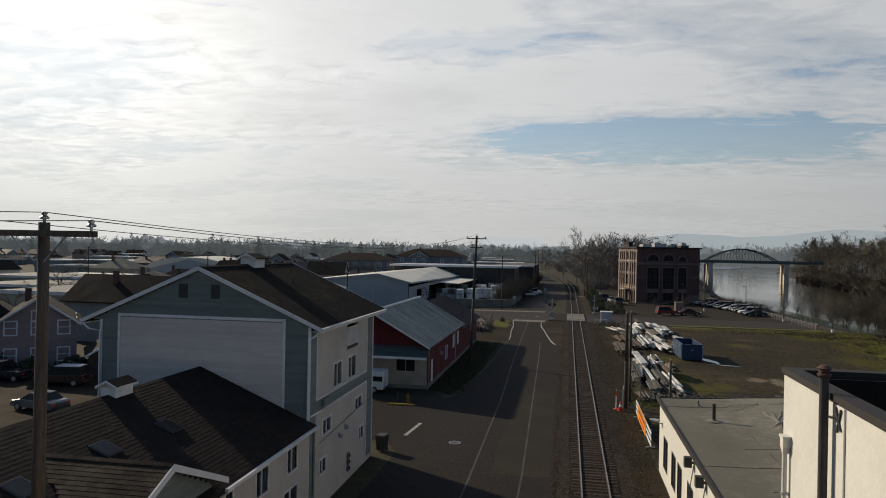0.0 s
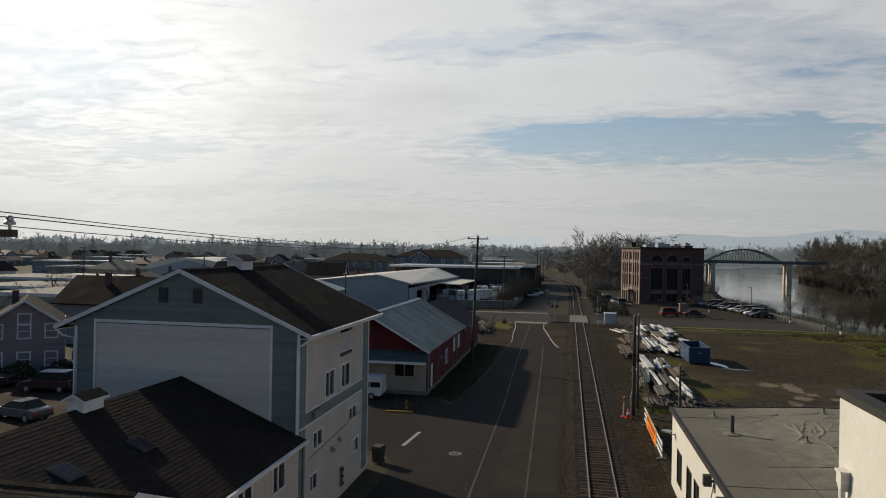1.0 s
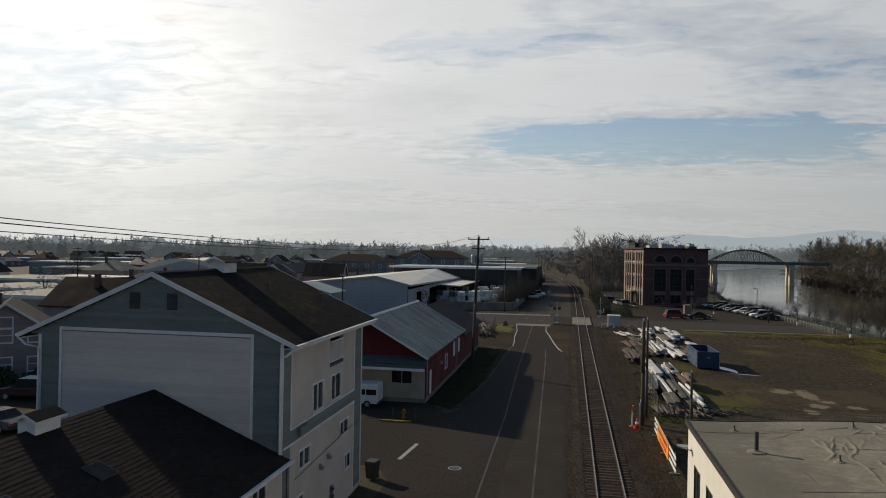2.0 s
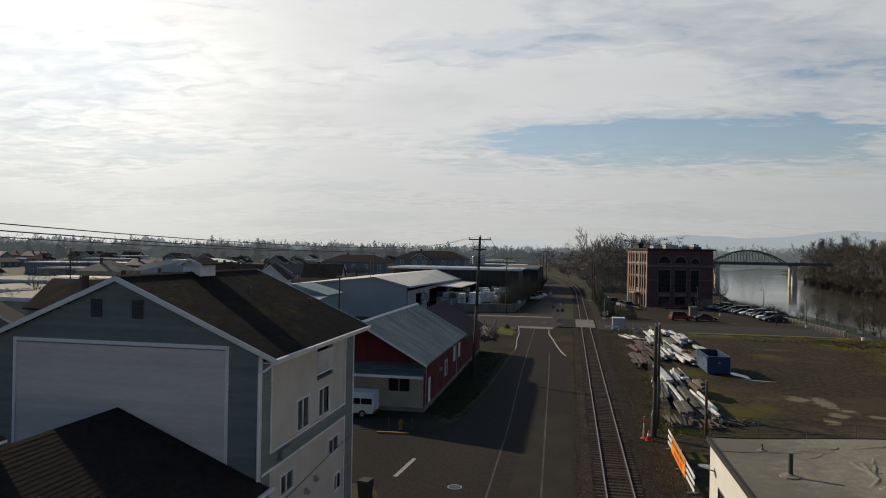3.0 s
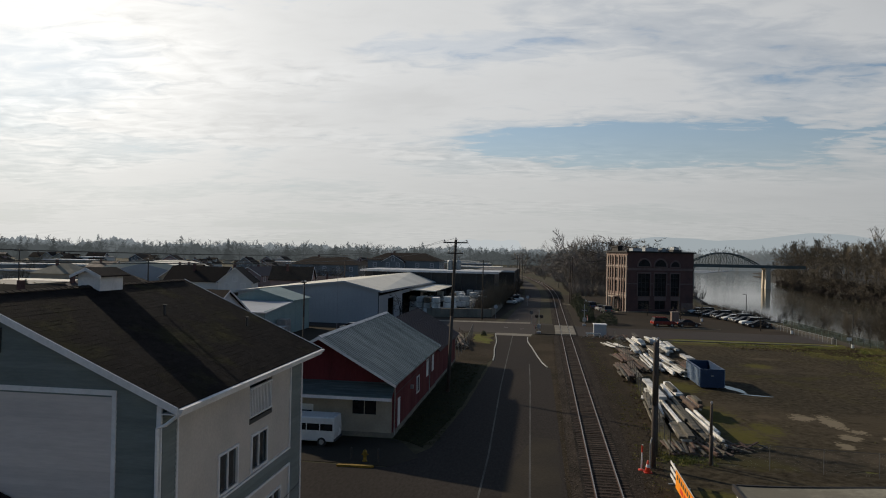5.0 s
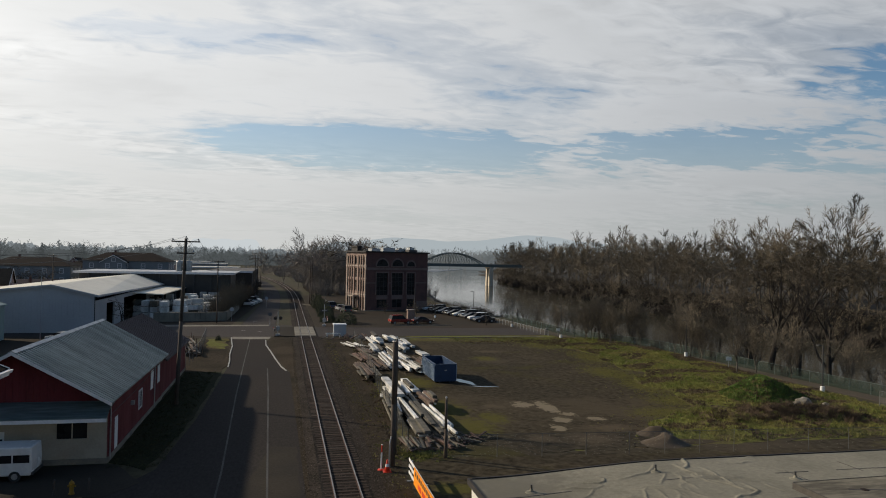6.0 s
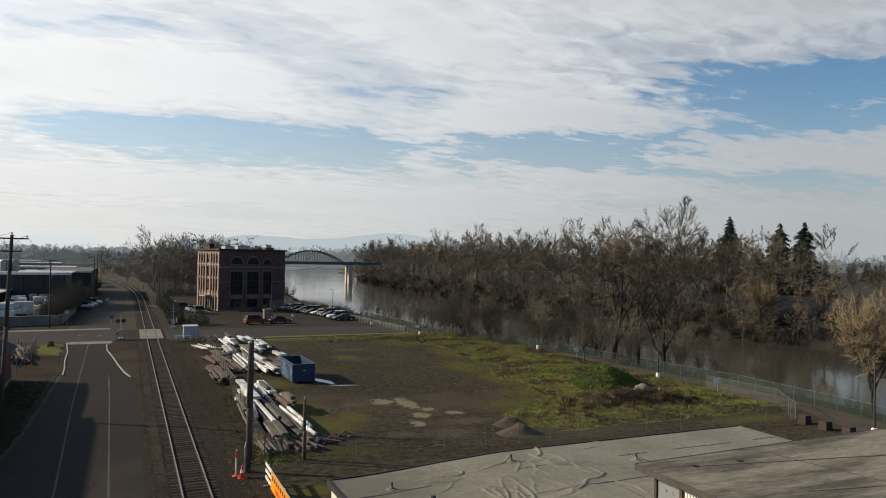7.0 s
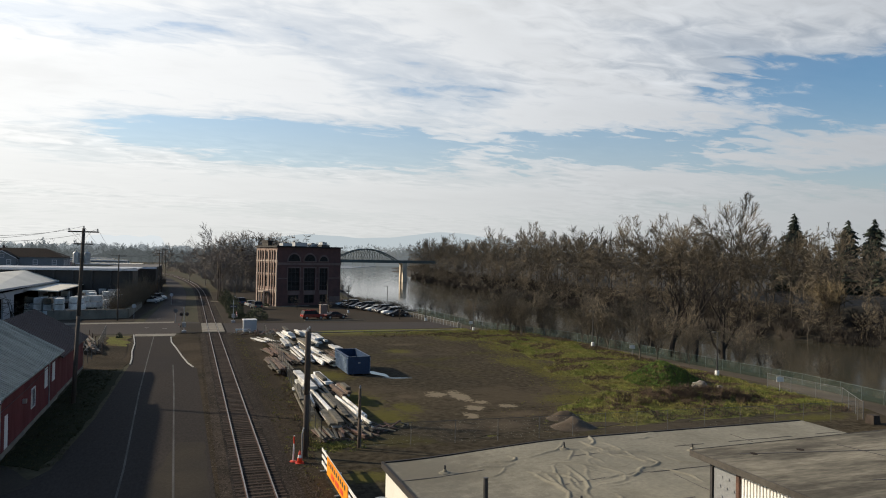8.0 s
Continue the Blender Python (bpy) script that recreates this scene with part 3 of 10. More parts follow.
M["post_dull"] = material("dull_grey_metal_box", (0.14, 0.14, 0.14), (0.11, 0.11, 0.11), metal=0.3, rough=0.6, scale=2, fine=10, grain=0.15, bump=0)
M["stone_bits"] = material("loose_ballast_stones", (0.062, 0.050, 0.039), (0.034, 0.028, 0.022), scale=0.4, fine=3, grain=0.3, bump=0, island=0.6, rough=0.95, spec=0.05, world=True)

# ---- ground, river, streets, railway ----
BANK_Y = [-400, 40, 60, 76, 93, 118, 138, 172, 233, 282, 400, 525, 900, 1400]
BANK_X = [70, 62, 59, 60, 58, 56, 49, 47, 41, 47, 62, 80, 118, 210]
FAR_Y = [-400, 40, 100, 134, 155, 188, 258, 359, 449, 520, 700, 900, 1400]
FAR_X = [280, 195, 166, 154, 143, 137, 140, 152, 156, 166, 205, 262, 420]
WATER_Z = -6.0


def near_bank(y):
    return float(np.interp(y, BANK_Y, BANK_X))


def far_bank(y):
    return float(np.interp(y, FAR_Y, FAR_X))


def step(a, b, v):
    t = min(1.0, max(0.0, (v - a) / (b - a)))
    return t * t * (3 - 2 * t)


def land(x, y):
    """Height of the ground."""
    a, b = near_bank(y), far_bank(y)
    z = 0.0
    if x > a:
        z = -9.0 * step(0, 20, x - a) + 11.0 * step(-14, 16, x - b)
        if x > b:
            z += 0.8 * noise.noise((x * 0.03, y * 0.03, 4.0))
    if 22 < x < 56 and 60 < y < 140:
        # rough grassy rise between the yard and the river path
        edge = float(np.interp(y, [66, 74, 79, 88, 108, 120, 127, 134], [27, 29, 35, 37.5, 40.5, 42, 37, 31])) + 2.2 * noise.noise((y * 0.12, x * 0.05, 7.0))
        k = step(edge - 3, edge + 7, x) * step(55, 51, x) * step(66, 69, y) * step(138, 128, y)
        hum = 0.28 + 0.45 * noise.noise((x * 0.16, y * 0.16, 1.0)) + 0.25 * noise.noise((x * 0.5, y * 0.5, 2.0))
        z += k * max(0.0, hum) * 0.9
        z += 2.0 * math.exp(-(((x - 43.6) / 3.1) ** 2 + ((y - 81.2) / 2.5) ** 2)) * (1 + 0.25 * noise.noise((x, y, 3.0)))
        z += 0.55 * math.exp(-(((x - 41.0) / 6) ** 2 + ((y - 73.5) / 2.4) ** 2))
        z += 0.5 * math.exp(-(((x - 44.5) / 5) ** 2 + ((y - 92) / 3) ** 2))
    return z


def build_ground():
    xs = sorted(set([-4000, -2500, -1600, -1000, -700, -500, -350, -250, -180, -120, -90] + list(range(-70, 20, 3)) + [20 + i * 0.8 for i in range(54)]
                    + list(range(64, 260, 4)) + [280, 320, 400, 520, 700, 1000, 1600, 2500, 4000]))
    ys = sorted(set([-3000, -1500, -700, -300, -150, -80, -40] + list(range(-20, 60, 4)) + [60 + i * 0.8 for i in range(100)] + list(range(140, 420, 7))
                    + [430, 470, 520, 580, 650, 750, 900, 1100, 1400, 1800, 2400, 3200, 4500]))
    vs = [(x, y, land(x, y)) for y in ys for x in xs]
    n = len(xs)
    fs = [(j * n + i, j * n + i + 1, (j + 1) * n + i + 1, (j + 1) * n + i) for j in range(len(ys) - 1) for i in range(n - 1)]
    me = bpy.data.meshes.new("ground")
    me.from_pydata(vs, [], fs)
    for k in ("ground", "berm", "bank"):
        me.materials.append(M[k])
    ids = []
    for f in fs:
        cx, cy = (vs[f[0]][0] + vs[f[2]][0]) / 2, (vs[f[0]][1] + vs[f[2]][1]) / 2
        ids.append(2 if cx > near_bank(cy) + 1 and cy < 1500 else (1 if 18 < cx < 54 and 62 < cy < 140 else 0))
    me.polygons.foreach_set("material_index", ids)
    me.polygons.foreach_set("use_smooth", [True] * len(fs))
    me.update()
    tagged(new("ground", me), "earth and winter grass running down to a river bank", "ground", kind="structure")


M["berm"] = material("rough_grass_on_rise", (0.112, 0.112, 0.02676), (0.0876, 0.06448, 0.03407), scale=0.22, fine=3.0, mix=(0.46, 0.62), grain=0.4, bump=0.8, bump_scale=5, world=True, rough=0.95, spec=0.05)
M["bank"] = material("brushy_river_bank", (0.030, 0.024, 0.017), (0.021, 0.019, 0.013), scale=0.1, fine=1.5, grain=0.4, bump=0.6, bump_scale=3, world=True, rough=0.95)
build_ground()

g = Geo()
wy = [-400, -100, 0, 60, 120, 180, 250, 350, 450, 550, 700, 900, 1100, 1400]
for a, b in zip(wy, wy[1:]):
    g.add([(near_bank(a) + 4, a, WATER_Z), (far_bank(a) + 4, a, WATER_Z), (far_bank(b) + 4, b, WATER_Z), (near_bank(b) + 4, b, WATER_Z)], [(0, 1, 2, 3)])
solid("water", g, M["water"], "wide brown-grey river reflecting the pale sky", "river", kind="structure")


def curve_x(y):
    """The track's line: straight, then bending west."""
    return 0.0 if y < 235 else -((y - 235) ** 2) / 2850


def sheet(name, pts, z, mat, label, category, parent=None, wob=0.0, seed=0, kind="structure"):
    """A flat slab with the outline pts; wob roughens its edge."""
    out = []
    rnd = random.Random(seed)
    for (x0, y0), (x1, y1) in zip(pts, pts[1:] + pts[:1]):
        L = math.hypot(x1 - x0, y1 - y0)
        k = max(1, int(L / 1.2)) if wob else 1
        for i in range(k):
            t = i / k
            out.append((x0 + (x1 - x0) * t + (rnd.uniform(-wob, wob) if i else 0), y0 + (y1 - y0) * t + (rnd.uniform(-wob, wob) if i else 0), z - 0.05))
    gg = Geo().prism(out, (0, 0, 0.05))
    if parent is not None:
        return part(name, gg, mat, parent, label)
    return solid(name, gg, mat, label, category, kind=kind)


def strip(g, line, w, z, h=0.006):
    """A flat band of width w along a line of (x, y)."""
    for (x0, y0), (x1, y1) in zip(line, line[1:]):
        d = Vector((x1 - x0, y1 - y0, 0)).normalized()
        s = Vector((-d.y, d.x, 0)) * w / 2
        p, q = Vector((x0, y0, z - h)), Vector((x1, y1, z - h))
        g.hexa([p - s, q - s, q + s, p + s] + [r + Vector((0, 0, h)) for r in (p - s, q - s, q + s, p + s)])
    return g


# street along the track, and the side street between the house and the barn
far = [(-9.9 + curve_x(y), y) for y in (210, 250, 290, 330, 390, 450, 520, 600, 680)]
near = [(-4.6 + curve_x(y), y) for y in (680, 600, 520, 450, 390, 330, 290, 250, 210)]
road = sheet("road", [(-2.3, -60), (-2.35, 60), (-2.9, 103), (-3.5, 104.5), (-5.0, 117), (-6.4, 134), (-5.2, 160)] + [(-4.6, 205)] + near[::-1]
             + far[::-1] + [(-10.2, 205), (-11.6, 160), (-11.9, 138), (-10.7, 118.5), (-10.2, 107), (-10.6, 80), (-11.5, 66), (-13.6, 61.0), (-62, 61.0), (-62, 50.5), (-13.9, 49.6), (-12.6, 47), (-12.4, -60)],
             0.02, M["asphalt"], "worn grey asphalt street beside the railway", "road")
sheet("cross_street", [(-80, 141.5), (-11.9, 139.5), (3.5, 139.2), (46, 141), (46, 152), (3.5, 155), (-5.3, 160), (-12, 160), (-80, 164)], 0.026, M["asphalt_sunlit"],
      "grey asphalt street crossing the railway", "road")
# extra sheet over the road, painted paler for sun and glare
sheet("road", [(-11.5, 160.5), (-5.3, 160.5), (-4.7, 205)] + [(x - 0.1, y) for x, y in near[::-1][:5]] + [(x + 0.1, y) for x, y in far[:5][::-1]] + [(-10.1, 205)], 0.0235, M["asphalt_sunlit"], "street beyond the crossing, overlaid paler for sun and glare", "road")
sheet("pavement", [(-11.8, 136.2), (-5.9, 136.0), (-5.7, 139.3), (-11.8, 139.4)], 0.032, M["concrete"], "pale concrete band across the street", "crossing")
sheet("pavement", [(-26, 156.5), (-6.4, 157.4), (-6.4, 160), (-26, 158.6)], 0.034, M["concrete"], "pale concrete band across the street", "crossing")
sheet("pavement", [(-30, 61.2), (-13.4, 61.2), (-11.9, 63.5), (-14.2, 67.6), (-30, 67.4)], 0.03, M["asphalt_patch"], "dark apron of asphalt before the red barn", "pavement", wob=0.08)
g = Geo()
strip(g, [(-7.1, -20), (-7.2, 42.5), (-7.4, 65), (-8.1, 90), (-8.6, 118), (-8.9, 136)], 0.12, 0.03)
part("lane_line", g, M["line"], road, "worn pale centre line")
g = Geo()
strip(g, [(-4.1, -20), (-4.2, 44), (-5.1, 91), (-5.5, 106)], 0.12, 0.03)
part("lane_line", g, M["line"], road, "worn pale edge line")
g = Geo()
strip(g, [(-12.95, 51.2), (-12.6, 55.0)], 0.26, 0.03)
part("lane_line", g, M["line_new"], road, "short white dash")
for pts in ([(-9.6, 166), (-8.9, 166)], [(-8.0, 147), (-7.4, 147.2)], [(-11, 149), (-10.3, 149)]):
    part("lane_line", strip(Geo(), pts, 0.25, 0.033), M["line_new"], road)
sheet("repair", [(-6.2, 44), (-2.6, 44), (-2.7, 70), (-4.4, 70.5), (-6.1, 60)], 0.0235, M["asphalt_patch"], "darker asphalt repair", "road", parent=road, wob=0.12)
mh = thing("manhole_cover", "round grey iron manhole cover set in the street", "manhole", m=pose(-9.2, 50.2, 0.022))
part("rim", Geo().lathe((0, 0, 0), [(0.42, 0.0), (0.42, 0.012), (0.36, 0.012), (0.36, 0.0)], 20), M["galv"], mh)
part("lid", Geo().lathe((0, 0, 0), [(0.35, 0.0), (0.35, 0.009)], 20), M["dark_metal"], mh)


def kerb(name, line, label, mat, w=0.22, h=0.15, z=0.0):
    g = Geo()
    for (x0, y0), (x1, y1) in zip(line, line[1:]):
        g.bar((x0, y0, z + h / 2), (x1, y1, z + h / 2), w, h)
    return solid(name, g, mat, label, "kerb", kind="structure")


kerb("kerb_left", [(-11.9, 138), (-11.0, 127), (-10.75, 118.5), (-10.3, 112), (-10.15, 107.3)], "white-painted curved kerb", M["line_new"], 0.15, 0.1)
kerb("kerb_right", [(-6.4, 134.5), (-6.2, 128), (-5.4, 121), (-4.6, 113), (-3.9, 107), (-3.3, 103.8)], "white-painted curved kerb", M["line_new"], 0.15, 0.1)
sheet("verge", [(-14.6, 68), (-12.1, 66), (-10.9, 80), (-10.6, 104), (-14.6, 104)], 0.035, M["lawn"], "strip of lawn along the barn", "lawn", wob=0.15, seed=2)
sheet("verge", [(-16, 104), (-10.6, 104), (-10.4, 108), (-11.0, 120), (-12.0, 137), (-16, 136)], 0.033, M["gravel"], "bare gravel verge at the corner", "verge", wob=0.2, seed=3)
sheet("verge", [(-14.6, 126), (-11.7, 124), (-12.3, 136.6), (-15.4, 136.2)], 0.045, M["berm"], "green grass patch at the street corner", "lawn", wob=0.4, seed=4)
sheet("gravel_yard", [(-2.3, -60), (-2.35, 60), (-2.9, 103), (-5.0, 117), (-6.3, 133), (-5.3, 139), (6.9, 139), (7.0, 110), (5.6, 85), (4.2, 66), (3.9, 64), (3.9, -60)], 0.012,
      M["gravel"], "brown gravel shoulder beside the railway", "gravel")
# track bed: grey shoulders, darker between the rails
g, mid_bed = Geo(), Geo()
ys = list(range(-60, 270, 15)) + list(range(225, 690, 15))
for a, b in zip(ys, ys[1:]):
    xa, xb = curve_x(a), curve_x(b)
    for k, ((l0, z0), (l1, z1)) in enumerate((((-2.1, 0.016), (-1.45, 0.062)), ((-1.45, 0.062), (1.45, 0.062)), ((1.45, 0.062), (2.3, 0.016)))):
        (mid_bed if k == 1 else g).add([(xa + l0, a, z0), (xa + l1, a, z1), (xb + l1, b, z1), (xb + l0, b, z0)], [(0, 1, 2, 3)])
bed = solid("track_bed", g, M["ballast"], "dark crushed stone ballast under the track", "ballast", kind="structure")
part("oily_bed", mid_bed, M["ballast_mid"], bed, "darker ballast between the rails")

# the yard
LOT = [(5.0, 66), (31, 66.5), (46, 67), (47, 88), (47.5, 110), (46, 122), (42, 131), (38, 134), (8, 134), (7.2, 110), (5.8, 86)]
lot = sheet("yard_surface", LOT, 0.03, None, "dark worn asphalt yard with moss and mud", "yard", wob=0.5, seed=5)


def spots(tr, places, crisp=False):
    """A soft mask: ragged patches (x, y, rx, ry) whose edges follow a noise."""
    nd, ln = nodes_of(tr)
    geo = nd("ShaderNodeNewGeometry")
    nz = nd("ShaderNodeTexNoise", Scale=1.3, Detail=9.0, Roughness=0.76)
    ln(geo.outputs["Position"], nz.inputs["Vector"])
    last = None
    for x, y, rx, ry in places:
        mp = nd("ShaderNodeMapping")
        mp.inputs["Location"].default_value = (-x / rx, -y / ry, 0)
        mp.inputs["Scale"].default_value = (1 / rx, 1 / ry, 0)
        ln(geo.outputs["Position"], mp.inputs[0])
        le = nd("ShaderNodeVectorMath", op="LENGTH")
        ln(mp.outputs[0], le.inputs[0])
        if last is None:
            last = le.outputs["Value"]
        else:
            mn = nd("ShaderNodeMath", op="MINIMUM")
            ln(last, mn.inputs[0])
            ln(le.outputs["Value"], mn.inputs[1])
            last = mn.outputs[0]
    k = nd("ShaderNodeMath", op="MULTIPLY_ADD")
    ln(nz.outputs[0], k.inputs[0])
    k.inputs[1].default_value = 3.2
    k.inputs[2].default_value = -1.6 - 0.15
    d = nd("ShaderNodeMath", op="ADD")
    ln(k.outputs[0], d.inputs[0])
    ln(last, d.inputs[1])
    r = ramp(tr, [(0.52, 0.9), (0.74, 0.0)] if crisp else [(0.1, 0.8), (1.15, 0.0)], True)
    ln(d.outputs[0], r.inputs[0])
    return r.outputs[0]


MOSS = [(10.4, 81.0, 2.6, 5.5), (10.6, 94.5, 2.6, 4.0), (11.6, 74.5, 2.2, 4.0), (5.5, 66.6, 1.4, 1.3), (23.3, 112.0, 2.2, 2.4), (5.6, 94.0, 1.2, 5.0), (30.0, 131.5, 9.0, 1.3), (20.0, 132.8, 7.0, 1.0), (14.0, 77.0, 1.6, 2.6), (5.2, 74.0, 0.9, 6.0), (31.0, 77.0, 4.5, 3.0), (34.5, 82.0, 3.5, 3.5),
        (35.5, 90.0, 3.0, 6.0), (35.5, 99.0, 3.5, 6.0), (39.0, 112.0, 3.0, 8.0), (37.0, 125.0, 4.5, 5.0), (31.0, 71.0, 3.5, 2.5), (6.3, 59.4, 1.7, 1.5), (46.0, 64.6, 5.0, 1.3)]
MUD = [(18.4, 82.1, 1.2, 1.5), (20.3, 80.8, 0.95, 3.2), (19.8, 75.6, 1.0, 1.2), (18.4, 72.8, 0.8, 1.2), (23.0, 75.7, 1.0, 0.9), (21.2, 77.6, 0.8, 0.9)]
DRY = [(15.9, 69.8, 1.4, 1.3), (19.8, 69.2, 2.6, 2.0), (15.4, 81.7, 1.2, 1.1), (32.4, 131.0, 8.0, 2.0), (22.5, 72.5, 2.4, 1.4), (26.0, 119.0, 3.0, 1.6)]


def lot_material():
    m = material("mossy_worn_yard_asphalt", (0.040, 0.0334, 0.0227), (0.0585, 0.048, 0.032), scale=0.07, fine=1.7, grain=0.6, bump=0.5, bump_scale=9, world=True, rough=0.9, spec=0.02)
    tr = m.node_tree
    nd, ln = nodes_of(tr)
    bs = tr.nodes["Principled BSDF"]
    old = bs.inputs["Base Color"].links[0].from_socket
    geo = nd("ShaderNodeNewGeometry")
    n1 = nd("ShaderNodeTexNoise", Scale=0.085, Detail=7.0, Roughness=0.62, Distortion=0.4)
    ln(geo.outputs["Position"], n1.inputs["Vector"])
    r1 = ramp(tr, [(0.53, 0.0), (0.66, 0.85)], True)
    ln(n1.outputs[0], r1.inputs[0])
    mixa = tr.nodes.new("ShaderNodeMix")
    mixa.data_type = "RGBA"
    mixa.inputs["B"].default_value = (0.056, 0.050, 0.018, 1)
    ln(r1.outputs[0], mixa.inputs["Factor"])
    ln(old, mixa.inputs["A"])
    n2 = nd("ShaderNodeTexNoise", Scale=0.05, Detail=8.0, Roughness=0.68, Distortion=0.2)
    mp = nd("ShaderNodeMapping")
    mp.inputs["Location"].default_value = (40, 13, 0)
    ln(geo.outputs["Position"], mp.inputs[0])
    ln(mp.outputs[0], n2.inputs["Vector"])
    r2 = ramp(tr, [(0.52, 0.0), (0.62, 0.75)], True)
    ln(n2.outputs[0], r2.inputs[0])
    mixb = tr.nodes.new("ShaderNodeMix")
    mixb.data_type = "RGBA"
    mixb.inputs["B"].default_value = (0.07, 0.056, 0.038, 1)
    ln(r2.outputs[0], mixb.inputs["Factor"])
    ln(mixa.outputs["Result"], mixb.inputs["A"])
    top = mixb.outputs["Result"]
    for places, colr in ((DRY, (0.088, 0.069, 0.047, 1)), (MOSS, (0.088, 0.081, 0.021, 1)), (MUD, (0.190, 0.158, 0.110, 1))):
        mx = tr.nodes.new("ShaderNodeMix")
        mx.data_type = "RGBA"
        mx.inputs["B"].default_value = colr
        ln(spots(tr, places, places is MUD), mx.inputs["Factor"])
        ln(top, mx.inputs["A"])
        top = mx.outputs["Result"]
    ln(top, bs.inputs["Base Color"])
    return m


M["lot"] = lot_material()


def west_dark_roof_material():
    """The roof membrane, with ragged darker patches over its western part."""
    m = material("dark_west_membrane", (0.226, 0.209, 0.16), (0.167, 0.155, 0.119), scale=0.28, fine=5, grain=0.16, bump=0.25, bump_scale=2.2, rough=0.8, spec=0.15)
    tr = m.node_tree
    nd, ln = nodes_of(tr)
    bs = tr.nodes["Principled BSDF"]
    mx = tr.nodes.new("ShaderNodeMix")
    mx.data_type = "RGBA"
    mx.inputs["B"].default_value = (0.125, 0.114, 0.088, 1)
    ln(spots(tr, [(4.5, 36.0, 5.5, 14.0), (5.0, 46.0, 4.0, 5.0)]), mx.inputs["Factor"])
    ln(bs.inputs["Base Color"].links[0].from_socket, mx.inputs["A"])
    ln(mx.outputs["Result"], bs.inputs["Base Color"])
    return m


M["roof_dark_west"] = west_dark_roof_material()
lot.data.materials.clear()
lot.data.materials.append(M["lot"])
sheet("yard_front", [(4.2, 49), (60, 49), (60, 64.5), (53, 67), (31, 66.4), (5.0, 66), (4.3, 64)], 0.024, M["lot"], "bare brown dirt and moss before the fence", "dirt", wob=0.2, seed=7)
sheet("parking_lot", [(6, 140), (45, 140.5), (43, 172), (44, 205), (38, 233), (36, 262), (2.6, 262), (2.4, 158)], 0.022, M["parking"], "asphalt parking lot round the brick building", "parking lot")
sheet("river_path", [(43.2, 172), (45.2, 172), (46.6, 138), (54.2, 120), (56.4, 93), (58.2, 77), (57.2, 62), (54, 52), (50.5, 56), (54.4, 66), (55.6, 77), (54.0, 93), (51.8, 118), (44.2, 137)], 0.03, M["path"],
      "pale concrete riverside path", "path")
kerb("kerb_north", [(7.5, 136.3), (24, 136.8), (40, 137.4), (43.5, 134.5)], "pale concrete kerb along the yard", M["concrete"], w=0.3, h=0.14)

# railway: two rails, ties one by one, and crossing panels
track = thing("railway_track", "single railway track with steel rails on wooden ties", "railway")
for s in (-1, 1):
    g = Geo()
    head = Geo()
    yy = [-60, 60, 140, 205] + list(range(225, 690, 15))
    for a, b in zip(yy, yy[1:]):
        pa, pb = Vector((curve_x(a) + s * 0.7525, a, 0)), Vector((curve_x(b) + s * 0.7525, b, 0))
        g.bar(pa + Vector((0, 0, 0.085)), pb + Vector((0, 0, 0.085)), 0.14, 0.02)
        g.bar(pa + Vector((0, 0, 0.125)), pb + Vector((0, 0, 0.125)), 0.025, 0.07)
        head.bar(pa + Vector((0, 0, 0.165)), pb + Vector((0, 0, 0.165)), 0.06, 0.04)
    rl = part("rail", g, M["rust"], track, "rusty steel rail")
    part("rail_head", head, M["rail"], rl, "worn bright rail head")
tie_mesh = Geo().box(-1.3, 1.3, -0.115, 0.115, -0.05, 0.088).mesh("tie", M["tie"])
rnd = random.Random(9)
y = 34.0
while y < 139:
    o = new("tie", tie_mesh)
    o.parent = track
    o.matrix_basis = pose(rnd.uniform(-0.06, 0.06), y, rnd.uniform(-0.02, 0.0), 0, 0, rnd.uniform(-1.5, 1.5))
    y += 0.55
g = Geo()
y = 156.0
while y < 330:
    g.bar((curve_x(y) - 1.3, y, 0.0), (curve_x(y) + 1.3, y, 0.0), 0.24, 0.14)
    y += 0.56
y = -20.0
while y < 34:
    g.bar((-1.3, y, 0.0), (1.3, y, 0.0), 0.24, 0.14)
    y += 0.55
part("tie", g, M["tie"], track, "far ties of the track", kind="stuff")
for i in range(6):
    for x0, x1 in ((-1.75, -0.83), (-0.66, 0.66), (0.83, 1.75)):
        part("crossing_panel", Geo().box(x0, x1, 139.6 + i * 2.5, 142.0 + i * 2.5, 0.03, 0.185), M["concrete"], track)
sheet("ramp", [(-5.2, 139.3), (-1.8, 139.4), (-1.8, 155), (-5.2, 155.5)], 0.09, M["asphalt_patch"], "asphalt ramp up to the crossing", "road")

# ---- the tall house with its lower wing ----
UP, EAST, SOUTH, WEST, NORTH = Vector((0, 0, 1)), Vector((1, 0, 0)), Vector((0, -1, 0)), Vector((-1, 0, 0)), Vector((0, 1, 0))


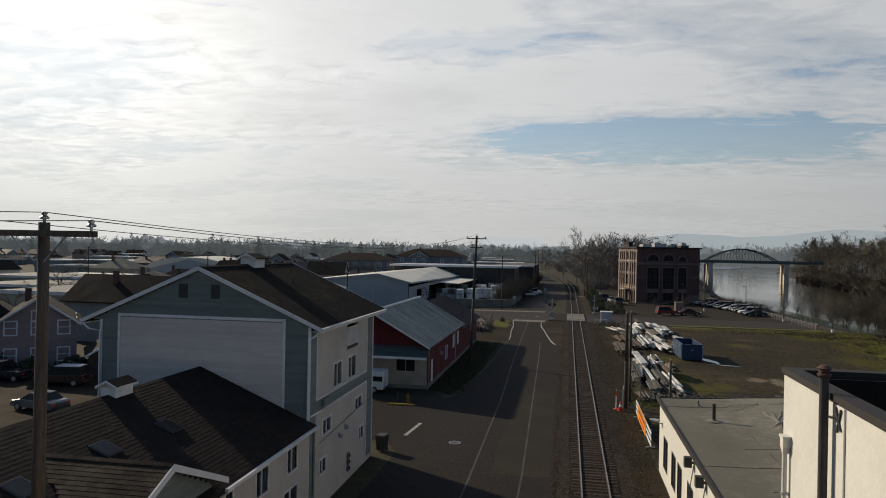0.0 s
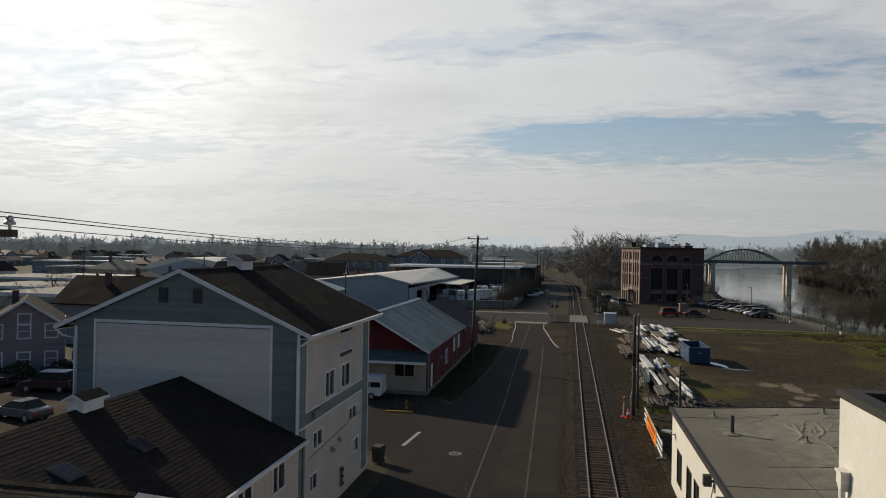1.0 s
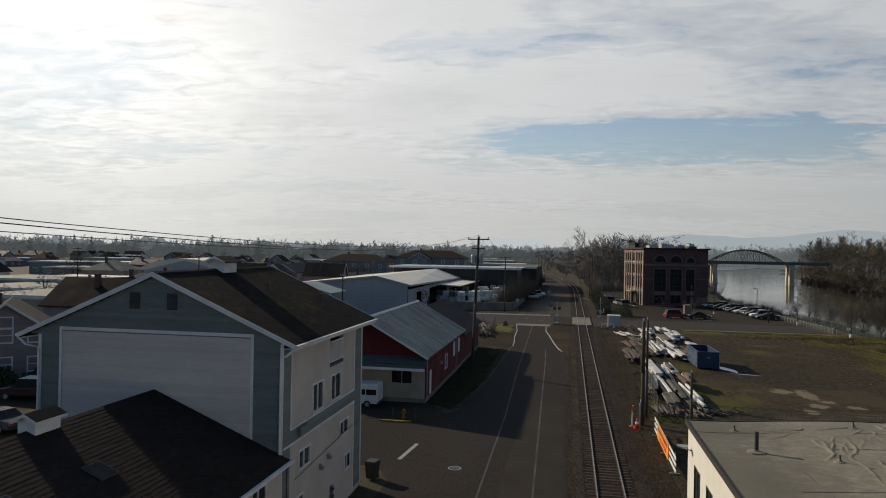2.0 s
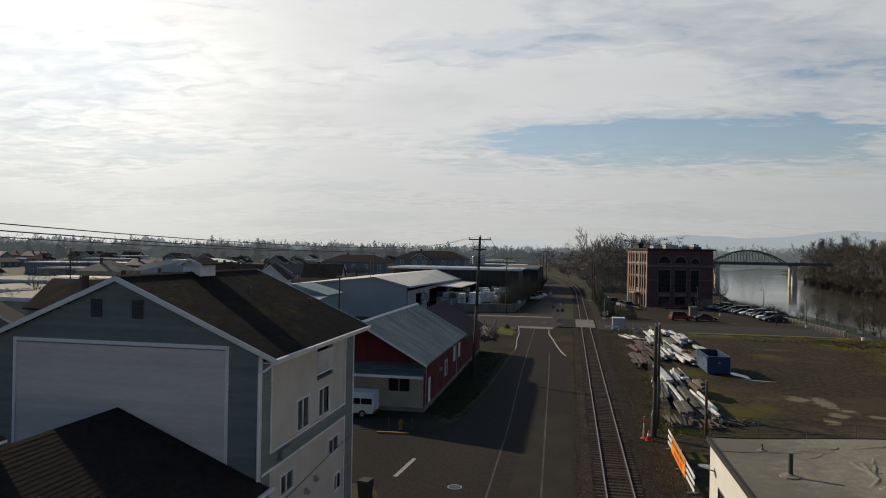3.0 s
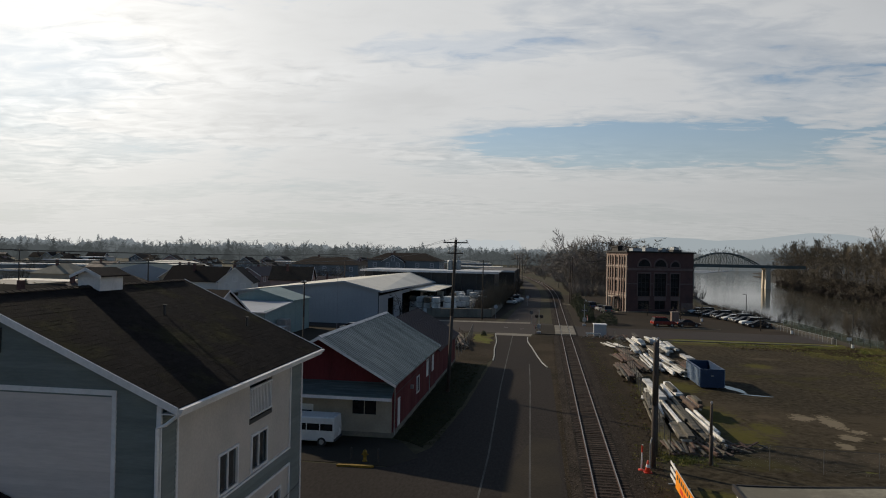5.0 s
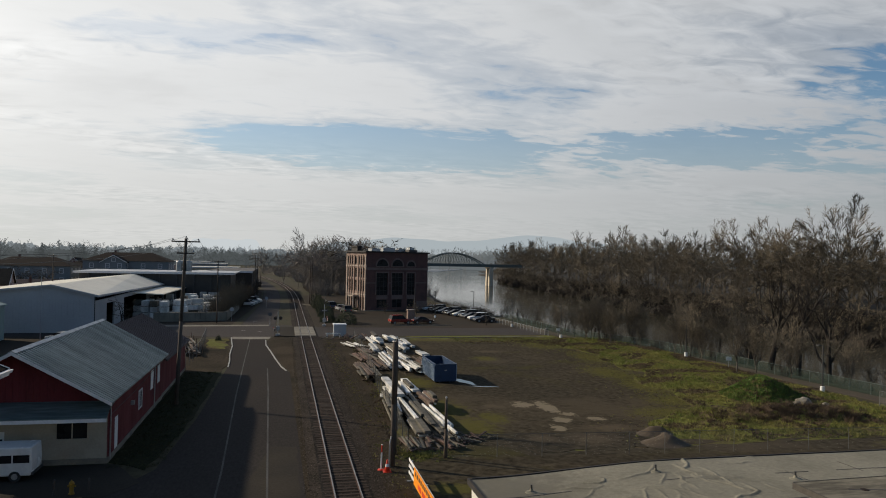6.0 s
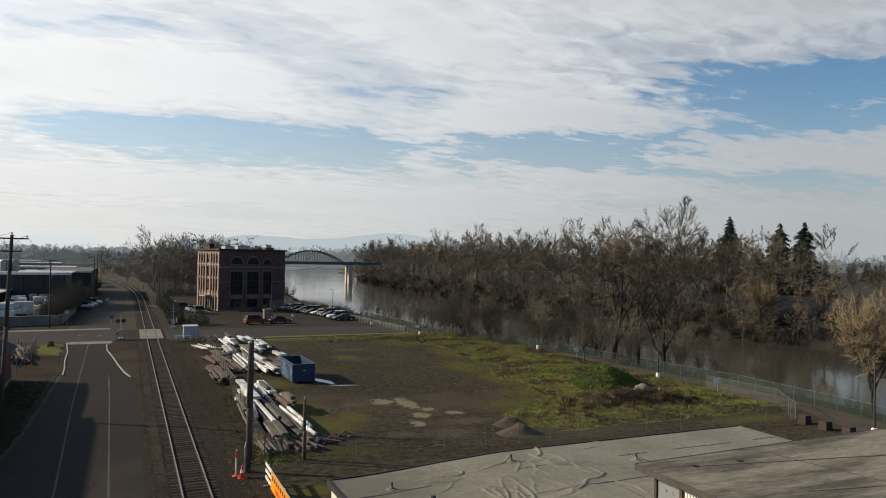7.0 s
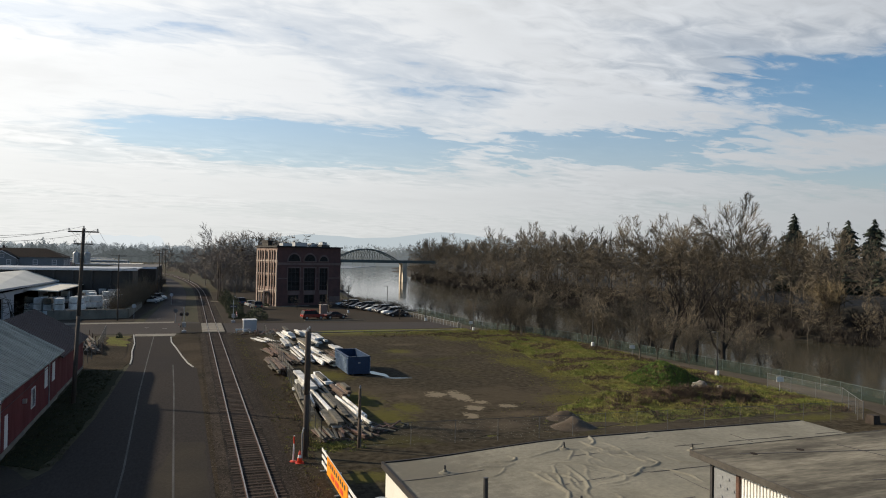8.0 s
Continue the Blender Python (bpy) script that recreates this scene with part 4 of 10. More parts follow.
def shingle_slope(g, o, along, down, length, run, step=0.2, tab=0.33, lift=0.022, seed=0, keep=None):
    """Courses of shingle tabs on a roof slope: o is the ridge corner, along the ridge, down the slope."""
    rnd = random.Random(seed)
    o, along, down = Vector(o), Vector(along).normalized(), Vector(down).normalized()
    nrm = along.cross(down)
    if nrm.z < 0:
        nrm = -nrm
    r, row = 0.0, 0
    while r < run - 0.01:
        r2 = min(r + step, run)
        u = -(row % 2) * tab * 0.5
        while u < length:
            a, b = max(0.0, u), min(length, u + tab)
            mid = o + along * (a + b) / 2 + down * r2
            if b - a > 0.04 and (keep is None or keep(mid)):
                h = lift * rnd.uniform(0.7, 1.25)
                p0, p1 = o + along * (a + 0.006) + down * r, o + along * (b - 0.006) + down * r
                q1, q0 = o + along * (b - 0.006) + down * (r2 + rnd.uniform(-0.012, 0.012)), o + along * (a + 0.006) + down * r2
                vs = [p0 + nrm * 0.004, p1 + nrm * 0.004, q1 + nrm * h, q0 + nrm * h, q1 - nrm * 0.01, q0 - nrm * 0.01]
                if (vs[1] - vs[0]).cross(vs[3] - vs[0]).z > 0:
                    g.add(vs, [(0, 1, 2, 3), (3, 2, 4, 5)])
                else:
                    g.add(vs, [(3, 2, 1, 0), (5, 4, 2, 3)])
            u += tab
        r, row = r2, row + 1
    return g


def roof_slab(g, ridge_a, ridge_b, eave_b, eave_a, thick=0.18):
    return g.prism([ridge_a, ridge_b, eave_b, eave_a], (0, 0, -thick))


def tall_house():
    h = thing("house", "three-storey slate blue and cream house with a dark shingle roof", "house")
    x0, x1, y0, y1, ze, zr = -25.45, -14.0, 34.88, 46.8, 9.4, 12.24
    xm, yw = -19.95, 45.92
    # east wall with its openings: (start along y, end, bottom, top)
    holes = [(3.42, 4.74, 5.84, 7.06), (5.95, 7.27, 5.86, 7.04), (1.80, 3.06, 3.70, 4.42), (7.40, 8.74, 3.74, 4.38), (1.45, 2.31, 1.76, 2.46), (8.25, 9.14, 1.75, 2.46), (5.72, 7.75, 7.68, 9.12)]
    g = grid_wall(Geo(), (x1, y0, 0), NORTH, EAST, yw - y0, ze, holes, 0.25)
    part("wall_east", g, M["cream_wall"], h, "cream-grey stucco wall")
    g = Geo().box(x0, x1 - 0.26, y0 + 0.001, y0 + 0.2, 0, ze).box(x0, x0 + 0.2, y0 + 0.21, yw, 0, ze).box(x0 + 0.21, x1 - 0.26, yw - 0.2, yw, 0, ze)
    for yy in (y0 + 0.001, yw - 0.2):
        g.prism([(x0, yy, ze), (x1 - 0.01, yy, ze), (xm, yy, zr - 0.1)], (0, 0.199, 0))
    part("wall", g, M["slate_siding"], h, "slate blue walls")
    # lapped siding on the south gable: blue round a pale panel
    slope = 0.443

    def gable(z):
        if z <= ze:
            return (0.0, x1 - x0)
        k = (zr - 0.15 - z) / slope
        return (xm - x0 - k, xm - x0 + k) if k > 0 else None
    panel = (x0 + 1.1, -15.4)
    pz = 9.62
    hole = [(panel[0] - x0, panel[1] - x0, 0, pz)]
    part("siding", siding(Geo(), (x0, y0, 0), EAST, SOUTH, gable, 4.3, zr - 0.2, 0.17, hole), M["slate_siding"], h, "slate blue lapped siding")
    part("siding", siding(Geo(), (panel[0], y0, 0), EAST, SOUTH, lambda z: (0.0, panel[1] - panel[0]), 4.3, pz, 0.17), M["pale_siding"], h, "pale lavender-grey lapped siding")
    g = Geo()
    g.box(panel[0] - 0.07, panel[1] + 0.07, y0 - 0.06, y0 + 0.02, pz, pz + 0.14)
    g.box(panel[0] - 0.07, panel[0] + 0.05, y0 - 0.06, y0 + 0.02, 4.3, pz)
    g.box(panel[1] - 0.05, panel[1] + 0.07, y0 - 0.06, y0 + 0.02, 4.3, pz)
    part("panel_trim", g, M["trim"], h, "white trim round the pale panel")
    for xx in (x0, x1 - 0.14):
        part("corner_board", Geo().box(xx, xx + 0.14, y0 - 0.065, y0 + 0.01, 0, ze), M["trim"], h)
    for dx in (-1.1, 0.65):
        gv = Geo().box(xm + dx, xm + dx + 0.45, y0 - 0.07, y0 - 0.02, ze + 0.4 + 0.85, ze + 1.95)
        v = part("gable_vent", gv, M["dark_metal"], h, "dark louvred gable vent")
        for i in range(5):
            part("louvre", Geo().hexa([(xm + dx + 0.05, y0 - 0.11, ze + 0.4 + 0.92 + i * 0.12), (xm + dx + 0.4, y0 - 0.11, ze + 0.4 + 0.92 + i * 0.12), (xm + dx + 0.4, y0 - 0.072, ze + 0.4 + 0.97 + i * 0.12), (xm + dx + 0.05, y0 - 0.072, ze + 0.4 + 0.97 + i * 0.12),
                                       (xm + dx + 0.05, y0 - 0.11, ze + 0.4 + 0.935 + i * 0.12), (xm + dx + 0.4, y0 - 0.11, ze + 0.4 + 0.935 + i * 0.12), (xm + dx + 0.4, y0 - 0.072, ze + 0.4 + 0.985 + i * 0.12), (xm + dx + 0.05, y0 - 0.072, ze + 0.4 + 0.985 + i * 0.12)]), M["dark_metal"], v)
    # east face: blue corner bands and storey band with white edges
    g = Geo()
    for a, b in ((0.0, 0.75), (9.7, yw - y0)):
        siding(g, (x1, y0, 0), NORTH, EAST, lambda z, a=a, b=b: (a, b), 0.3, ze, 0.17)
    siding(g, (x1, y0, 0), NORTH, EAST, lambda z: (0.75, 9.7), 5.10, 5.62, 0.13)
    part("band", g, M["slate_siding"], h, "slate blue corner and storey bands", kind="stuff")
    g = Geo()
    for a, zb in ((0.75, 5.62), (9.68, 5.62)):
        g.box(x1 - 0.01, x1 + 0.05, y0 + a - 0.045, y0 + a + 0.045, zb + 0.1, ze)
    g.box(x1 - 0.01, x1 + 0.05, y0 + 9.635, y0 + 9.725, 0.3, 4.98)
    g.box(x1 - 0.01, x1 + 0.055, y0 + 0.705, y0 + 9.725, 5.64, 5.72)
    g.box(x1 - 0.01, x1 + 0.055, y0 + 0.0, y0 + 9.725, 4.99, 5.08)
    g.box(x1 - 0.01, x1 + 0.05, yw - 0.1, yw + 0.02, 0.2, ze)
    part("band_trim", g, M["trim"], h, "white edging of the bands")
    for hl in holes[:-1]:
        window_at(h, (x1, y0 + hl[0], hl[2]), NORTH, EAST, hl[1] - hl[0], hl[3] - hl[2], M["trim"], M["glass"], 2, 0.08)
    # small balcony cut into the upper wall
    a, b, c, d = holes[-1]
    bal = part("balcony", Geo().box(x1 - 1.2, x1 + 0.02, y0 + a, y0 + b, c - 0.15, c).box(x1 - 1.25, x1 - 1.2, y0 + a, y0 + b, c, d), M["dark_metal"], h, "recessed dark balcony")
    part("handrail", Geo().box(x1 - 0.04, x1 + 0.03, y0 + a, y0 + b, c + 1.05, c + 1.11).box(x1 - 0.04, x1 + 0.03, y0 + a, y0 + b, c + 0.06, c + 0.12), M["trim"], bal, "white balcony rail")
    for i in range(15):
        yy = y0 + a + 0.06 + i * (b - a - 0.12) / 14
        part("baluster", Geo().box(x1 - 0.025, x1 + 0.015, yy - 0.02, yy + 0.02, c + 0.12, c + 1.05), M["trim"], bal)
    part("vent_box", Geo().box(x1, x1 + 0.2, y0 + 1.5, y0 + 2.4, 5.22, 5.58).box(x1 + 0.18, x1 + 0.22, y0 + 1.46, y0 + 2.44, 5.2, 5.6), M["slate_siding"], h, "grey metal wall vent box")
    for yy, zz in ((4.4, 2.9), (5.5, 3.1)):
        part("wall_light", Geo().box(x1, x1 + 0.12, y0 + yy, y0 + yy + 0.18, zz, zz + 0.22).tube((x1 + 0.12, y0 + yy + 0.09, zz + 0.1), (x1 + 0.22, y0 + yy + 0.09, zz + 0.03), 0.09, 0.11, 10), M["galv"], h)
    for i in range(3):
        mt = part("meter_box", Geo().box(x1 + 0.002, x1 + 0.12, y0 + 6.0, y0 + 6.26, 0.55 + i * 0.36, 0.85 + i * 0.36), M["post_dull"], h, "small grey meter box")
        part("dial", Geo().tube((x1 + 0.12, y0 + 6.13, 0.71 + i * 0.36), (x1 + 0.18, y0 + 6.13, 0.71 + i * 0.36), 0.07, 0.07, 10), M["glass_far"], mt)
    # conduit and cable across the wall
    part("conduit", Geo().pipe([(x1 + 0.04, y0 + 0.4, 1.0), (x1 + 0.04, y0 + 0.4, 4.6)], 0.03).pipe([(x1 + 0.05, y0 + 1.2, 3.4), (x1 + 0.05, y0 + 10.9, 3.9)], 0.015), M["dark_metal"], h)
    # roof
    ov, rk = 0.6, 0.16
    zl = 9.27
    roof = part("roof", roof_slab(roof_slab(Geo(), (xm, y0 - rk, zr), (xm, y1 + rk, zr), (x1 + ov - 0.1, y1 + rk, zl + 0.12), (x1 + ov - 0.1, y0 - rk, zl + 0.12)),
                                  (xm, y0 - rk, zr), (xm, y1 + rk, zr), (x0 - 0.95, y1 + rk, zl + 0.12), (x0 - 0.95, y0 - rk, zl + 0.12)), M["shingle_moss"], h, "dark mossy shingle roof")
    g = Geo()
    for sx, xe in ((1, x1 + ov - 0.1), (-1, x0 - 0.95)):
        dn = Vector((xe - xm, 0, zl + 0.12 - zr))
        shingle_slope(g, (xm, y0 - rk, zr + 0.004), NORTH, dn, y1 - y0 + 2 * rk, dn.length, 0.22, 0.34, lift=0.005, seed=int(sx + 3))
    part("shingles", g, M["shingle_moss"], roof, "mossy charcoal shingles", kind="stuff")
    g = Geo()
    for i in range(int((y1 - y0 + 2 * rk) / 0.3)):
        yy = y0 - rk + i * 0.3
        for s in (-1, 1):
            g.hexa([(xm, yy, zr + 0.005), (xm, yy + 0.29, zr + 0.005), (xm + s * 0.16, yy + 0.29, zr - 0.06), (xm + s * 0.16, yy, zr - 0.06), (xm, yy, zr + 0.045), (xm, yy + 0.29, zr + 0.03), (xm + s * 0.16, yy + 0.29, zr - 0.035), (xm + s * 0.16, yy, zr - 0.02)])
    part("ridge_cap", g, M["shingle"], roof, kind="stuff")
    g = Geo()
    for xe in (x0 - 0.98, x1 + ov - 0.07):
        d = Vector((xe - xm, 0, zl + 0.12 - zr))
        for yy in (y0 - rk, y1 + rk):
            part("bargeboard", Geo().prism([(xm, yy, zr + 0.02), (xe, yy, zl + 0.14), (xe, yy, zl - 0.06), (xm, yy, zr - 0.19)], (0, -0.05 if yy < 40 else 0.05, 0)), M["trim"], h, "off-white bargeboard")
    for xe, s in ((x0 - 0.95, -1), (x1 + ov - 0.1, 1)):
        gg = Geo().box(min(xe, xe + s * 0.03), max(xe, xe + s * 0.03), y0 - rk, y1 + rk, zl - 0.12, zl + 0.1)
        gg.prism([(xe + s * 0.03, y0 - rk, zl + 0.10), (xe + s * 0.16, y0 - rk, zl + 0.10), (xe + s * 0.13, y0 - rk, zl - 0.01), (xe + s * 0.03, y0 - rk, zl - 0.01)], (0, y1 - y0 + 2 * rk, 0))
        part("gutter", gg, M["trim"], h, "white eaves gutter")
        xd = x1 - 0.08 if s > 0 else x0 + 0.06
        part("downpipe", Geo().pipe([(xe + s * 0.08, y0 - 0.1, zl), (xe - s * 0.35, y0 - 0.12, zl - 0.35), (xd, y0 - 0.12, zl - 0.45), (xd, y0 - 0.12, 0.2 if s < 0 else 4.8)], 0.05, 8), M["trim"], h, "white downpipe")
    part("soffit", Geo().box(x1 + 0.01, x1 + ov - 0.12, y0 - rk + 0.05, y1 + rk - 0.05, zl - 0.08, zl - 0.05), M["trim"], h)
    for py, px in ((41.2, -17.6), (44.8, -16.0)):
        pz2 = zr - (px - xm) * slope
        part("roof_vent", Geo().tube((px, py, pz2 - 0.1), (px, py, pz2 + 0.35), 0.05, 0.05, 10).lathe((px, py, pz2 + 0.33), [(0.08, 0), (0.08, 0.05)], 10), M["dark_metal"], roof)
    # vented cupola astride the ridge
    cp = part("cupola", Geo().box(xm - 0.42, xm + 0.42, 40.2, 41.6, zr - 0.3, zr + 0.4).prism([(xm - 0.42, 40.2, zr + 0.4), (xm + 0.42, 40.2, zr + 0.4), (xm, 40.2, zr + 0.58)], (0, 1.4, 0)), M["trim"], h, "small white ridge cupola with a shingle cap")
    for s in (-1, 1):
        part("cupola_roof", Geo().prism([(xm, 40.0, zr + 0.66), (xm, 41.8, zr + 0.66), (xm + s * 0.6, 41.8, zr + 0.38), (xm + s * 0.6, 40.0, zr + 0.38)], (0, 0, -0.05)), M["shingle"], cp)
        part("cupola_fascia", Geo().prism([(xm, 40.0, zr + 0.66), (xm + s * 0.6, 40.0, zr + 0.38), (xm + s * 0.6, 40.0, zr + 0.28), (xm, 40.0, zr + 0.54)], (0, -0.03, 0)), M["trim"], cp)


tall_house()


def low_wing():
    h = thing("house", "low cream house wing with a broad dark shingle roof", "house")
    x0, x1, y0, y1 = -25.6, -14.0, -6.0, 34.8
    xm, zr, ze = -19.8, 7.25, 4.68
    slope = (zr - ze) / (x1 + 0.35 - xm)
    wins = [(y1 - 1.6 - k * 3.2 - 1.15, y1 - 1.6 - k * 3.2) for k in range(4)]
    holes = [(a - y0, b - y0, 3.1, 4.15) for a, b in wins] + [(a - y0 - 0.3, b - y0 + 0.1, 0.9, 2.3) for a, b in wins]
    part("wall_east", grid_wall(Geo(), (x1, y0, 0), NORTH, EAST, y1 - y0, ze, holes, 0.25), M["cream_wall"], h, "cream-grey stucco wall")
    for hl in holes:
        window_at(h, (x1, y0 + hl[0], hl[2]), NORTH, EAST, hl[1] - hl[0], hl[3] - hl[2], M["trim"], M["glass"], 2, 0.08)
    part("wall", Geo().box(x0, x0 + 0.2, y0, y1, 0, ze).box(x0 + 0.21, x1 - 0.26, y0, y0 + 0.2, 0, ze), M["cream_wall"], h)
    xe, xw = x1 + 0.38, x0 - 0.4
    zl = zr - slope * (xe - xm)
    roof = part("roof", roof_slab(roof_slab(Geo(), (xm, y0 - 0.4, zr), (xm, y1, zr), (xe, y1, zl), (xe, y0 - 0.4, zl)), (xm, y0 - 0.4, zr), (xm, y1, zr), (xw, y1, zl), (xw, y0 - 0.4, zl)), M["shingle"], h, "charcoal shingle roof")
    dn = Vector((xe - xm, 0, zl - zr))
    # cross gable towards the street
    gy, gz, gx = 22.0, 6.55, x1 + 0.45
    hw = 3.5

    def outside(p):
        return not (abs(p.y - gy) < (p.x - (xm + (zr - gz) / slope)) / (gx - (xm + (zr - gz) / slope)) * hw)
    g = shingle_slope(Geo(), (xm, 12.0, zr + 0.004), NORTH, dn, y1 - 12.0, dn.length, 0.2, 0.34, lift=0.009, seed=8, keep=outside)
    shingle_slope(g, (xm, 12.0, zr + 0.004), NORTH, Vector((xw - xm, 0, zl - zr)), y1 - 12.0, dn.length * 0.4, 0.2, 0.34, lift=0.009, seed=9)
    part("shingles", g, M["shingle"], roof, "dark charcoal shingles", kind="stuff")
    xr = xm + (zr - gz) / slope
    gr = part("gable_roof", Geo(), M["shingle_brown"], h, "brown shingle cross gable roof")
    g = Geo()
    ge = gz - slope * hw * 1.02
    for s in (-1, 1):
        g.prism([(xr - 0.2, gy, gz), (gx, gy, gz), (gx, gy + s * hw, ge)], (0, 0, -0.16))
    gr.data = g.mesh("gable_roof", M["shingle_brown"])
    g = Geo()
    for s in (-1, 1):
        d2 = Vector((0, s * hw, ge - gz))
        shingle_slope(g, (xr - 0.2, gy, gz + 0.004), EAST, d2, gx - xr + 0.2, d2.length, 0.2, 0.34, lift=0.014, seed=11 + s,
                      keep=lambda p: abs(p.y - gy) < (p.x - xr + 0.35) / (gx - xr) * hw)
    part("shingles", g, M["shingle_brown"], gr, "brown lapped shingles", kind="stuff")
    g = Geo()
    for i in range(24):
        xx = gx - (i + 1) * 0.22
        if xx > xr - 0.2:
            for s in (-1, 1):
                g.hexa([(xx, gy, gz + 0.01), (xx + 0.2, gy, gz + 0.01), (xx + 0.2, gy + s * 0.15, gz - 0.06), (xx, gy + s * 0.15, gz - 0.06), (xx, gy, gz + 0.07), (xx + 0.2, gy, gz + 0.05), (xx + 0.2, gy + s * 0.15, gz - 0.02), (xx, gy + s * 0.15, gz)])
    part("ridge_cap", g, M["shingle_brown"], gr, kind="stuff")
    g = Geo()
    for s in (-1, 1):
        part("bargeboard", Geo().prism([(gx, gy, gz + 0.03), (gx, gy + s * (hw + 0.05), ge + 0.02), (gx, gy + s * (hw + 0.05), ge - 0.2), (gx, gy, gz - 0.2)], (0.05, 0, 0)), M["trim"], h, "white bargeboard on the cross gable")
    part("gable_wall", siding(Geo(), (x1 + 0.02, gy - 3.2, 0), NORTH, EAST, lambda z: (0, 6.4) if z < 4.9 else ((z - 4.9) * 2.05, 6.4 - (z - 4.9) * 2.05), 4.4, 6.3, 0.17), M["slate_siding"], h, "blue lapped siding in the gable")
    part("gutter", Geo().box(xe, xe + 0.12, gy + hw, y1 + 0.2, zl - 0.14, zl - 0.01), M["trim"], h, "white eaves gutter")
    part("downpipe", Geo().pipe([(xe + 0.05, gy + hw + 0.2, zl - 0.1), (x1 + 0.08, gy + hw + 0.4, zl - 0.5), (x1 + 0.08, gy + hw + 0.4, 0.2)], 0.05, 8), M["trim"], h)
    # roof lights
    for yy, xx in ((23.55, -17.7), (27.15, -17.5), (19.6, -17.6)):
        zz = zr + slope * (xm - xx)
        dnn = dn.normalized()
        nn = Vector((slope, 0, 1)).normalized()
        sk = part("roof_light", Geo().obox(Vector((xx, yy, zz)) + nn * 0.02, (0, 0.85, 0), dnn * 0.85, nn * 0.06), M["dark_metal"], roof, "flush dark roof light")
        part("pane", Geo().obox(Vector((xx, yy + 0.05, zz)) + nn * 0.081 + dnn * 0.05, (0, 0.75, 0), dnn * 0.75, nn * 0.01), M["glass_far"], sk)
    # little gabled ridge turret
    tx, ty, tl = xm, 27.6, 1.15
    tu = part("ridge_turret", Geo().box(tx - 0.33, tx + 0.33, ty, ty + tl, 6.7, 7.6).prism([(tx - 0.33, ty, 7.6), (tx + 0.33, ty, 7.6), (tx, ty, 7.76)], (0, tl, 0)), M["trim"], roof, "little white ridge turret with a shingle cap")
    for s in (-1, 1):
        part("turret_roof", Geo().prism([(tx, ty - 0.15, 7.84), (tx, ty + tl + 0.15, 7.84), (tx + s * 0.47, ty + tl + 0.15, 7.6), (tx + s * 0.47, ty - 0.15, 7.6)], (0, 0, -0.05)), M["shingle"], tu)
        part("turret_fascia", Geo().prism([(tx, ty - 0.15, 7.84), (tx + s * 0.47, ty - 0.15, 7.6), (tx + s * 0.47, ty - 0.15, 7.51), (tx, ty - 0.15, 7.74)], (0, -0.03, 0)), M["trim"], tu)
        part("turret_eave", Geo().box(tx + s * 0.455 - 0.02, tx + s * 0.455 + 0.02, ty - 0.15, ty + tl + 0.15, 7.5, 7.59), M["trim"], tu)
    part("flue", Geo().tube((-22.4, 21.5, 5.9), (-22.4, 21.5, 6.9), 0.09, 0.09, 10).lathe((-22.4, 21.5, 6.85), [(0.16, 0), (0.16, 0.05), (0.05, 0.14)], 10), M["galv"], roof)


low_wing()


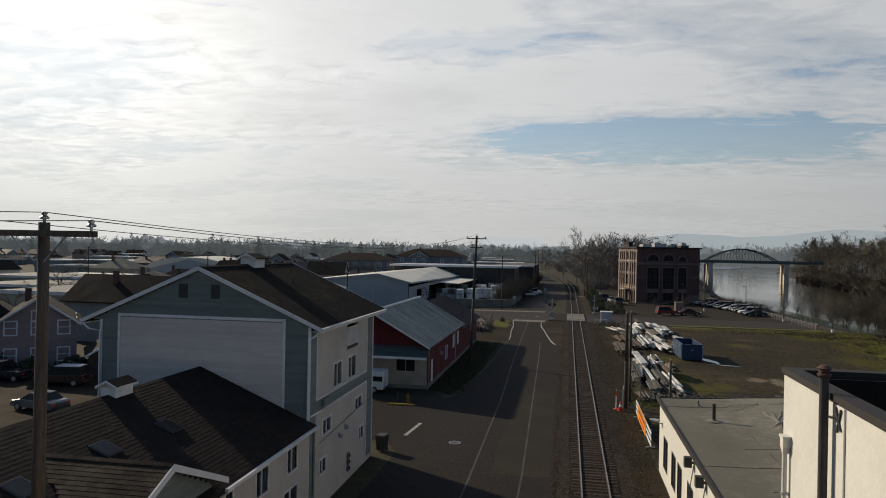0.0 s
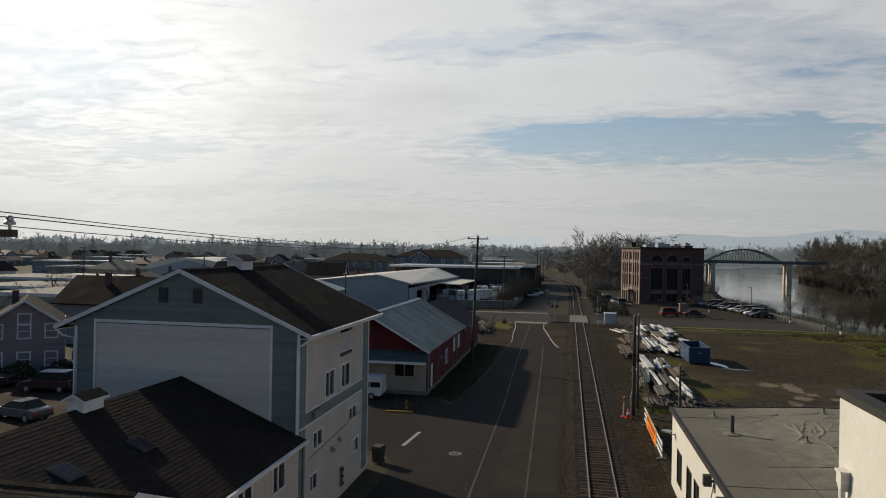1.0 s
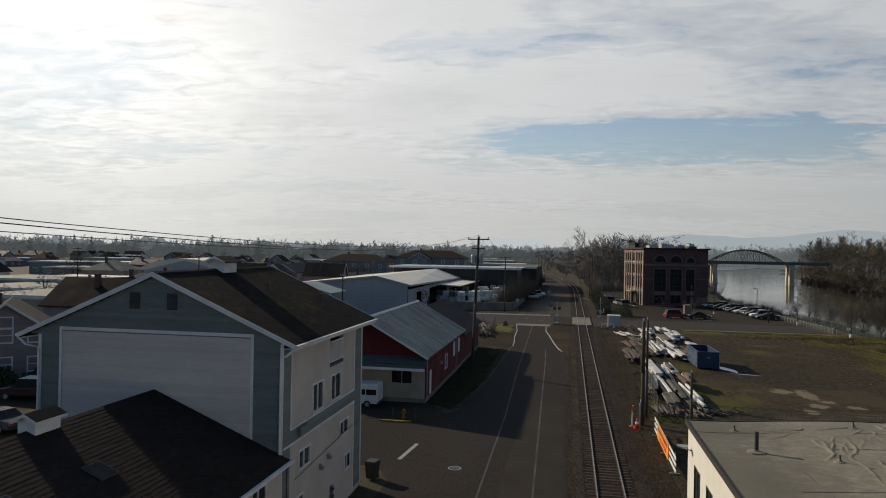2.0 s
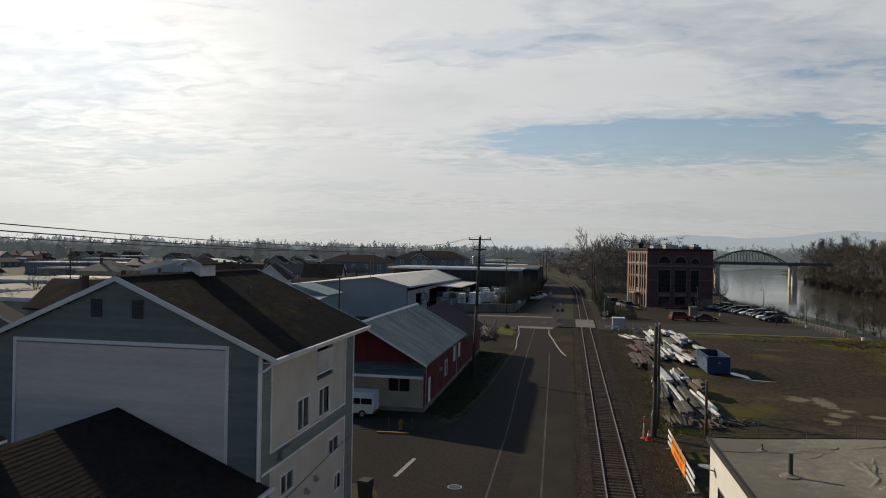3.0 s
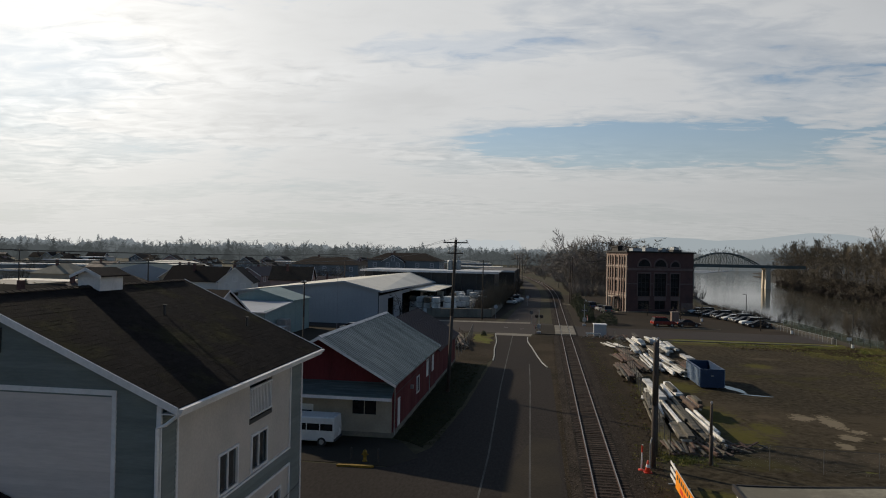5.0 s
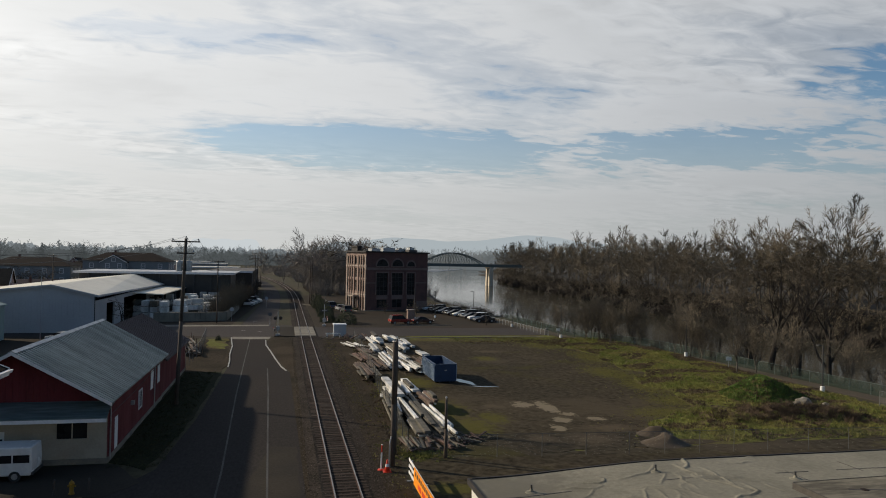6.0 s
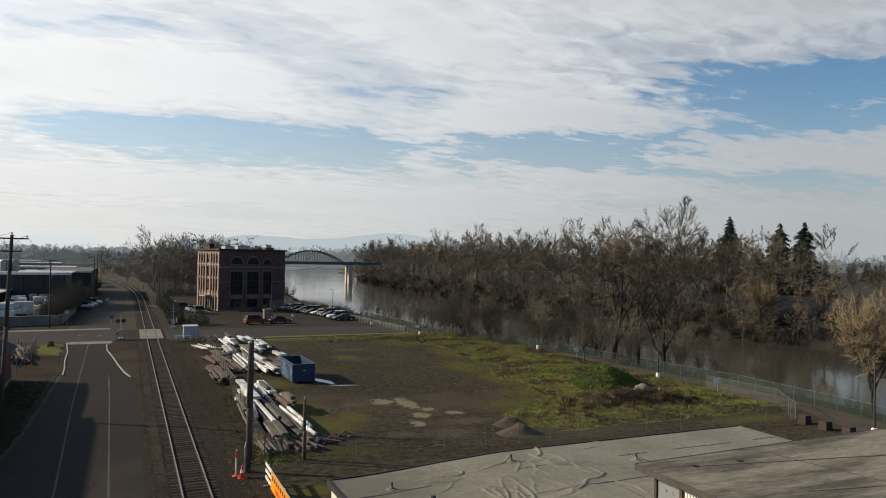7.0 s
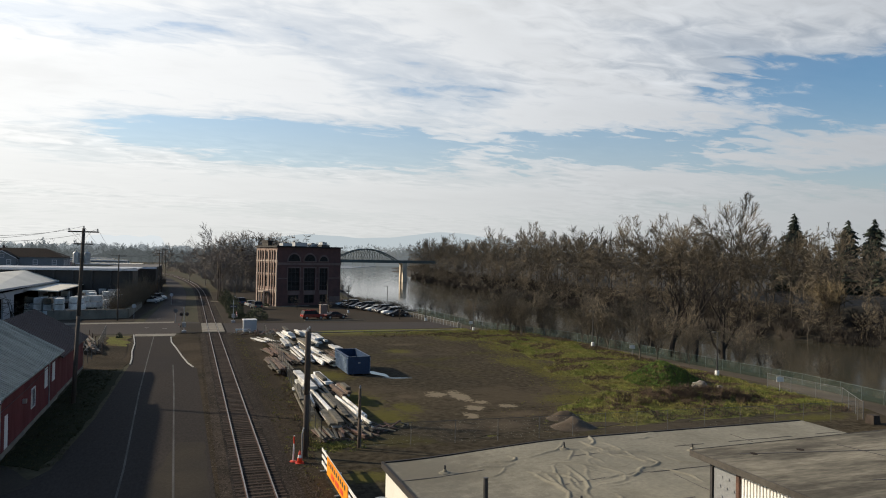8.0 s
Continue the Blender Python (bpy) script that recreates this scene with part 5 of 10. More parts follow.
# ---- red barn with a metal roof, and the darker one behind it ----
def barn():
    b = thing("barn", "dark red barn with a weathered grey metal roof", "barn")
    x0, x1, y0, y1, ze, zr = -25.4, -14.75, 68.0, 88.9, 4.35, 7.3
    xm = -20.05
    holes = [(2.0, 3.1, 0.3, 2.5), (10.0, 11.2, 1.4, 2.7), (15.0, 16.2, 1.9, 3.5), (18.3, 19.5, 1.9, 3.5)]
    part("wall_east", grid_wall(Geo(), (x1, y0, 0), NORTH, EAST, y1 - y0, ze, holes, 0.2), M["red_wall"], b, "dark red boarded wall")
    part("door", Geo().box(x1 - 0.1, x1 - 0.03, y0 + 2.0, y0 + 3.1, 0.3, 2.5), M["white_paint"], b, "white side door")
    for hl in holes[1:2]:
        window_at(b, (x1, y0 + hl[0], hl[2]), NORTH, EAST, hl[1] - hl[0], hl[3] - hl[2], M["trim"], M["glass_far"], 2, 0.1)
    for hl in holes[2:]:
        part("shutter", Geo().box(x1 - 0.06, x1 + 0.03, y0 + hl[0], y0 + hl[1], hl[2], hl[3]), M["white_paint"], b, "white-boarded window")
    g = Geo().box(x0, x0 + 0.2, y0 + 0.01, y1, 0, ze).box(x0 + 0.2, x1 - 0.21, y1 - 0.2, y1, 0, ze)
    g.prism([(x0, y1, ze), (x1, y1, ze), (xm, y1, zr)], (0, -0.2, 0)).prism([(x0, y0, ze), (x1, y0, ze), (xm, y0, zr)], (0, 0.2, 0))
    g.box(x0, x1 - 0.01, y0, y0 + 0.2, 3.6, ze)
    part("wall", g, M["red_wall"], b, "dark red gable walls")
    # boards: thin upright battens on the gable
    g = Geo()
    for i in range(int((x1 - x0) / 0.4)):
        xx = x0 + 0.2 + i * 0.4
        top = zr - abs(xx - xm) * (zr - ze) / 5.35 - 0.1
        part("batten", Geo().box(xx, xx + 0.04, y0 - 0.02, y0 + 0.01, 4.05, top), M["red_wall"], b)
    wy = y0 - 0.0
    wh = [(x1 - 3.0 - x0, x1 - 1.2 - x0, 1.65, 2.75), (x1 - 9.8 - x0, x1 - 6.0 - x0, 0.1, 2.2)]
    part("wall_front", grid_wall(Geo(), (x0, wy - 0.02, 0), EAST, SOUTH, x1 - x0 - 0.02, 3.6, wh, 0.2), M["beige_wall"], b, "beige lower front wall")
    window_at(b, (x1 - 3.0, wy - 0.02, 1.65), EAST, SOUTH, 1.8, 1.1, M["beige_wall"], M["glass_far"], 2, 0.09)
    gd = part("garage_door", Geo().box(x1 - 9.8, x1 - 6.0, wy, wy + 0.06, 0.1, 2.2), M["white_paint"], b, "white sectional garage door with dark panes")
    for i in range(3):
        part("pane", Geo().box(x1 - 9.6 + i * 1.22, x1 - 8.55 + i * 1.22, wy - 0.012, wy - 0.002, 1.2, 1.75), M["glass_far"], gd)
    part("plinth", Geo().box(x1 - 5.9, x1 + 0.03, wy - 0.09, wy - 0.02, 0, 0.35).box(x1, x1 + 0.06, y0, y1, 0, 0.35), M["concrete"], b, "pale concrete plinth")
    # awning over the front
    part("awning", Geo().prism([(x0, y0 - 0.03, 4.05), (x1 + 0.25, y0 - 0.03, 4.05), (x1 + 0.25, y0 - 1.5, 3.25), (x0, y0 - 1.5, 3.25)], (0, 0, -0.08)), M["metal_roof"], b, "grey metal awning")
    part("fascia", Geo().box(x0, x1 + 0.25, y0 - 1.53, y0 - 1.48, 2.98, 3.2), M["trim"], b)
    # standing-seam metal roof
    zl, xe, xw = 4.15, x1 + 0.5, x0 - 0.5
    ya, yb = y0 - 1.3, y1 + 0.2
    roof = part("roof", roof_slab(roof_slab(Geo(), (xm, ya, zr + 0.1), (xm, yb, zr + 0.1), (xe, yb, zl), (xe, ya, zl), 0.1), (xm, ya, zr + 0.1), (xm, yb, zr + 0.1), (xw, yb, zl), (xw, ya, zl), 0.1), M["metal_roof"], b, "weathered ribbed metal roof")
    g = Geo()
    n = int((yb - ya) / 0.45)
    for i in range(n + 1):
        yy = ya + i * (yb - ya) / n
        for xx in (xe, xw):
            part("seam", Geo().bar((xm, yy, zr + 0.12), (xx, yy, zl + 0.02), 0.03, 0.03), M["metal_roof"], roof)
    part("ridge_cap", Geo().prism([(xm - 0.25, ya - 0.02, zr + 0.02), (xm + 0.25, ya - 0.02, zr + 0.02), (xm, ya - 0.02, zr + 0.17)], (0, yb - ya + 0.04, 0)), M["galv"], roof)
    g = Geo()
    for xx in (xe, xw):
        part("bargeboard", Geo().prism([(xm, ya, zr + 0.1), (xx, ya, zl), (xx, ya, zl - 0.22), (xm, ya, zr - 0.12)], (0, -0.04, 0)), M["trim"], b, "pale bargeboard")
    part("downpipe", Geo().pipe([(xe - 0.05, ya + 1.2, zl - 0.05), (x1 + 0.07, y0 + 0.5, zl - 0.6), (x1 + 0.07, y0 + 0.5, 0.1)], 0.05, 8), M["galv"], b)
    part("downpipe", Geo().pipe([(x1 + 0.07, y1 - 4.2, zl - 0.1), (x1 + 0.07, y1 - 4.2, 0.1)], 0.05, 8), M["galv"], b)
    part("wall_lamp", Geo().box(x1, x1 + 0.25, y0 + 7.0, y0 + 7.3, 2.3, 2.6), M["galv"], b)
    part("cable", Geo().pipe([(x1 + 0.05, y0 + 0.3, 3.0), (x1 + 0.05, y0 + 8, 3.1), (x1 + 0.05, y1, 3.6)], 0.02), M["wire_grey"], b)


barn()


def dark_barn():
    b = thing("barn", "low maroon shed with a dark pitched roof", "shed")
    x0, x1, y0, y1, ze, zr, xm = -24.6, -14.85, 89.2, 105.6, 3.7, 6.5, -19.7
    g = Geo().box(x1 - 0.2, x1, y0, y1, 0, ze).box(x0, x0 + 0.2, y0, y1, 0, ze).box(x0 + 0.2, x1 - 0.2, y1 - 0.2, y1 - 0.002, 0, ze)
    g.prism([(x0, y1, ze), (x1, y1, ze), (xm, y1, zr)], (0, -0.2, 0)).prism([(x0, y0 + 0.3, ze), (x1, y0 + 0.3, ze), (xm, y0 + 0.3, zr)], (0, 0.2, 0))
    part("wall", g, M["red_wall"], b, "dark maroon wall")
    roof = part("roof", roof_slab(roof_slab(Geo(), (xm, y0, zr + 0.1), (xm, y1 + 0.3, zr + 0.1), (x1 + 0.5, y1 + 0.3, ze - 0.15), (x1 + 0.5, y0, ze - 0.15), 0.12), (xm, y0, zr + 0.1), (xm, y1 + 0.3, zr + 0.1), (x0 - 0.5, y1 + 0.3, ze - 0.15), (x0 - 0.5, y0, ze - 0.15), 0.12), M["dark_roof"], b, "dark maroon metal roof")
    g = Geo()
    for i in range(28):
        yy = y0 + 0.1 + i * 0.6
        for xx in (x1 + 0.5, x0 - 0.5):
            part("seam", Geo().bar((xm, yy, zr + 0.12), (xx, yy, ze - 0.13), 0.04, 0.04), M["dark_roof"], roof)
    part("plinth", Geo().box(x1, x1 + 0.05, y0, y1, 0, 0.3), M["concrete"], b)


dark_barn()


# ---- the tall white building and the low one with a flat roof ----
def white_tower():
    b = thing("building", "tall cream-white rendered building with a dark parapet cap", "building")
    x0, x1, y0, y1, zt = 3.3, 16.0, -14.0, 19.75, 10.55
    g = Geo().box(x0, x0 + 0.3, y0, y1, 0, zt).box(x0 + 0.301, x1, y1 - 0.3, y1 - 0.002, 0, zt).box(x1 - 0.3, x1, y0, y1 - 0.31, 0, zt).box(x0 + 0.301, x1 - 0.31, y0, y0 + 0.3, 0, zt)
    part("wall", g, M["white_wall"], b, "cream-white rendered walls")
    # deck coloured near black to carry the parapet's shade
    part("roof_deck", Geo().box(x0 + 0.3, x1 - 0.3, y0 + 0.3, y1 - 0.3, 8.9, 9.05), M["shingle"], b, "roof deck coloured dark for the parapet's shade")
    g = Geo().box(x0 - 0.05, x0 + 0.32, y0, y1 + 0.05, zt + 0.06, zt + 0.18).box(x0 + 0.32, x1, y1 - 0.32, y1 + 0.05, zt + 0.06, zt + 0.18).box(x0 + 0.01, x0 + 0.28, y0, y1 - 0.02, zt, zt + 0.06).box(x0 + 0.28, x1, y1 - 0.28, y1 - 0.02, zt, zt + 0.06)
    part("parapet_cap", g, M["parapet"], b, "dark brown metal parapet cap")
    # dark sheet added over the inner wall where it is shaded
    part("parapet_lining", Geo().box(x0 + 0.32, x1 - 0.31, y1 - 0.33, y1 - 0.305, 9.05, zt), M["shingle"], b, "inner parapet face, a sheet added dark for shade")
    g = Geo()
    for z in (3.2, 6.6):
        g.box(x0 - 0.012, x0 + 0.002, y0, y1, z, z + 0.05)
    part("render_joint", g, M["white_wall"], b)
    hp = part("downpipe", Geo().pipe([(x0 - 0.1, 19.27, 8.9), (x0 - 0.1, 19.27, 0.2)], 0.055, 10), M["white_wall"], b, "white rain downpipe")
    part("hopper", Geo().hexa([(x0 - 0.15, 19.22, 8.85), (x0 - 0.004, 19.22, 8.85), (x0 - 0.004, 19.32, 8.85), (x0 - 0.15, 19.32, 8.85), (x0 - 0.17, 19.15, 9.0), (x0 - 0.004, 19.15, 9.0), (x0 - 0.004, 19.39, 9.0), (x0 - 0.17, 19.39, 9.0)])
         .box(x0 - 0.17, x0 - 0.004, 19.15, 19.39, 9.0, 9.2).box(x0 - 0.19, x0 - 0.004, 19.12, 19.42, 9.2, 9.25), M["white_wall"], hp, "white rain hopper")
    for z in (7.9, 6.2, 4.4):
        part("strap", Geo().box(x0 - 0.17, x0 - 0.004, 19.2, 19.34, z, z + 0.05), M["galv"], hp)
    fy = 16.67
    st = part("flue", Geo().tube((x0 - 0.16, fy, 0.3), (x0 - 0.16, fy, 11.1), 0.085, 0.085, 16), M["dark_metal"], b, "tall black metal flue pipe", smooth=False)
    part("flue_cap", Geo().lathe((x0 - 0.16, fy, 11.02), [(0.1, 0), (0.13, 0.04), (0.13, 0.07), (0.1, 0.08), (0.1, 0.15), (0.14, 0.18), (0.05, 0.24)], 16), M["rust"], st)
    part("bracket", Geo().bar((x0 - 0.02, 16.45, 10.5), (x0 - 0.02, 16.2, 10.1), 0.035, 0.035).bar((x0 - 0.02, 16.2, 10.5), (x0 - 0.02, 16.4, 10.05), 0.035, 0.035).bar((x0 - 0.14, 16.6, 10.3), (x0 - 0.01, 16.4, 10.3), 0.04, 0.04), M["dark_metal"], b)
    part("gap_strip", Geo().box(x0 - 0.02, x0 - 0.002, 16.0, 16.06, 0, zt), M["galv"], b)


white_tower()


def flat_building():
    b = thing("building", "low white building with a wrinkled grey membrane roof", "building")
    x0, x1, y0, y1, zt = 4.0, 26.6, 19.8, 47.2, 4.45
    holes = []
    for yy, w, z0, z1 in ((43.6, 1.5, 0.9, 2.6), (40.6, 1.3, 0.9, 2.6), (38.6, 1.2, 0.9, 2.6), (35.4, 1.4, 0.9, 2.6), (31.8, 1.4, 0.9, 2.6)):
        holes.append((yy - y0, yy + w - y0, z0, z1))
    part("wall_west", grid_wall(Geo(), (x0, y0, 0), NORTH, WEST, y1 - y0, zt - 0.1, holes, 0.25), M["white_wall"], b, "white rendered wall")
    for hl in holes:
        window_at(b, (x0, y0 + hl[0], hl[2]), NORTH, WEST, hl[1] - hl[0], hl[3] - hl[2], M["dark_metal"], M["glass"], 2, 0.07, proud=0.02)
    part("wall", Geo().box(x0 + 0.26, x1, y1 - 0.25, y1 - 0.01, 0, zt - 0.1).box(x1 - 0.25, x1, y0, y1 - 0.26, 0, zt - 0.1), M["white_wall"], b)
    # roof: gently pitched to a low ridge, its membrane raised in long soft wrinkles
    def rz(x, y):
        return zt + 0.42 * step(0, 9, x - x0) + 0.014 * noise.noise((x * 0.6, y * 0.6, 0))
    rnd = random.Random(23)
    folds = []
    for k in range(46):
        x, y = (rnd.uniform(8.0, 15.8), rnd.uniform(39.5, 47.0)) if k < 34 else (rnd.uniform(5.5, 20), rnd.uniform(36, 46))
        a = rnd.gauss(-1.62, 0.35) if k % 4 else rnd.gauss(-0.3, 0.4)
        wid, high = rnd.uniform(0.04, 0.075), rnd.uniform(0.035, 0.075) if k < 34 else rnd.uniform(0.012, 0.03)
        n = rnd.randint(4, 13)
        for q in range(n):
            st = rnd.uniform(0.22, 0.42)
            a += rnd.gauss(0, 0.32)
            x2, y2 = x + math.cos(a) * st, y + math.sin(a) * st
            fade = math.sin(math.pi * (q + 0.7) / (n + 0.4)) ** 0.6
            folds.append((x, y, x2, y2, wid, high * fade))
            x, y = x2, y2
    xs = [x0 - 0.12, x0 + 0.4, x0 + 0.9] + [5.2 + 0.3 * i for i in range(8)] + [7.6 + 0.05 * i for i in range(176)] + [16.5 + 0.3 * i for i in range(4)] + [17.7 + 0.7 * i for i in range(13)] + [x1 + 0.12]
    ys = [y0 + 0.8 * i for i in range(19)] + [34.9 + 0.3 * i for i in range(13)] + [38.7 + 0.055 * i for i in range(155)] + [y1 + 0.12]
    X, Y = np.meshgrid(np.array(xs), np.array(ys))
    R = np.zeros_like(X)
    for ax, ay, bx, by, wid, high in folds:
        near_it = (X > min(ax, bx) - 0.4) & (X < max(ax, bx) + 0.4) & (Y > min(ay, by) - 0.4) & (Y < max(ay, by) + 0.4)
        px, py = X[near_it], Y[near_it]
        dx, dy = bx - ax, by - ay
        u = np.clip(((px - ax) * dx + (py - ay) * dy) / (dx * dx + dy * dy), 0, 1)
        dd = (px - ax - u * dx) ** 2 + (py - ay - u * dy) ** 2
        R[near_it] = np.maximum(R[near_it], high * np.exp(-dd / wid ** 2))
    nx, ny = len(xs), len(ys)
    vs = [(xs[i], ys[j], rz(xs[i], ys[j]) + float(R[j, i])) for j in range(ny) for i in range(nx)]
    g = Geo().add(vs, [(j * nx + i, j * nx + i + 1, (j + 1) * nx + i + 1, (j + 1) * nx + i) for j in range(ny - 1) for i in range(nx - 1)])
    roof = part("roof", g, M["roof_dark_west"], b, "wrinkled grey roof membrane", smooth=True)
    edge = Geo().box(x0 - 0.16, x0 - 0.06, y0, y1 + 0.16, zt - 0.2, zt + 0.05)
    for i in range(12):
        a, c = x0 + (x1 - x0) * i / 12, x0 + (x1 - x0) * (i + 1) / 12
        edge.bar((a, y1 + 0.12, rz(a, y1) - 0.06), (c, y1 + 0.12, rz(c, y1) - 0.06), 0.1, 0.2)
    part("roof_edge", edge, M["parapet"], roof, "dark metal roof edge")
    # seams, tarred laps and wrinkles
    rnd = random.Random(21)
    g = Geo()
    for yy in (24.2, 27.1, 30.2, 33.2, 36.0, 39.0, 41.9, 44.8):
        x = x0
        while x < x1 - 1.2:
            nxt = x + rnd.uniform(0.8, 2.0)
            if rnd.random() < 0.5:
                g.bar((x, yy + rnd.uniform(-0.03, 0.03), rz(x, yy) + 0.008), (nxt, yy + rnd.uniform(-0.03, 0.03), rz(nxt, yy) + 0.008), 0.05, 0.012)
            x = nxt
    for xx in (7.2, 10.6, 14.0, 17.4, 20.8, 24.2):
        y = 22.0
        while y < y1 - 1.5:
            nxt = y + rnd.uniform(0.8, 2.2)
            if rnd.random() < 0.25:
                g.bar((xx, y, rz(xx, y) + 0.008), (xx + rnd.uniform(-0.05, 0.05), nxt, rz(xx, nxt) + 0.008), 0.035, 0.01)
            y = nxt
    part("seam", g, M["tar"], roof, "dark membrane laps", kind="stuff")
    for i, (x, y) in enumerate(((5.9, 45.2), (11.7, 45.9), (9.0, 39.9), (17.0, 44.0))):
        v = part("roof_vent", Geo().lathe((x, y, rz(x, y) - 0.02), [(0.26, 0), (0.22, 0.04), (0.09, 0.07), (0.05, 0.16), (0.05, 0.17)], 14), M["membrane"], roof, "small pipe vent in a pale collar")
        part("pipe", Geo().tube((x, y, rz(x, y) + 0.13), (x, y, rz(x, y) + 0.3), 0.04, 0.04, 8), M["dark_metal"], v)
    x, y = 6.0, 41.3
    v = part("roof_vent", Geo().lathe((x, y, rz(x, y) - 0.02), [(0.42, 0), (0.4, 0.07), (0.14, 0.1), (0.12, 0.15)], 14), M["membrane"], roof, "tall black vent pipe in a pale collar")
    part("pipe", Geo().tube((x, y, rz(x, y)), (x, y, rz(x, y) + 0.95), 0.09, 0.09, 10), M["dark_metal"], v)
    for yy in (35.2, 32.4):
        f = part("floodlight", Geo().box(x0 - 0.42, x0 - 0.1, yy, yy + 0.3, 3.75, 4.2), M["dark_metal"], b)
        part("arm", Geo().box(x0 - 0.12, x0 + 0.01, yy + 0.1, yy + 0.18, 3.9, 4.0), M["dark_metal"], f)
        part("cable", Geo().pipe([(x0 - 0.02, yy + 0.1, 3.8), (x0 - 0.02, yy + 0.9, 2.6)], 0.015), M["wire_grey"], b)
    part("dish", Geo().lathe((x0 - 0.45, 46.2, 3.2), [(0.05, 0), (0.22, 0.05), (0.3, 0.14)], 14).bar((x0 - 0.45, 46.2, 3.25), (x0, 46.2, 3.1), 0.05, 0.05), M["galv"], b, "small grey dish on the wall")
    # upper storey block with its own roof, set askew on the lower one
    u = thing("building", "small raised storey with a stained flat roof", "building")
    C, E = Vector((11.6, 37.5, 0)), Vector((0, -1, 0))
    B = Vector((18.4, 0.55, 0)).normalized()
    N = Vector((E.y, -E.x, 0))
    if N.x > 0:
        N = -N
    ln = 17.6
    far_e = C + B * 18.0
    part("roof_slab", Geo().prism([C + UP * 6.88, far_e + UP * 6.88, Vector((far_e.x, 19.9, 6.88)), C + E * ln + UP * 6.88], (0, 0, 0.14)), M["membrane_old"], u, "stained grey flat roof")
    q = C - N * 0.32 + E * 0.55 + B * 0.1
    part("wall", Geo().prism([q + UP * 4.4, q + B * 16.5 + UP * 4.4, Vector((far_e.x - 1.0, 20.6, 4.4)), q + E * (ln - 2.0) + UP * 4.4], (0, 0, 2.48)), M["white_wall"], u, "white-painted wall")
    for i in range(120):
        p = q + E * (1.35 + i * 0.125) + UP * 4.75
        if 1.35 + i * 0.125 < ln - 2.6:
            part("rib", Geo().obox(p, E * 0.07, N * 0.06, UP * 2.12), M["white_paint"], u)
    part("corner_panel", Geo().obox(q + E * 0.12 + UP * 4.75, E * 0.95, N * 0.03, UP * 2.12), M["galv"], u, "grey quilted metal sheet")
    for k in range(6):
        for j in range(3):
            p = q + E * (0.2 + j * 0.3 + 0.08 * (k % 2)) + N * 0.03 + UP * (4.9 + k * 0.3)
            part("crease", Geo().prism([p, p + E * 0.2 + UP * 0.05, p + E * 0.24 - UP * 0.03, p + E * 0.04 - UP * 0.08], N * 0.02), M["galv"], u)
    part("post", Geo().obox(q + E * 1.12 + UP * 4.75, E * 0.12, N * 0.08, UP * 2.12), M["rust"], u, "rusty steel post")
    part("post", Geo().obox(q - E * 0.02 + UP * 4.75, E * 0.1, N * 0.08, UP * 2.12), M["dark_metal"], u, "dark steel corner post")
    part("gutter_board", Geo().obox(C + N * 0.002 + UP * 6.83, E * ln, N * 0.04, UP * 0.2), M["roof_board"], u, "weathered grey roof edge board")
    part("gutter_board", Geo().obox(C + UP * 6.83, B * 18.0, Vector((-B.y, B.x, 0)) * 0.04, UP * 0.2), M["roof_board"], u, "weathered grey roof edge board")
    g = Geo()
    for e0, b0, e1, b1 in ((0.9, 1.2, 3.2, 12.0), (4.2, 3.0, 6.5, 14.0), (1.0, 5.4, 9.0, 7.0), (8.5, 2.0, 9.6, 12.0)):
        g.bar(C + E * e0 + B * b0 + UP * 7.027, C + E * e1 + B * b1 + UP * 7.027, 0.05, 0.012)
    part("seam", g, M["tar"], u, "dark roof laps", kind="stuff")
    for e0, b0 in ((1.0, 1.7), (1.1, 3.6), (4.6, 6.2)):
        p = C + E * e0 + B * b0
        part("scupper", Geo().lathe((p.x, p.y, 7.021), [(0.13, 0), (0.12, 0.012), (0.06, 0.013)], 9), M["shingle"], u)


flat_building()

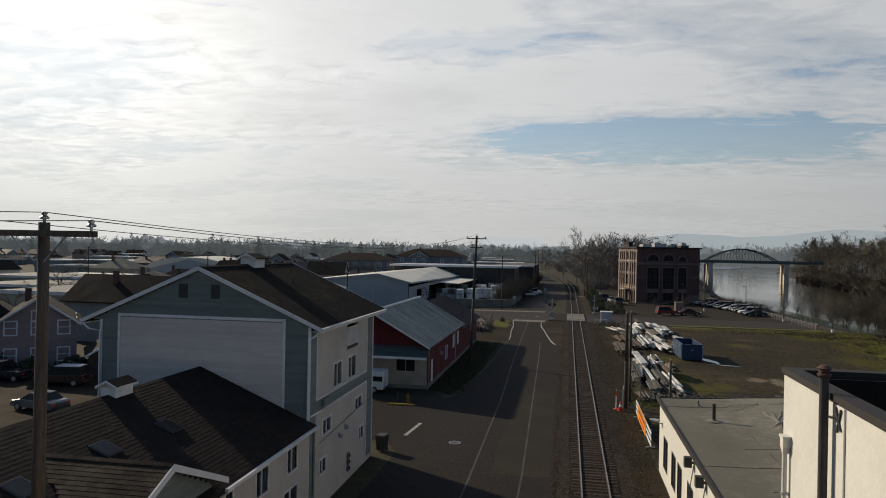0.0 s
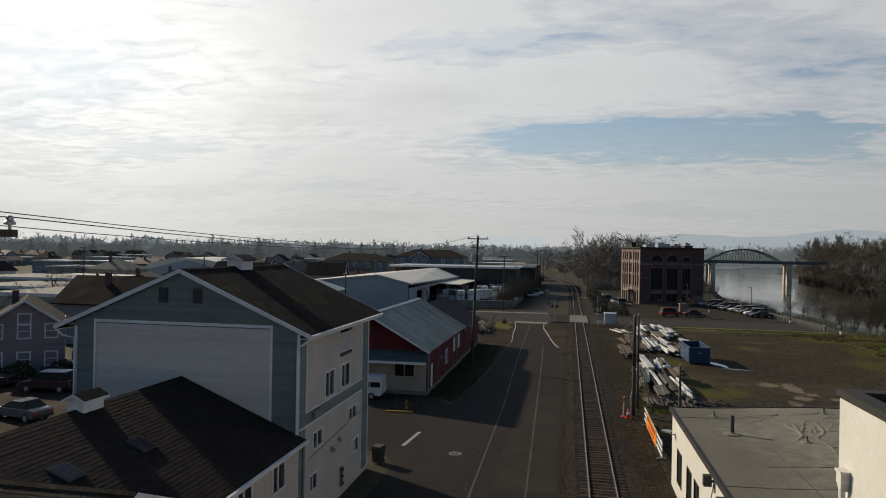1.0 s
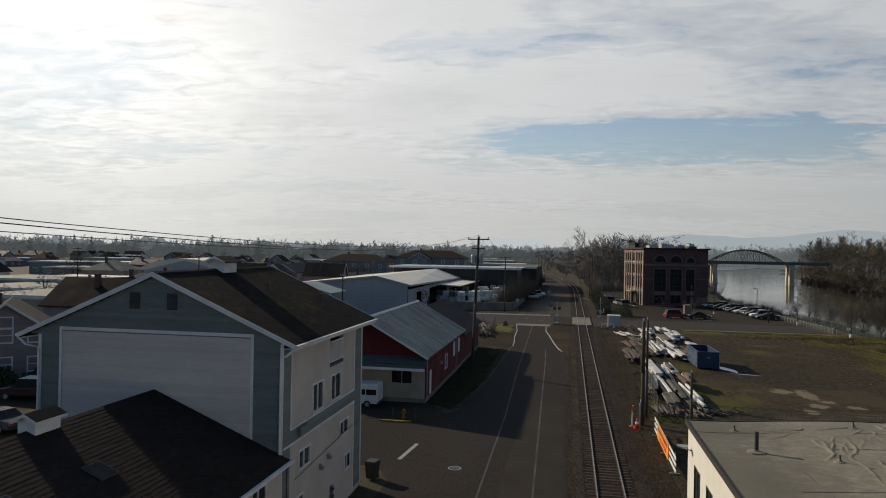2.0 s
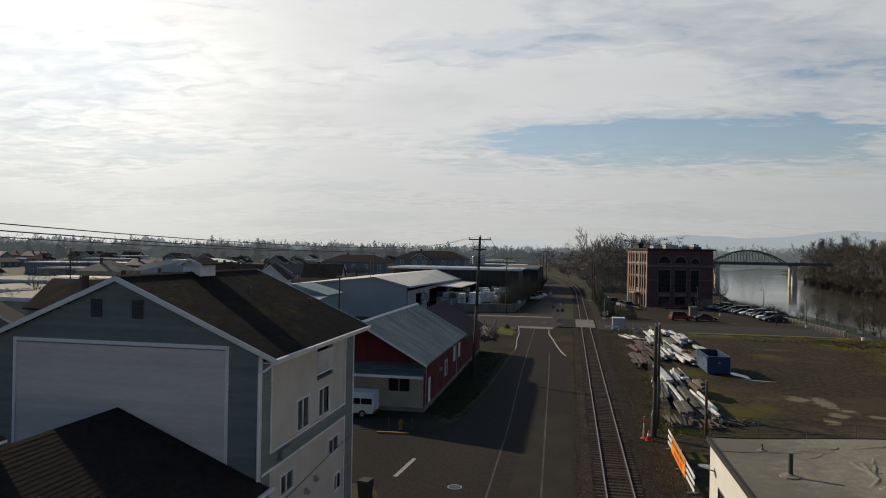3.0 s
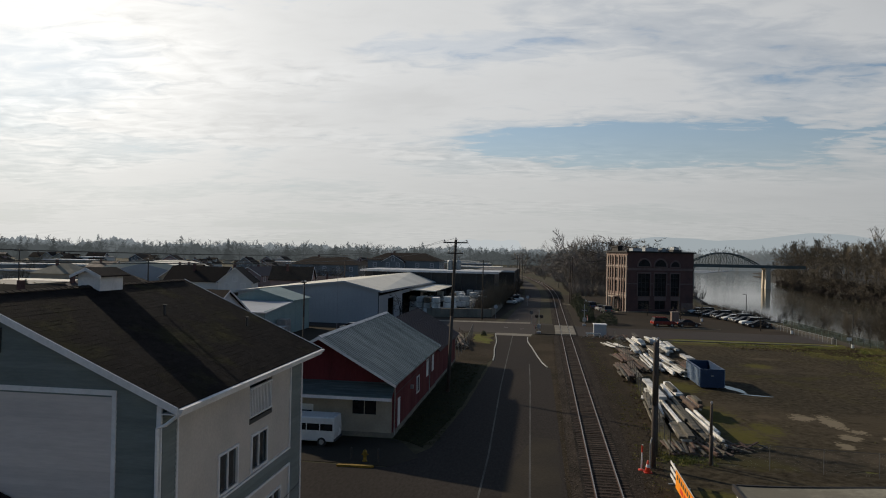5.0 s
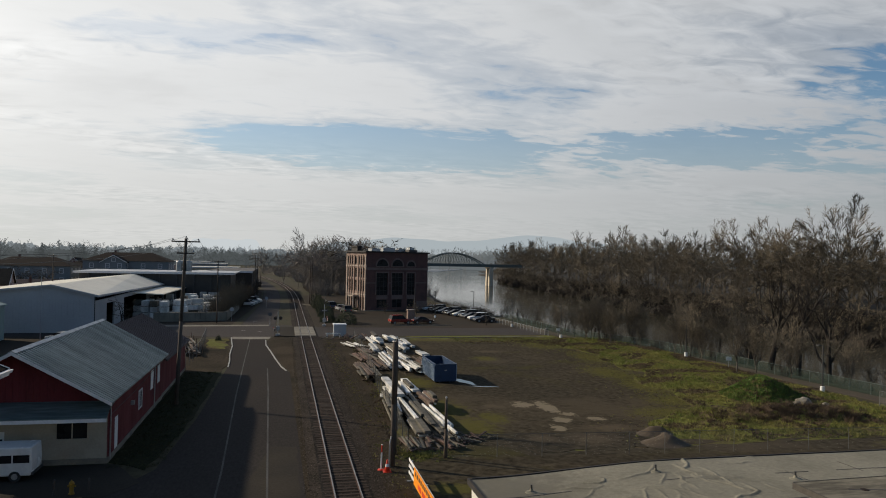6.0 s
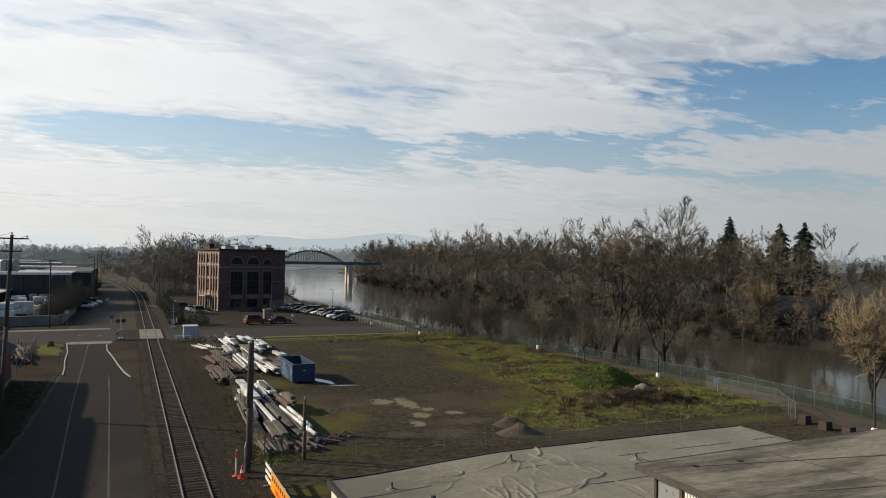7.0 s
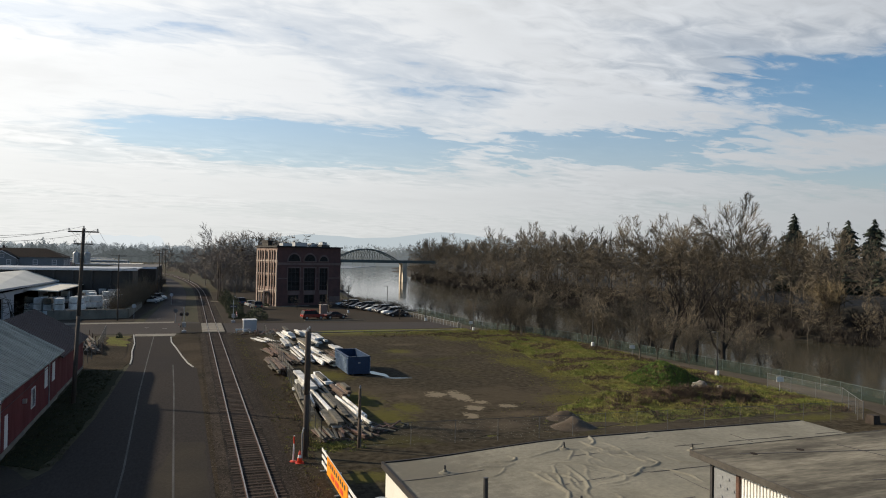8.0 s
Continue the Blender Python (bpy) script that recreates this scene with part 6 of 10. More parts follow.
# ---- utility poles and wires ----
def utility_pole(x, y, top, r0=0.16, r1=0.11, arms=((0.25, 2.4),), mat="pole", lean=(0, 0), turn=0.0, cans=0, label="weathered wooden utility pole with a crossarm", lamp=False, z0=0.0):
    p = thing("utility_pole", label, "utility pole", "utility poles", pose(x, y, z0, 0, 0, turn))
    tx, ty = lean
    top = top - z0
    part("post", Geo().tube((0, 0, -0.3), (tx * 0.5, ty * 0.5, top * 0.5), r0, (r0 + r1) / 2, 12).tube((tx * 0.5, ty * 0.5, top * 0.5), (tx, ty, top), (r0 + r1) / 2, r1, 12), M[mat], p, smooth=True)
    ends = []
    for dz, w in arms:
        z = top - dz
        a = part("crossarm", Geo().box(tx - w / 2, tx + w / 2, ty - r1 - 0.11, ty - r1, z - 0.06, z + 0.06), M[mat], p)
        for s in (-1, 1):
            part("brace", Geo().bar((tx + s * w * 0.24, ty - r1 - 0.05, z - 0.05), (tx + s * r1, ty - r1 - 0.02, z - 0.55), 0.035, 0.02), M["galv"], a)
            q = (tx + s * (w / 2 - 0.1), ty - r1 - 0.055, z + 0.06)
            part("insulator", Geo().lathe(q, [(0.025, 0), (0.025, 0.07), (0.085, 0.08), (0.09, 0.11), (0.05, 0.15), (0.06, 0.19), (0.03, 0.22)], 12), M["galv"], a)
            ends.append(p.matrix_basis @ Vector((q[0], q[1], q[2] + 0.2)))
    part("insulator", Geo().lathe((tx, ty, top), [(0.03, 0), (0.03, 0.06), (0.085, 0.07), (0.09, 0.1), (0.04, 0.14), (0.06, 0.18), (0.03, 0.21)], 12), M["galv"], p)
    ends.append(p.matrix_basis @ Vector((tx, ty, top + 0.2)))
    for i in range(cans):
        cx = tx + (-1) ** i * 0.42 - 0.1
        c = part("transformer", Geo().lathe((cx, ty - 0.1, top - 3.0), [(0.24, 0), (0.27, 0.04), (0.27, 0.85), (0.22, 0.92), (0.06, 0.96)], 14), M["galv"], p, "grey transformer can")
        part("bushing", Geo().tube((cx, ty - 0.1, top - 2.05), (cx, ty - 0.1, top - 1.8), 0.05, 0.03, 8), M["galv"], c)
    if lamp:
        g = Geo().pipe([(tx, ty, top - 3.2), (tx + 1.2, ty, top - 2.6), (tx + 2.6, ty, top - 2.45)], 0.04)
        part("lamp_arm", g, M["galv"], p)
        part("lamp_head", Geo().box(tx + 2.5, tx + 3.1, ty - 0.13, ty + 0.13, top - 2.52, top - 2.38), M["galv"], p)
    return ends


def wires(ends_a, ends_b, sag, r=0.012):
    for a, b in zip(ends_a, ends_b):
        a, b = Vector(a), Vector(b)
        n = 16
        pts = [a.lerp(b, i / n) - Vector((0, 0, 4 * sag * (i / n) * (1 - i / n))) for i in range(n + 1)]
        solid("overhead_wire", Geo().pipe(pts, r, 4), M["wire_grey"], "thin dark overhead wire sagging between poles", "wire", "overhead wires")


e0 = utility_pole(-11.95, 14.35, 13.72, 0.155, 0.105, ((0.22, 2.5),), lean=(0.05, 0))
e2 = utility_pole(-13.05, 86.0, 15.0, 0.19, 0.13, ((0.3, 2.4), (1.35, 1.5)), "pole_dark", lean=(0.5, 0), cans=2, label="dark utility pole with two crossarms and transformers")
e3 = utility_pole(-16.4, 163.0, 12.3, 0.15, 0.10, ((0.2, 2.6),), "pole_dark", lamp=True, label="dark utility pole with a street lamp arm")
e4 = utility_pole(-11.6, 222.0, 13.4, 0.15, 0.10, ((0.2, 2.2), (0.9, 2.2)), "pole_dark")
e5 = utility_pole(-12.3, 262.0, 14.0, 0.15, 0.10, ((0.2, 2.4),), "pole_dark")
e6 = utility_pole(-13.0, 318.0, 14.0, 0.15, 0.10, ((0.2, 2.4),), "pole_dark")
em = utility_pole(-12.6, -46.0, 14.4, 0.16, 0.11, ((0.22, 2.5),))
wires(em, e0, 0.9)
wires(e0, (e2[0], e2[1], e2[4]), 0.95)
wires((e2[0], e2[1], e2[4]), e3, 1.2)
wires(e3, e4, 0.8)
wires(e4, e6, 0.8)
utility_pole(3.35, 64.5, 8.15, 0.17, 0.13, (), "pole_dark", label="tall creosoted pole beside the track")
utility_pole(3.92, 67.2, 8.0, 0.12, 0.09, (), "pole_dark", lean=(0.0, 0), label="slim dark stub pole beside the track")
utility_pole(7.2, 65.8, 4.05, 0.11, 0.09, (), "pole", label="short weathered timber post by the fence")
utility_pole(3.4, 219.0, 12.0, 0.15, 0.1, (), "pole_dark", label="bare dark pole beside the track")
utility_pole(4.6, 236.0, 13.2, 0.16, 0.11, (), "pole_dark", label="bare dark pole beside the track")
utility_pole(-35.6, 108.0, 9.4, 0.12, 0.09, ((0.1, 0.7),), "pole_dark", label="dark pole with a short crossarm")
utility_pole(-70.0, 128.0, 11.5, 0.14, 0.1, ((0.2, 2.2),), "pole_dark")
utility_pole(-112.0, 150.0, 12.5, 0.14, 0.1, ((0.2, 2.2),), "pole_dark")
utility_pole(-58.0, 205.0, 12.5, 0.14, 0.1, ((0.2, 2.2),), "pole_dark")
mast = thing("radio_mast", "thin guyed metal mast behind the barn", "mast", m=pose(-31.0, 108, 0))
part("pole", Geo().tube((0, 0, 0), (0, 0, 11.8), 0.05, 0.03, 6), M["galv"], mast)
for s in (-1, 1):
    part("guy", Geo().tube((0, 0, 3.2), (s * 1.2, 0.4, 0), 0.02, 0.02, 4), M["galv"], mast)

# ---- barrier sign, cone and marker by the track ----
sg = thing("barricade", "white-railed barricade carrying an orange road sign", "barricade")
for z in (0.42, 0.82, 1.2):
    part("rail", Geo().box(3.97, 4.01, 51.3, 61.9, z - 0.09, z + 0.09), M["white_paint"], sg)
for y in (52.2, 56.6, 61.2):
    part("post", Geo().box(4.02, 4.1, y - 0.05, y + 0.05, 0, 1.3).box(3.75, 4.35, y - 0.05, y + 0.05, 0.02, 0.09), M["galv"], sg)
board = part("sign_board", Geo().box(3.92, 3.955, 54.2, 59.9, 0.28, 1.3), M["orange"], sg, "orange sign board with unreadable writing")
for i in range(9):
    part("letter_bar", Geo().box(3.905, 3.918, 54.7 + i * 0.55, 55.0 + i * 0.55, 0.92, 1.16), M["dark_metal"], board)
for i in range(3):
    part("letter_bar", Geo().box(3.905, 3.918, 55.2 + i * 1.2, 56.1 + i * 1.2, 0.45, 0.72), M["red_plastic"], board)
cone = thing("traffic_cone", "red-orange traffic cone standing by the pole", "traffic cone", m=pose(2.85, 63.4, 0.012))
part("cone", Geo().lathe((0, 0, 0.03), [(0.2, 0), (0.13, 0.3), (0.05, 0.72), (0.035, 0.74)], 16), M["red_plastic"], cone, smooth=True)
part("base", Geo().box(-0.26, 0.26, -0.26, 0.26, 0, 0.04), M["red_plastic"], cone)
part("band", Geo().lathe((0, 0, 0.03), [(0.137, 0.31), (0.098, 0.49), (0.09, 0.49), (0.12, 0.31)], 16), M["white_paint"], cone)
mk = thing("marker_post", "slim red and white marker post", "marker post", m=pose(2.5, 63.8, 0.012))
part("tube", Geo().tube((0, 0, 0), (0.05, 0, 1.65), 0.05, 0.05, 10), M["white_paint"], mk)
part("band", Geo().tube((0.035, 0, 1.15), (0.05, 0, 1.6), 0.056, 0.056, 10), M["red_plastic"], mk)
part("foot", Geo().lathe((0, 0, 0), [(0.22, 0), (0.2, 0.06), (0.08, 0.09)], 12), M["red_plastic"], mk)
mk = thing("cable_riser", "white conduit riser strapped to the pole", "conduit", m=pose(3.12, 64.3, 0))
part("pipe", Geo().pipe([(0, 0, 0), (0, 0, 1.6), (0.1, 0.05, 2.0)], 0.05, 8), M["galv"], mk)

# ---- hydrant on its kerbed island ----
solid("kerb_island", Geo().prism([(-16.7, 60.5, 0.02), (-14.5, 60.6, 0.02), (-14.3, 60.75, 0.02), (-14.5, 60.9, 0.02), (-16.6, 60.75, 0.02)], (0, 0, 0.12)), M["yellow"], "yellow-painted concrete kerb", "kerb", kind="structure")
hy = thing("fire_hydrant", "yellow fire hydrant on the verge", "fire hydrant", m=pose(-15.2, 61.9, 0.03))
part("body", Geo().lathe((0, 0, 0), [(0.17, 0), (0.17, 0.05), (0.12, 0.08), (0.12, 0.52), (0.15, 0.54), (0.15, 0.6), (0.11, 0.7), (0.03, 0.76), (0.03, 0.8)], 14), M["yellow"], hy, smooth=True)
for a in ((1, 0), (-1, 0), (0, -1)):
    part("nozzle", Geo().tube((a[0] * 0.1, a[1] * 0.1, 0.45), (a[0] * 0.22, a[1] * 0.22, 0.45), 0.06, 0.055, 10), M["yellow"], hy)
for dx in (-0.9, 0.9):
    b = solid("bollard", Geo().lathe((-15.2 + dx, 61.9, 0.0), [(0.06, 0), (0.06, 0.85), (0.03, 0.9)], 10), M["dark_metal"], "dark steel bollard beside the hydrant", "bollard", "bollards")

# ---- stacked timber and wrapped beams in the yard ----
def timber_pile(x, y, turn, width, length, n, mats, wide, high, seed, label, skew=0.05):
    """Beams dropped one on another: each comes to rest on what already lies below it."""
    rnd = random.Random(seed)
    s = thing("timber_pile", label, "timber pile", "timber piles", pose(x, y, 0.03, 0, 0, turn))
    for k in (-0.33, 0.33):
        part("bearer", Geo().box(-width / 2, width / 2, k * length - 0.07, k * length + 0.07, 0, 0.12), M["beam_brown"], s)
    bins = [0.12] * (int(width / 0.1) + 1)
    for i in range(n):
        w, h = rnd.uniform(*wide), rnd.uniform(*high)
        L = length * rnd.choice((1.0, 1.0, 0.9, 0.75, 0.5)) * rnd.uniform(0.9, 1.08)
        opts = [rnd.uniform(0, max(0.01, width - w)) for q in range(5)]
        rest = [max(bins[int(o / 0.1):int((o + w) / 0.1) + 1]) for o in opts]
        q = rest.index(min(rest))
        o, z = opts[q], rest[q]
        for j in range(int(o / 0.1), min(len(bins), int((o + w) / 0.1) + 1)):
            bins[j] = z + h
        a = rnd.gauss(0, skew)
        d = Vector((math.sin(a), math.cos(a), rnd.gauss(0, 0.006)))
        sd = Vector((d.y, -d.x, 0))
        c = Vector((o + w / 2 - width / 2, rnd.uniform(-0.5, 0.5) * (length * 1.1 - L), z))
        ch, hw = min(0.03, h * 0.2), w / 2
        prof = [(-hw, ch), (-hw + ch, 0), (hw - ch, 0), (hw, ch), (hw, h - ch), (hw - ch, h), (-hw + ch, h), (-hw, h - ch)]
        part("beam", Geo().prism([c - d * L / 2 + sd * px + Vector((0, 0, pz)) for px, pz in prof], d * L), M[rnd.choice(mats)], s)
    return s


W, GB, BR, RU = "beam_white", "beam_grey", "beam_brown", "rust"
WL, GL, BL = "pile of white wrapped beams on bearers", "pile of weathered grey timber beams", "heap of old brown timbers"
BIG, MED, SML = ((0.4, 0.85), (0.14, 0.3)), ((0.16, 0.42), (0.1, 0.26)), ((0.12, 0.26), (0.06, 0.16))
PILES = [
    (5.75, 80.5, 1, 1.1, 11.0, 12, (GB, GB, GB, W), MED, GL), (6.8, 86.0, 4, 1.7, 8.0, 12, (W, W, GB), BIG, WL), (7.4, 78.4, 6, 2.0, 11.5, 20, (W, GB, GB, GB), MED, GL),
    (8.7, 88.6, 5, 1.6, 7.0, 10, (W, W, GB), BIG, WL), (9.3, 82.0, 8, 1.0, 5.0, 10, (GB, BR, W), MED, GL), (8.5, 74.6, 8, 1.7, 9.5, 14, (GB, GB, W), MED, GL),
    (5.9, 69.0, 10, 2.0, 3.2, 18, (BR, BR, GB, RU), SML, BL), (6.7, 72.8, 3, 1.2, 5.5, 7, (W, GB, W), BIG, WL), (7.6, 68.8, 20, 1.6, 2.8, 12, (BR, GB, RU), SML, BL),
    (5.9, 98.4, 6, 2.1, 6.0, 20, (BR, GB, GB), MED, BL), (5.6, 105.0, 8, 1.5, 5.5, 16, (BR, GB), SML, BL), (7.6, 105.5, 8, 1.8, 7.0, 20, (BR, GB, BR), SML, BL), (6.9, 113.0, 14, 2.5, 7.0, 26, (BR, GB, RU), SML, BL),
    (9.6, 108.0, 4, 1.6, 10.0, 16, (W, W, GB), MED, WL), (11.3, 103.4, 8, 1.9, 7.0, 16, (W, GB, W), MED, WL), (11.4, 112.5, 6, 2.0, 7.5, 16, (GB, W), MED, GL), (14.0, 107.5, 8, 1.6, 7.0, 18, (RU, BR), SML, BL),
    (15.3, 115.0, 8, 1.6, 5.5, 5, (W,), BIG, WL), (9.6, 121.0, 4, 1.9, 8.0, 12, (W, GB), MED, WL), (12.4, 120.5, 6, 1.9, 8.0, 12, (W, GB, W), BIG, WL), (14.2, 125.5, 10, 2.0, 8.0, 10, (W, W), BIG, WL),
    (10.6, 130.5, 8, 2.2, 7.0, 12, (W, W, GB), BIG, WL), (13.3, 133.2, 8, 1.8, 4.5, 8, (W,), BIG, WL), (6.6, 126.5, 25, 2.2, 5.0, 12, (GB, W, BR), SML, GL), (7.6, 119.3, 10, 1.6, 6.0, 14, (GB, BR), SML, GL),
]
for i, (x, y, a, w, L, n, mats, (wr, hr), lb) in enumerate(PILES):
    timber_pile(x, y, (a - 5) * 0.7 + 0.5, w * 1.05, L, round(n * (0.62 if wr[0] > 0.3 else 0.85)), mats, wr, hr, 40 + i, lb, 0.1 if L < 4 else 0.035)
rnd = random.Random(78)
for i in range(30):
    x, y, a, w, *_ = rnd.choice(PILES)
    a = radians(0.7 * (5 - a)) + rnd.gauss(0, 0.35)
    L, bw = rnd.uniform(1.6, 4.0), rnd.uniform(0.12, 0.3)
    cx, cy, z = x + rnd.choice((-1, 1)) * (w / 2 + 0.25), y + rnd.gauss(0, 1.5), 0.3
    d = Vector((math.sin(a), math.cos(a), rnd.gauss(0, 0.05))) * L / 2
    zl = 0.09 + abs(d.z)
    solid("loose_board", Geo().bar(Vector((cx, cy, zl)) - d, Vector((cx, cy, zl)) + d, bw, 0.07), M[rnd.choice((W, GB, GB, BR))], "loose board lying askew beside the timber piles", "board", "loose boards")
rnd = random.Random(77)
jk = thing("scrap_heap", "low heap of broken rusty scrap and boards", "scrap", m=pose(9.6, 70.2, 0.03))
for i in range(26):
    a = rnd.uniform(0, math.pi)
    x, y, L = rnd.gauss(0, 0.9), rnd.gauss(0, 0.5), rnd.uniform(0.5, 1.6)
    z = rnd.uniform(0.05, 0.45)
    part("board", Geo().bar((x - math.cos(a) * L / 2, y - math.sin(a) * L / 2, z * 0.5), (x + math.cos(a) * L / 2, y + math.sin(a) * L / 2, z), 0.16, 0.06), M[rnd.choice(("rust", "rust", "beam_brown", "beam_grey"))], jk)
jk = thing("scrap_heap", "low tangle of dark scrap beside the beams", "scrap", m=pose(8.0, 135.0, 0.03))
for i in range(30):
    a = rnd.uniform(0, math.pi)
    x, y, L = rnd.gauss(0, 1.8), rnd.gauss(0, 1.0), rnd.uniform(0.5, 2.0)
    z = rnd.uniform(0.05, 0.9)
    part("board", Geo().bar((x - math.cos(a) * L / 2, y - math.sin(a) * L / 2, z * 0.4), (x + math.cos(a) * L / 2, y + math.sin(a) * L / 2, z), 0.16, 0.08), M[rnd.choice(("rust", "dark_metal", "beam_grey", "beam_brown"))], jk)


# ---- blue dumpster with a spilt puddle ----
def dumpster():
    d = thing("dumpster", "open blue steel roll-off dumpster with ribbed sides", "dumpster", m=pose(13.65, 97.5, 0.03, 0, 0, 1))
    w, L, h = 2.35, 6.6, 1.95
    part("floor", Geo().box(-w / 2, w / 2, -L / 2, L / 2, 0.15, 0.22), M["rust"], d)
    for s in (-1, 1):
        sd = part("side", Geo().box(s * w / 2 - 0.03, s * w / 2 + 0.03, -L / 2, L / 2, 0.15, h), M["blue"], d)
        for i in range(12):
            y = -L / 2 + 0.2 + i * (L - 0.4) / 11
            part("rib", Geo().box(min(s * (w / 2 + 0.03), s * (w / 2 + 0.13)), max(s * (w / 2 + 0.03), s * (w / 2 + 0.13)), y - 0.05, y + 0.05, 0.2, h - 0.05), M["blue_sunlit"], sd)
        part("top_rail", Geo().box(s * w / 2 - 0.09, s * w / 2 + 0.11, -L / 2, L / 2, h, h + 0.1), M["blue"], sd)
        part("skid", Geo().box(s * 0.6 - 0.06, s * 0.6 + 0.06, -L / 2, L / 2, 0.0, 0.15), M["dark_metal"], d)
    for s in (-1, 1):
        e = part("end_panel", Geo().box(-w / 2 + 0.03, w / 2 - 0.03, s * L / 2 - 0.04, s * L / 2 + 0.04, 0.15, h), M["blue"], d)
        part("end_rail", Geo().box(-w / 2, w / 2, s * L / 2 - 0.08, s * L / 2 + 0.08, h, h + 0.1), M["blue"], e)
        part("bottom_rail", Geo().box(-w / 2, w / 2, s * L / 2 - 0.06, s * L / 2 + 0.06, 0.15, 0.3), M["blue"], e)
    part("number_bar", Geo().box(-0.12, 0.14, -L / 2 - 0.055, -L / 2 - 0.045, 1.3, 1.42), M["galv"], d)
    for s in (-1, 1):
        part("wheel", Geo().tube((s * 0.9, -L / 2 + 0.35, 0.13), (s * 1.1, -L / 2 + 0.35, 0.13), 0.13, 0.13, 12), M["dark_metal"], d)
    part("load", Geo().hexa([(-1.1, -1.0, 0.25), (1.1, -1.0, 0.25), (1.1, 3.2, 0.25), (-1.1, 3.2, 0.25), (-0.9, 0.2, 0.5), (0.9, 0.4, 0.6), (1.0, 3.1, 0.9), (-1.0, 3.1, 0.8)]), M["beam_white"], d, "pale rubbish inside")


dumpster()


def blob(name, cx, cy, rx, ry, z, mat, label, category, seed, turn=0.0, n=40, rough=0.35, kind="structure", h=0.012):
    pts = []
    for i in range(n):
        a = 2 * math.pi * i / n
        k = 1 + rough * noise.noise((math.cos(a) * 1.6 + seed * 7.3, math.sin(a) * 1.6, seed)) + rough * 0.6 * noise.noise((math.cos(a) * 5, math.sin(a) * 5 + seed, 2.0))
        x, y = rx * k * math.cos(a), ry * k * math.sin(a)
        c, s = math.cos(turn), math.sin(turn)
        pts.append((cx + x * c - y * s, cy + x * s + y * c, z - h))
    return solid(name, Geo().prism(pts, (0, 0, h)), mat, label, category, kind=kind)


M["puddle"] = material("shallow_puddle_water", (0.05, 0.048, 0.043), (0.07, 0.065, 0.058), rough=0.04, spec=0.6, scale=0.5, fine=2, grain=0.1, bump=0.02, world=True, rvar=0.02)
M["pale_mud"] = material("pale_dried_mud", (0.085, 0.062, 0.039), (0.055, 0.041, 0.027), scale=0.5, fine=4, grain=0.2, bump=0.3, bump_scale=12, world=True, rough=0.9)
blob("puddle", 15.9, 95.0, 0.5, 2.2, 0.036, M["puddle"], "shallow bright puddle beside the dumpster", "puddle", 1, 0.35, rough=0.6)
blob("puddle", 17.3, 91.6, 1.6, 0.22, 0.036, M["puddle"], "shallow bright puddle beside the dumpster", "puddle", 2, -0.25, rough=0.6)

M["post_grey"] = material("dull_grey_post", (0.13, 0.13, 0.125), (0.09, 0.09, 0.085), metal=0.4, rough=0.6, scale=2, fine=10, grain=0.15, bump=0)


# ---- fences ----
def fence(line, h, spacing, m_post, m_fabric, label, rails=True, group="fences", r=0.03, brace=False):
    f = thing("chain_link_fence", label, "fence", group)
    for (x0, y0), (x1, y1) in zip(line, line[1:]):
        L = math.hypot(x1 - x0, y1 - y0)
        n = max(1, round(L / spacing))
        za, zb = max(land(x0, y0), -0.5), max(land(x1, y1), -0.5)
        for i in range(n):
            t = i / n
            x, y = x0 + (x1 - x0) * t, y0 + (y1 - y0) * t
            part("post", Geo().tube((x, y, za + (zb - za) * t - 0.2), (x, y, za + (zb - za) * t + h + 0.05), r, r, 6), m_post, f)
        if rails:
            part("top_rail", Geo().tube((x0, y0, za + h), (x1, y1, zb + h), r * 0.7, r * 0.7, 6), m_post, f)
        g = Geo().add([(x0, y0, za + 0.05), (x1, y1, zb + 0.05), (x1, y1, zb + h), (x0, y0, za + h)], [(0, 1, 2, 3)])
        part("wire_fabric", g, m_fabric, f)
    x, y = line[-1]
    part("post", Geo().tube((x, y, land(x, y) - 0.2), (x, y, max(land(x, y), -0.5) + h + 0.05), r * 1.2, r * 1.2, 6), m_post, f)
    return f


fence([(7.3, 65.7), (10.8, 65.5), (20.4, 64.8), (31.2, 64.2), (41, 63.4), (49.6, 63.0)], 1.6, 2.9, M["post_grey"], M["mesh_wire"], "grey chain-link fence along the yard front", r=0.022)
fence([(7.2, 65.9), (4.9, 67.5), (5.6, 86), (6.9, 110), (7.6, 135)], 1.7, 3.2, M["dark_metal"], M["mesh_wire"], "dark chain-link fence along the railway side", rails=False)
fence([(45.4, 172), (46.8, 138), (54.3, 120), (56.5, 93), (58.3, 77), (57.4, 62), (55.5, 50)], 1.3, 2.6, M["bridge_steel"], M["mesh_green"], "green chain-link fence along the river path")
fence([(52.6, 76), (54.2, 68.5), (50.2, 63.0)], 1.5, 2.2, M["post_dull"], M["mesh_wire"], "grey pipe-railed fence turning to the path")
fence([(40.5, 172), (43.0, 139)], 1.0, 1.6, M["galv"], M["mesh_wire"], "pale railing along the river parking")

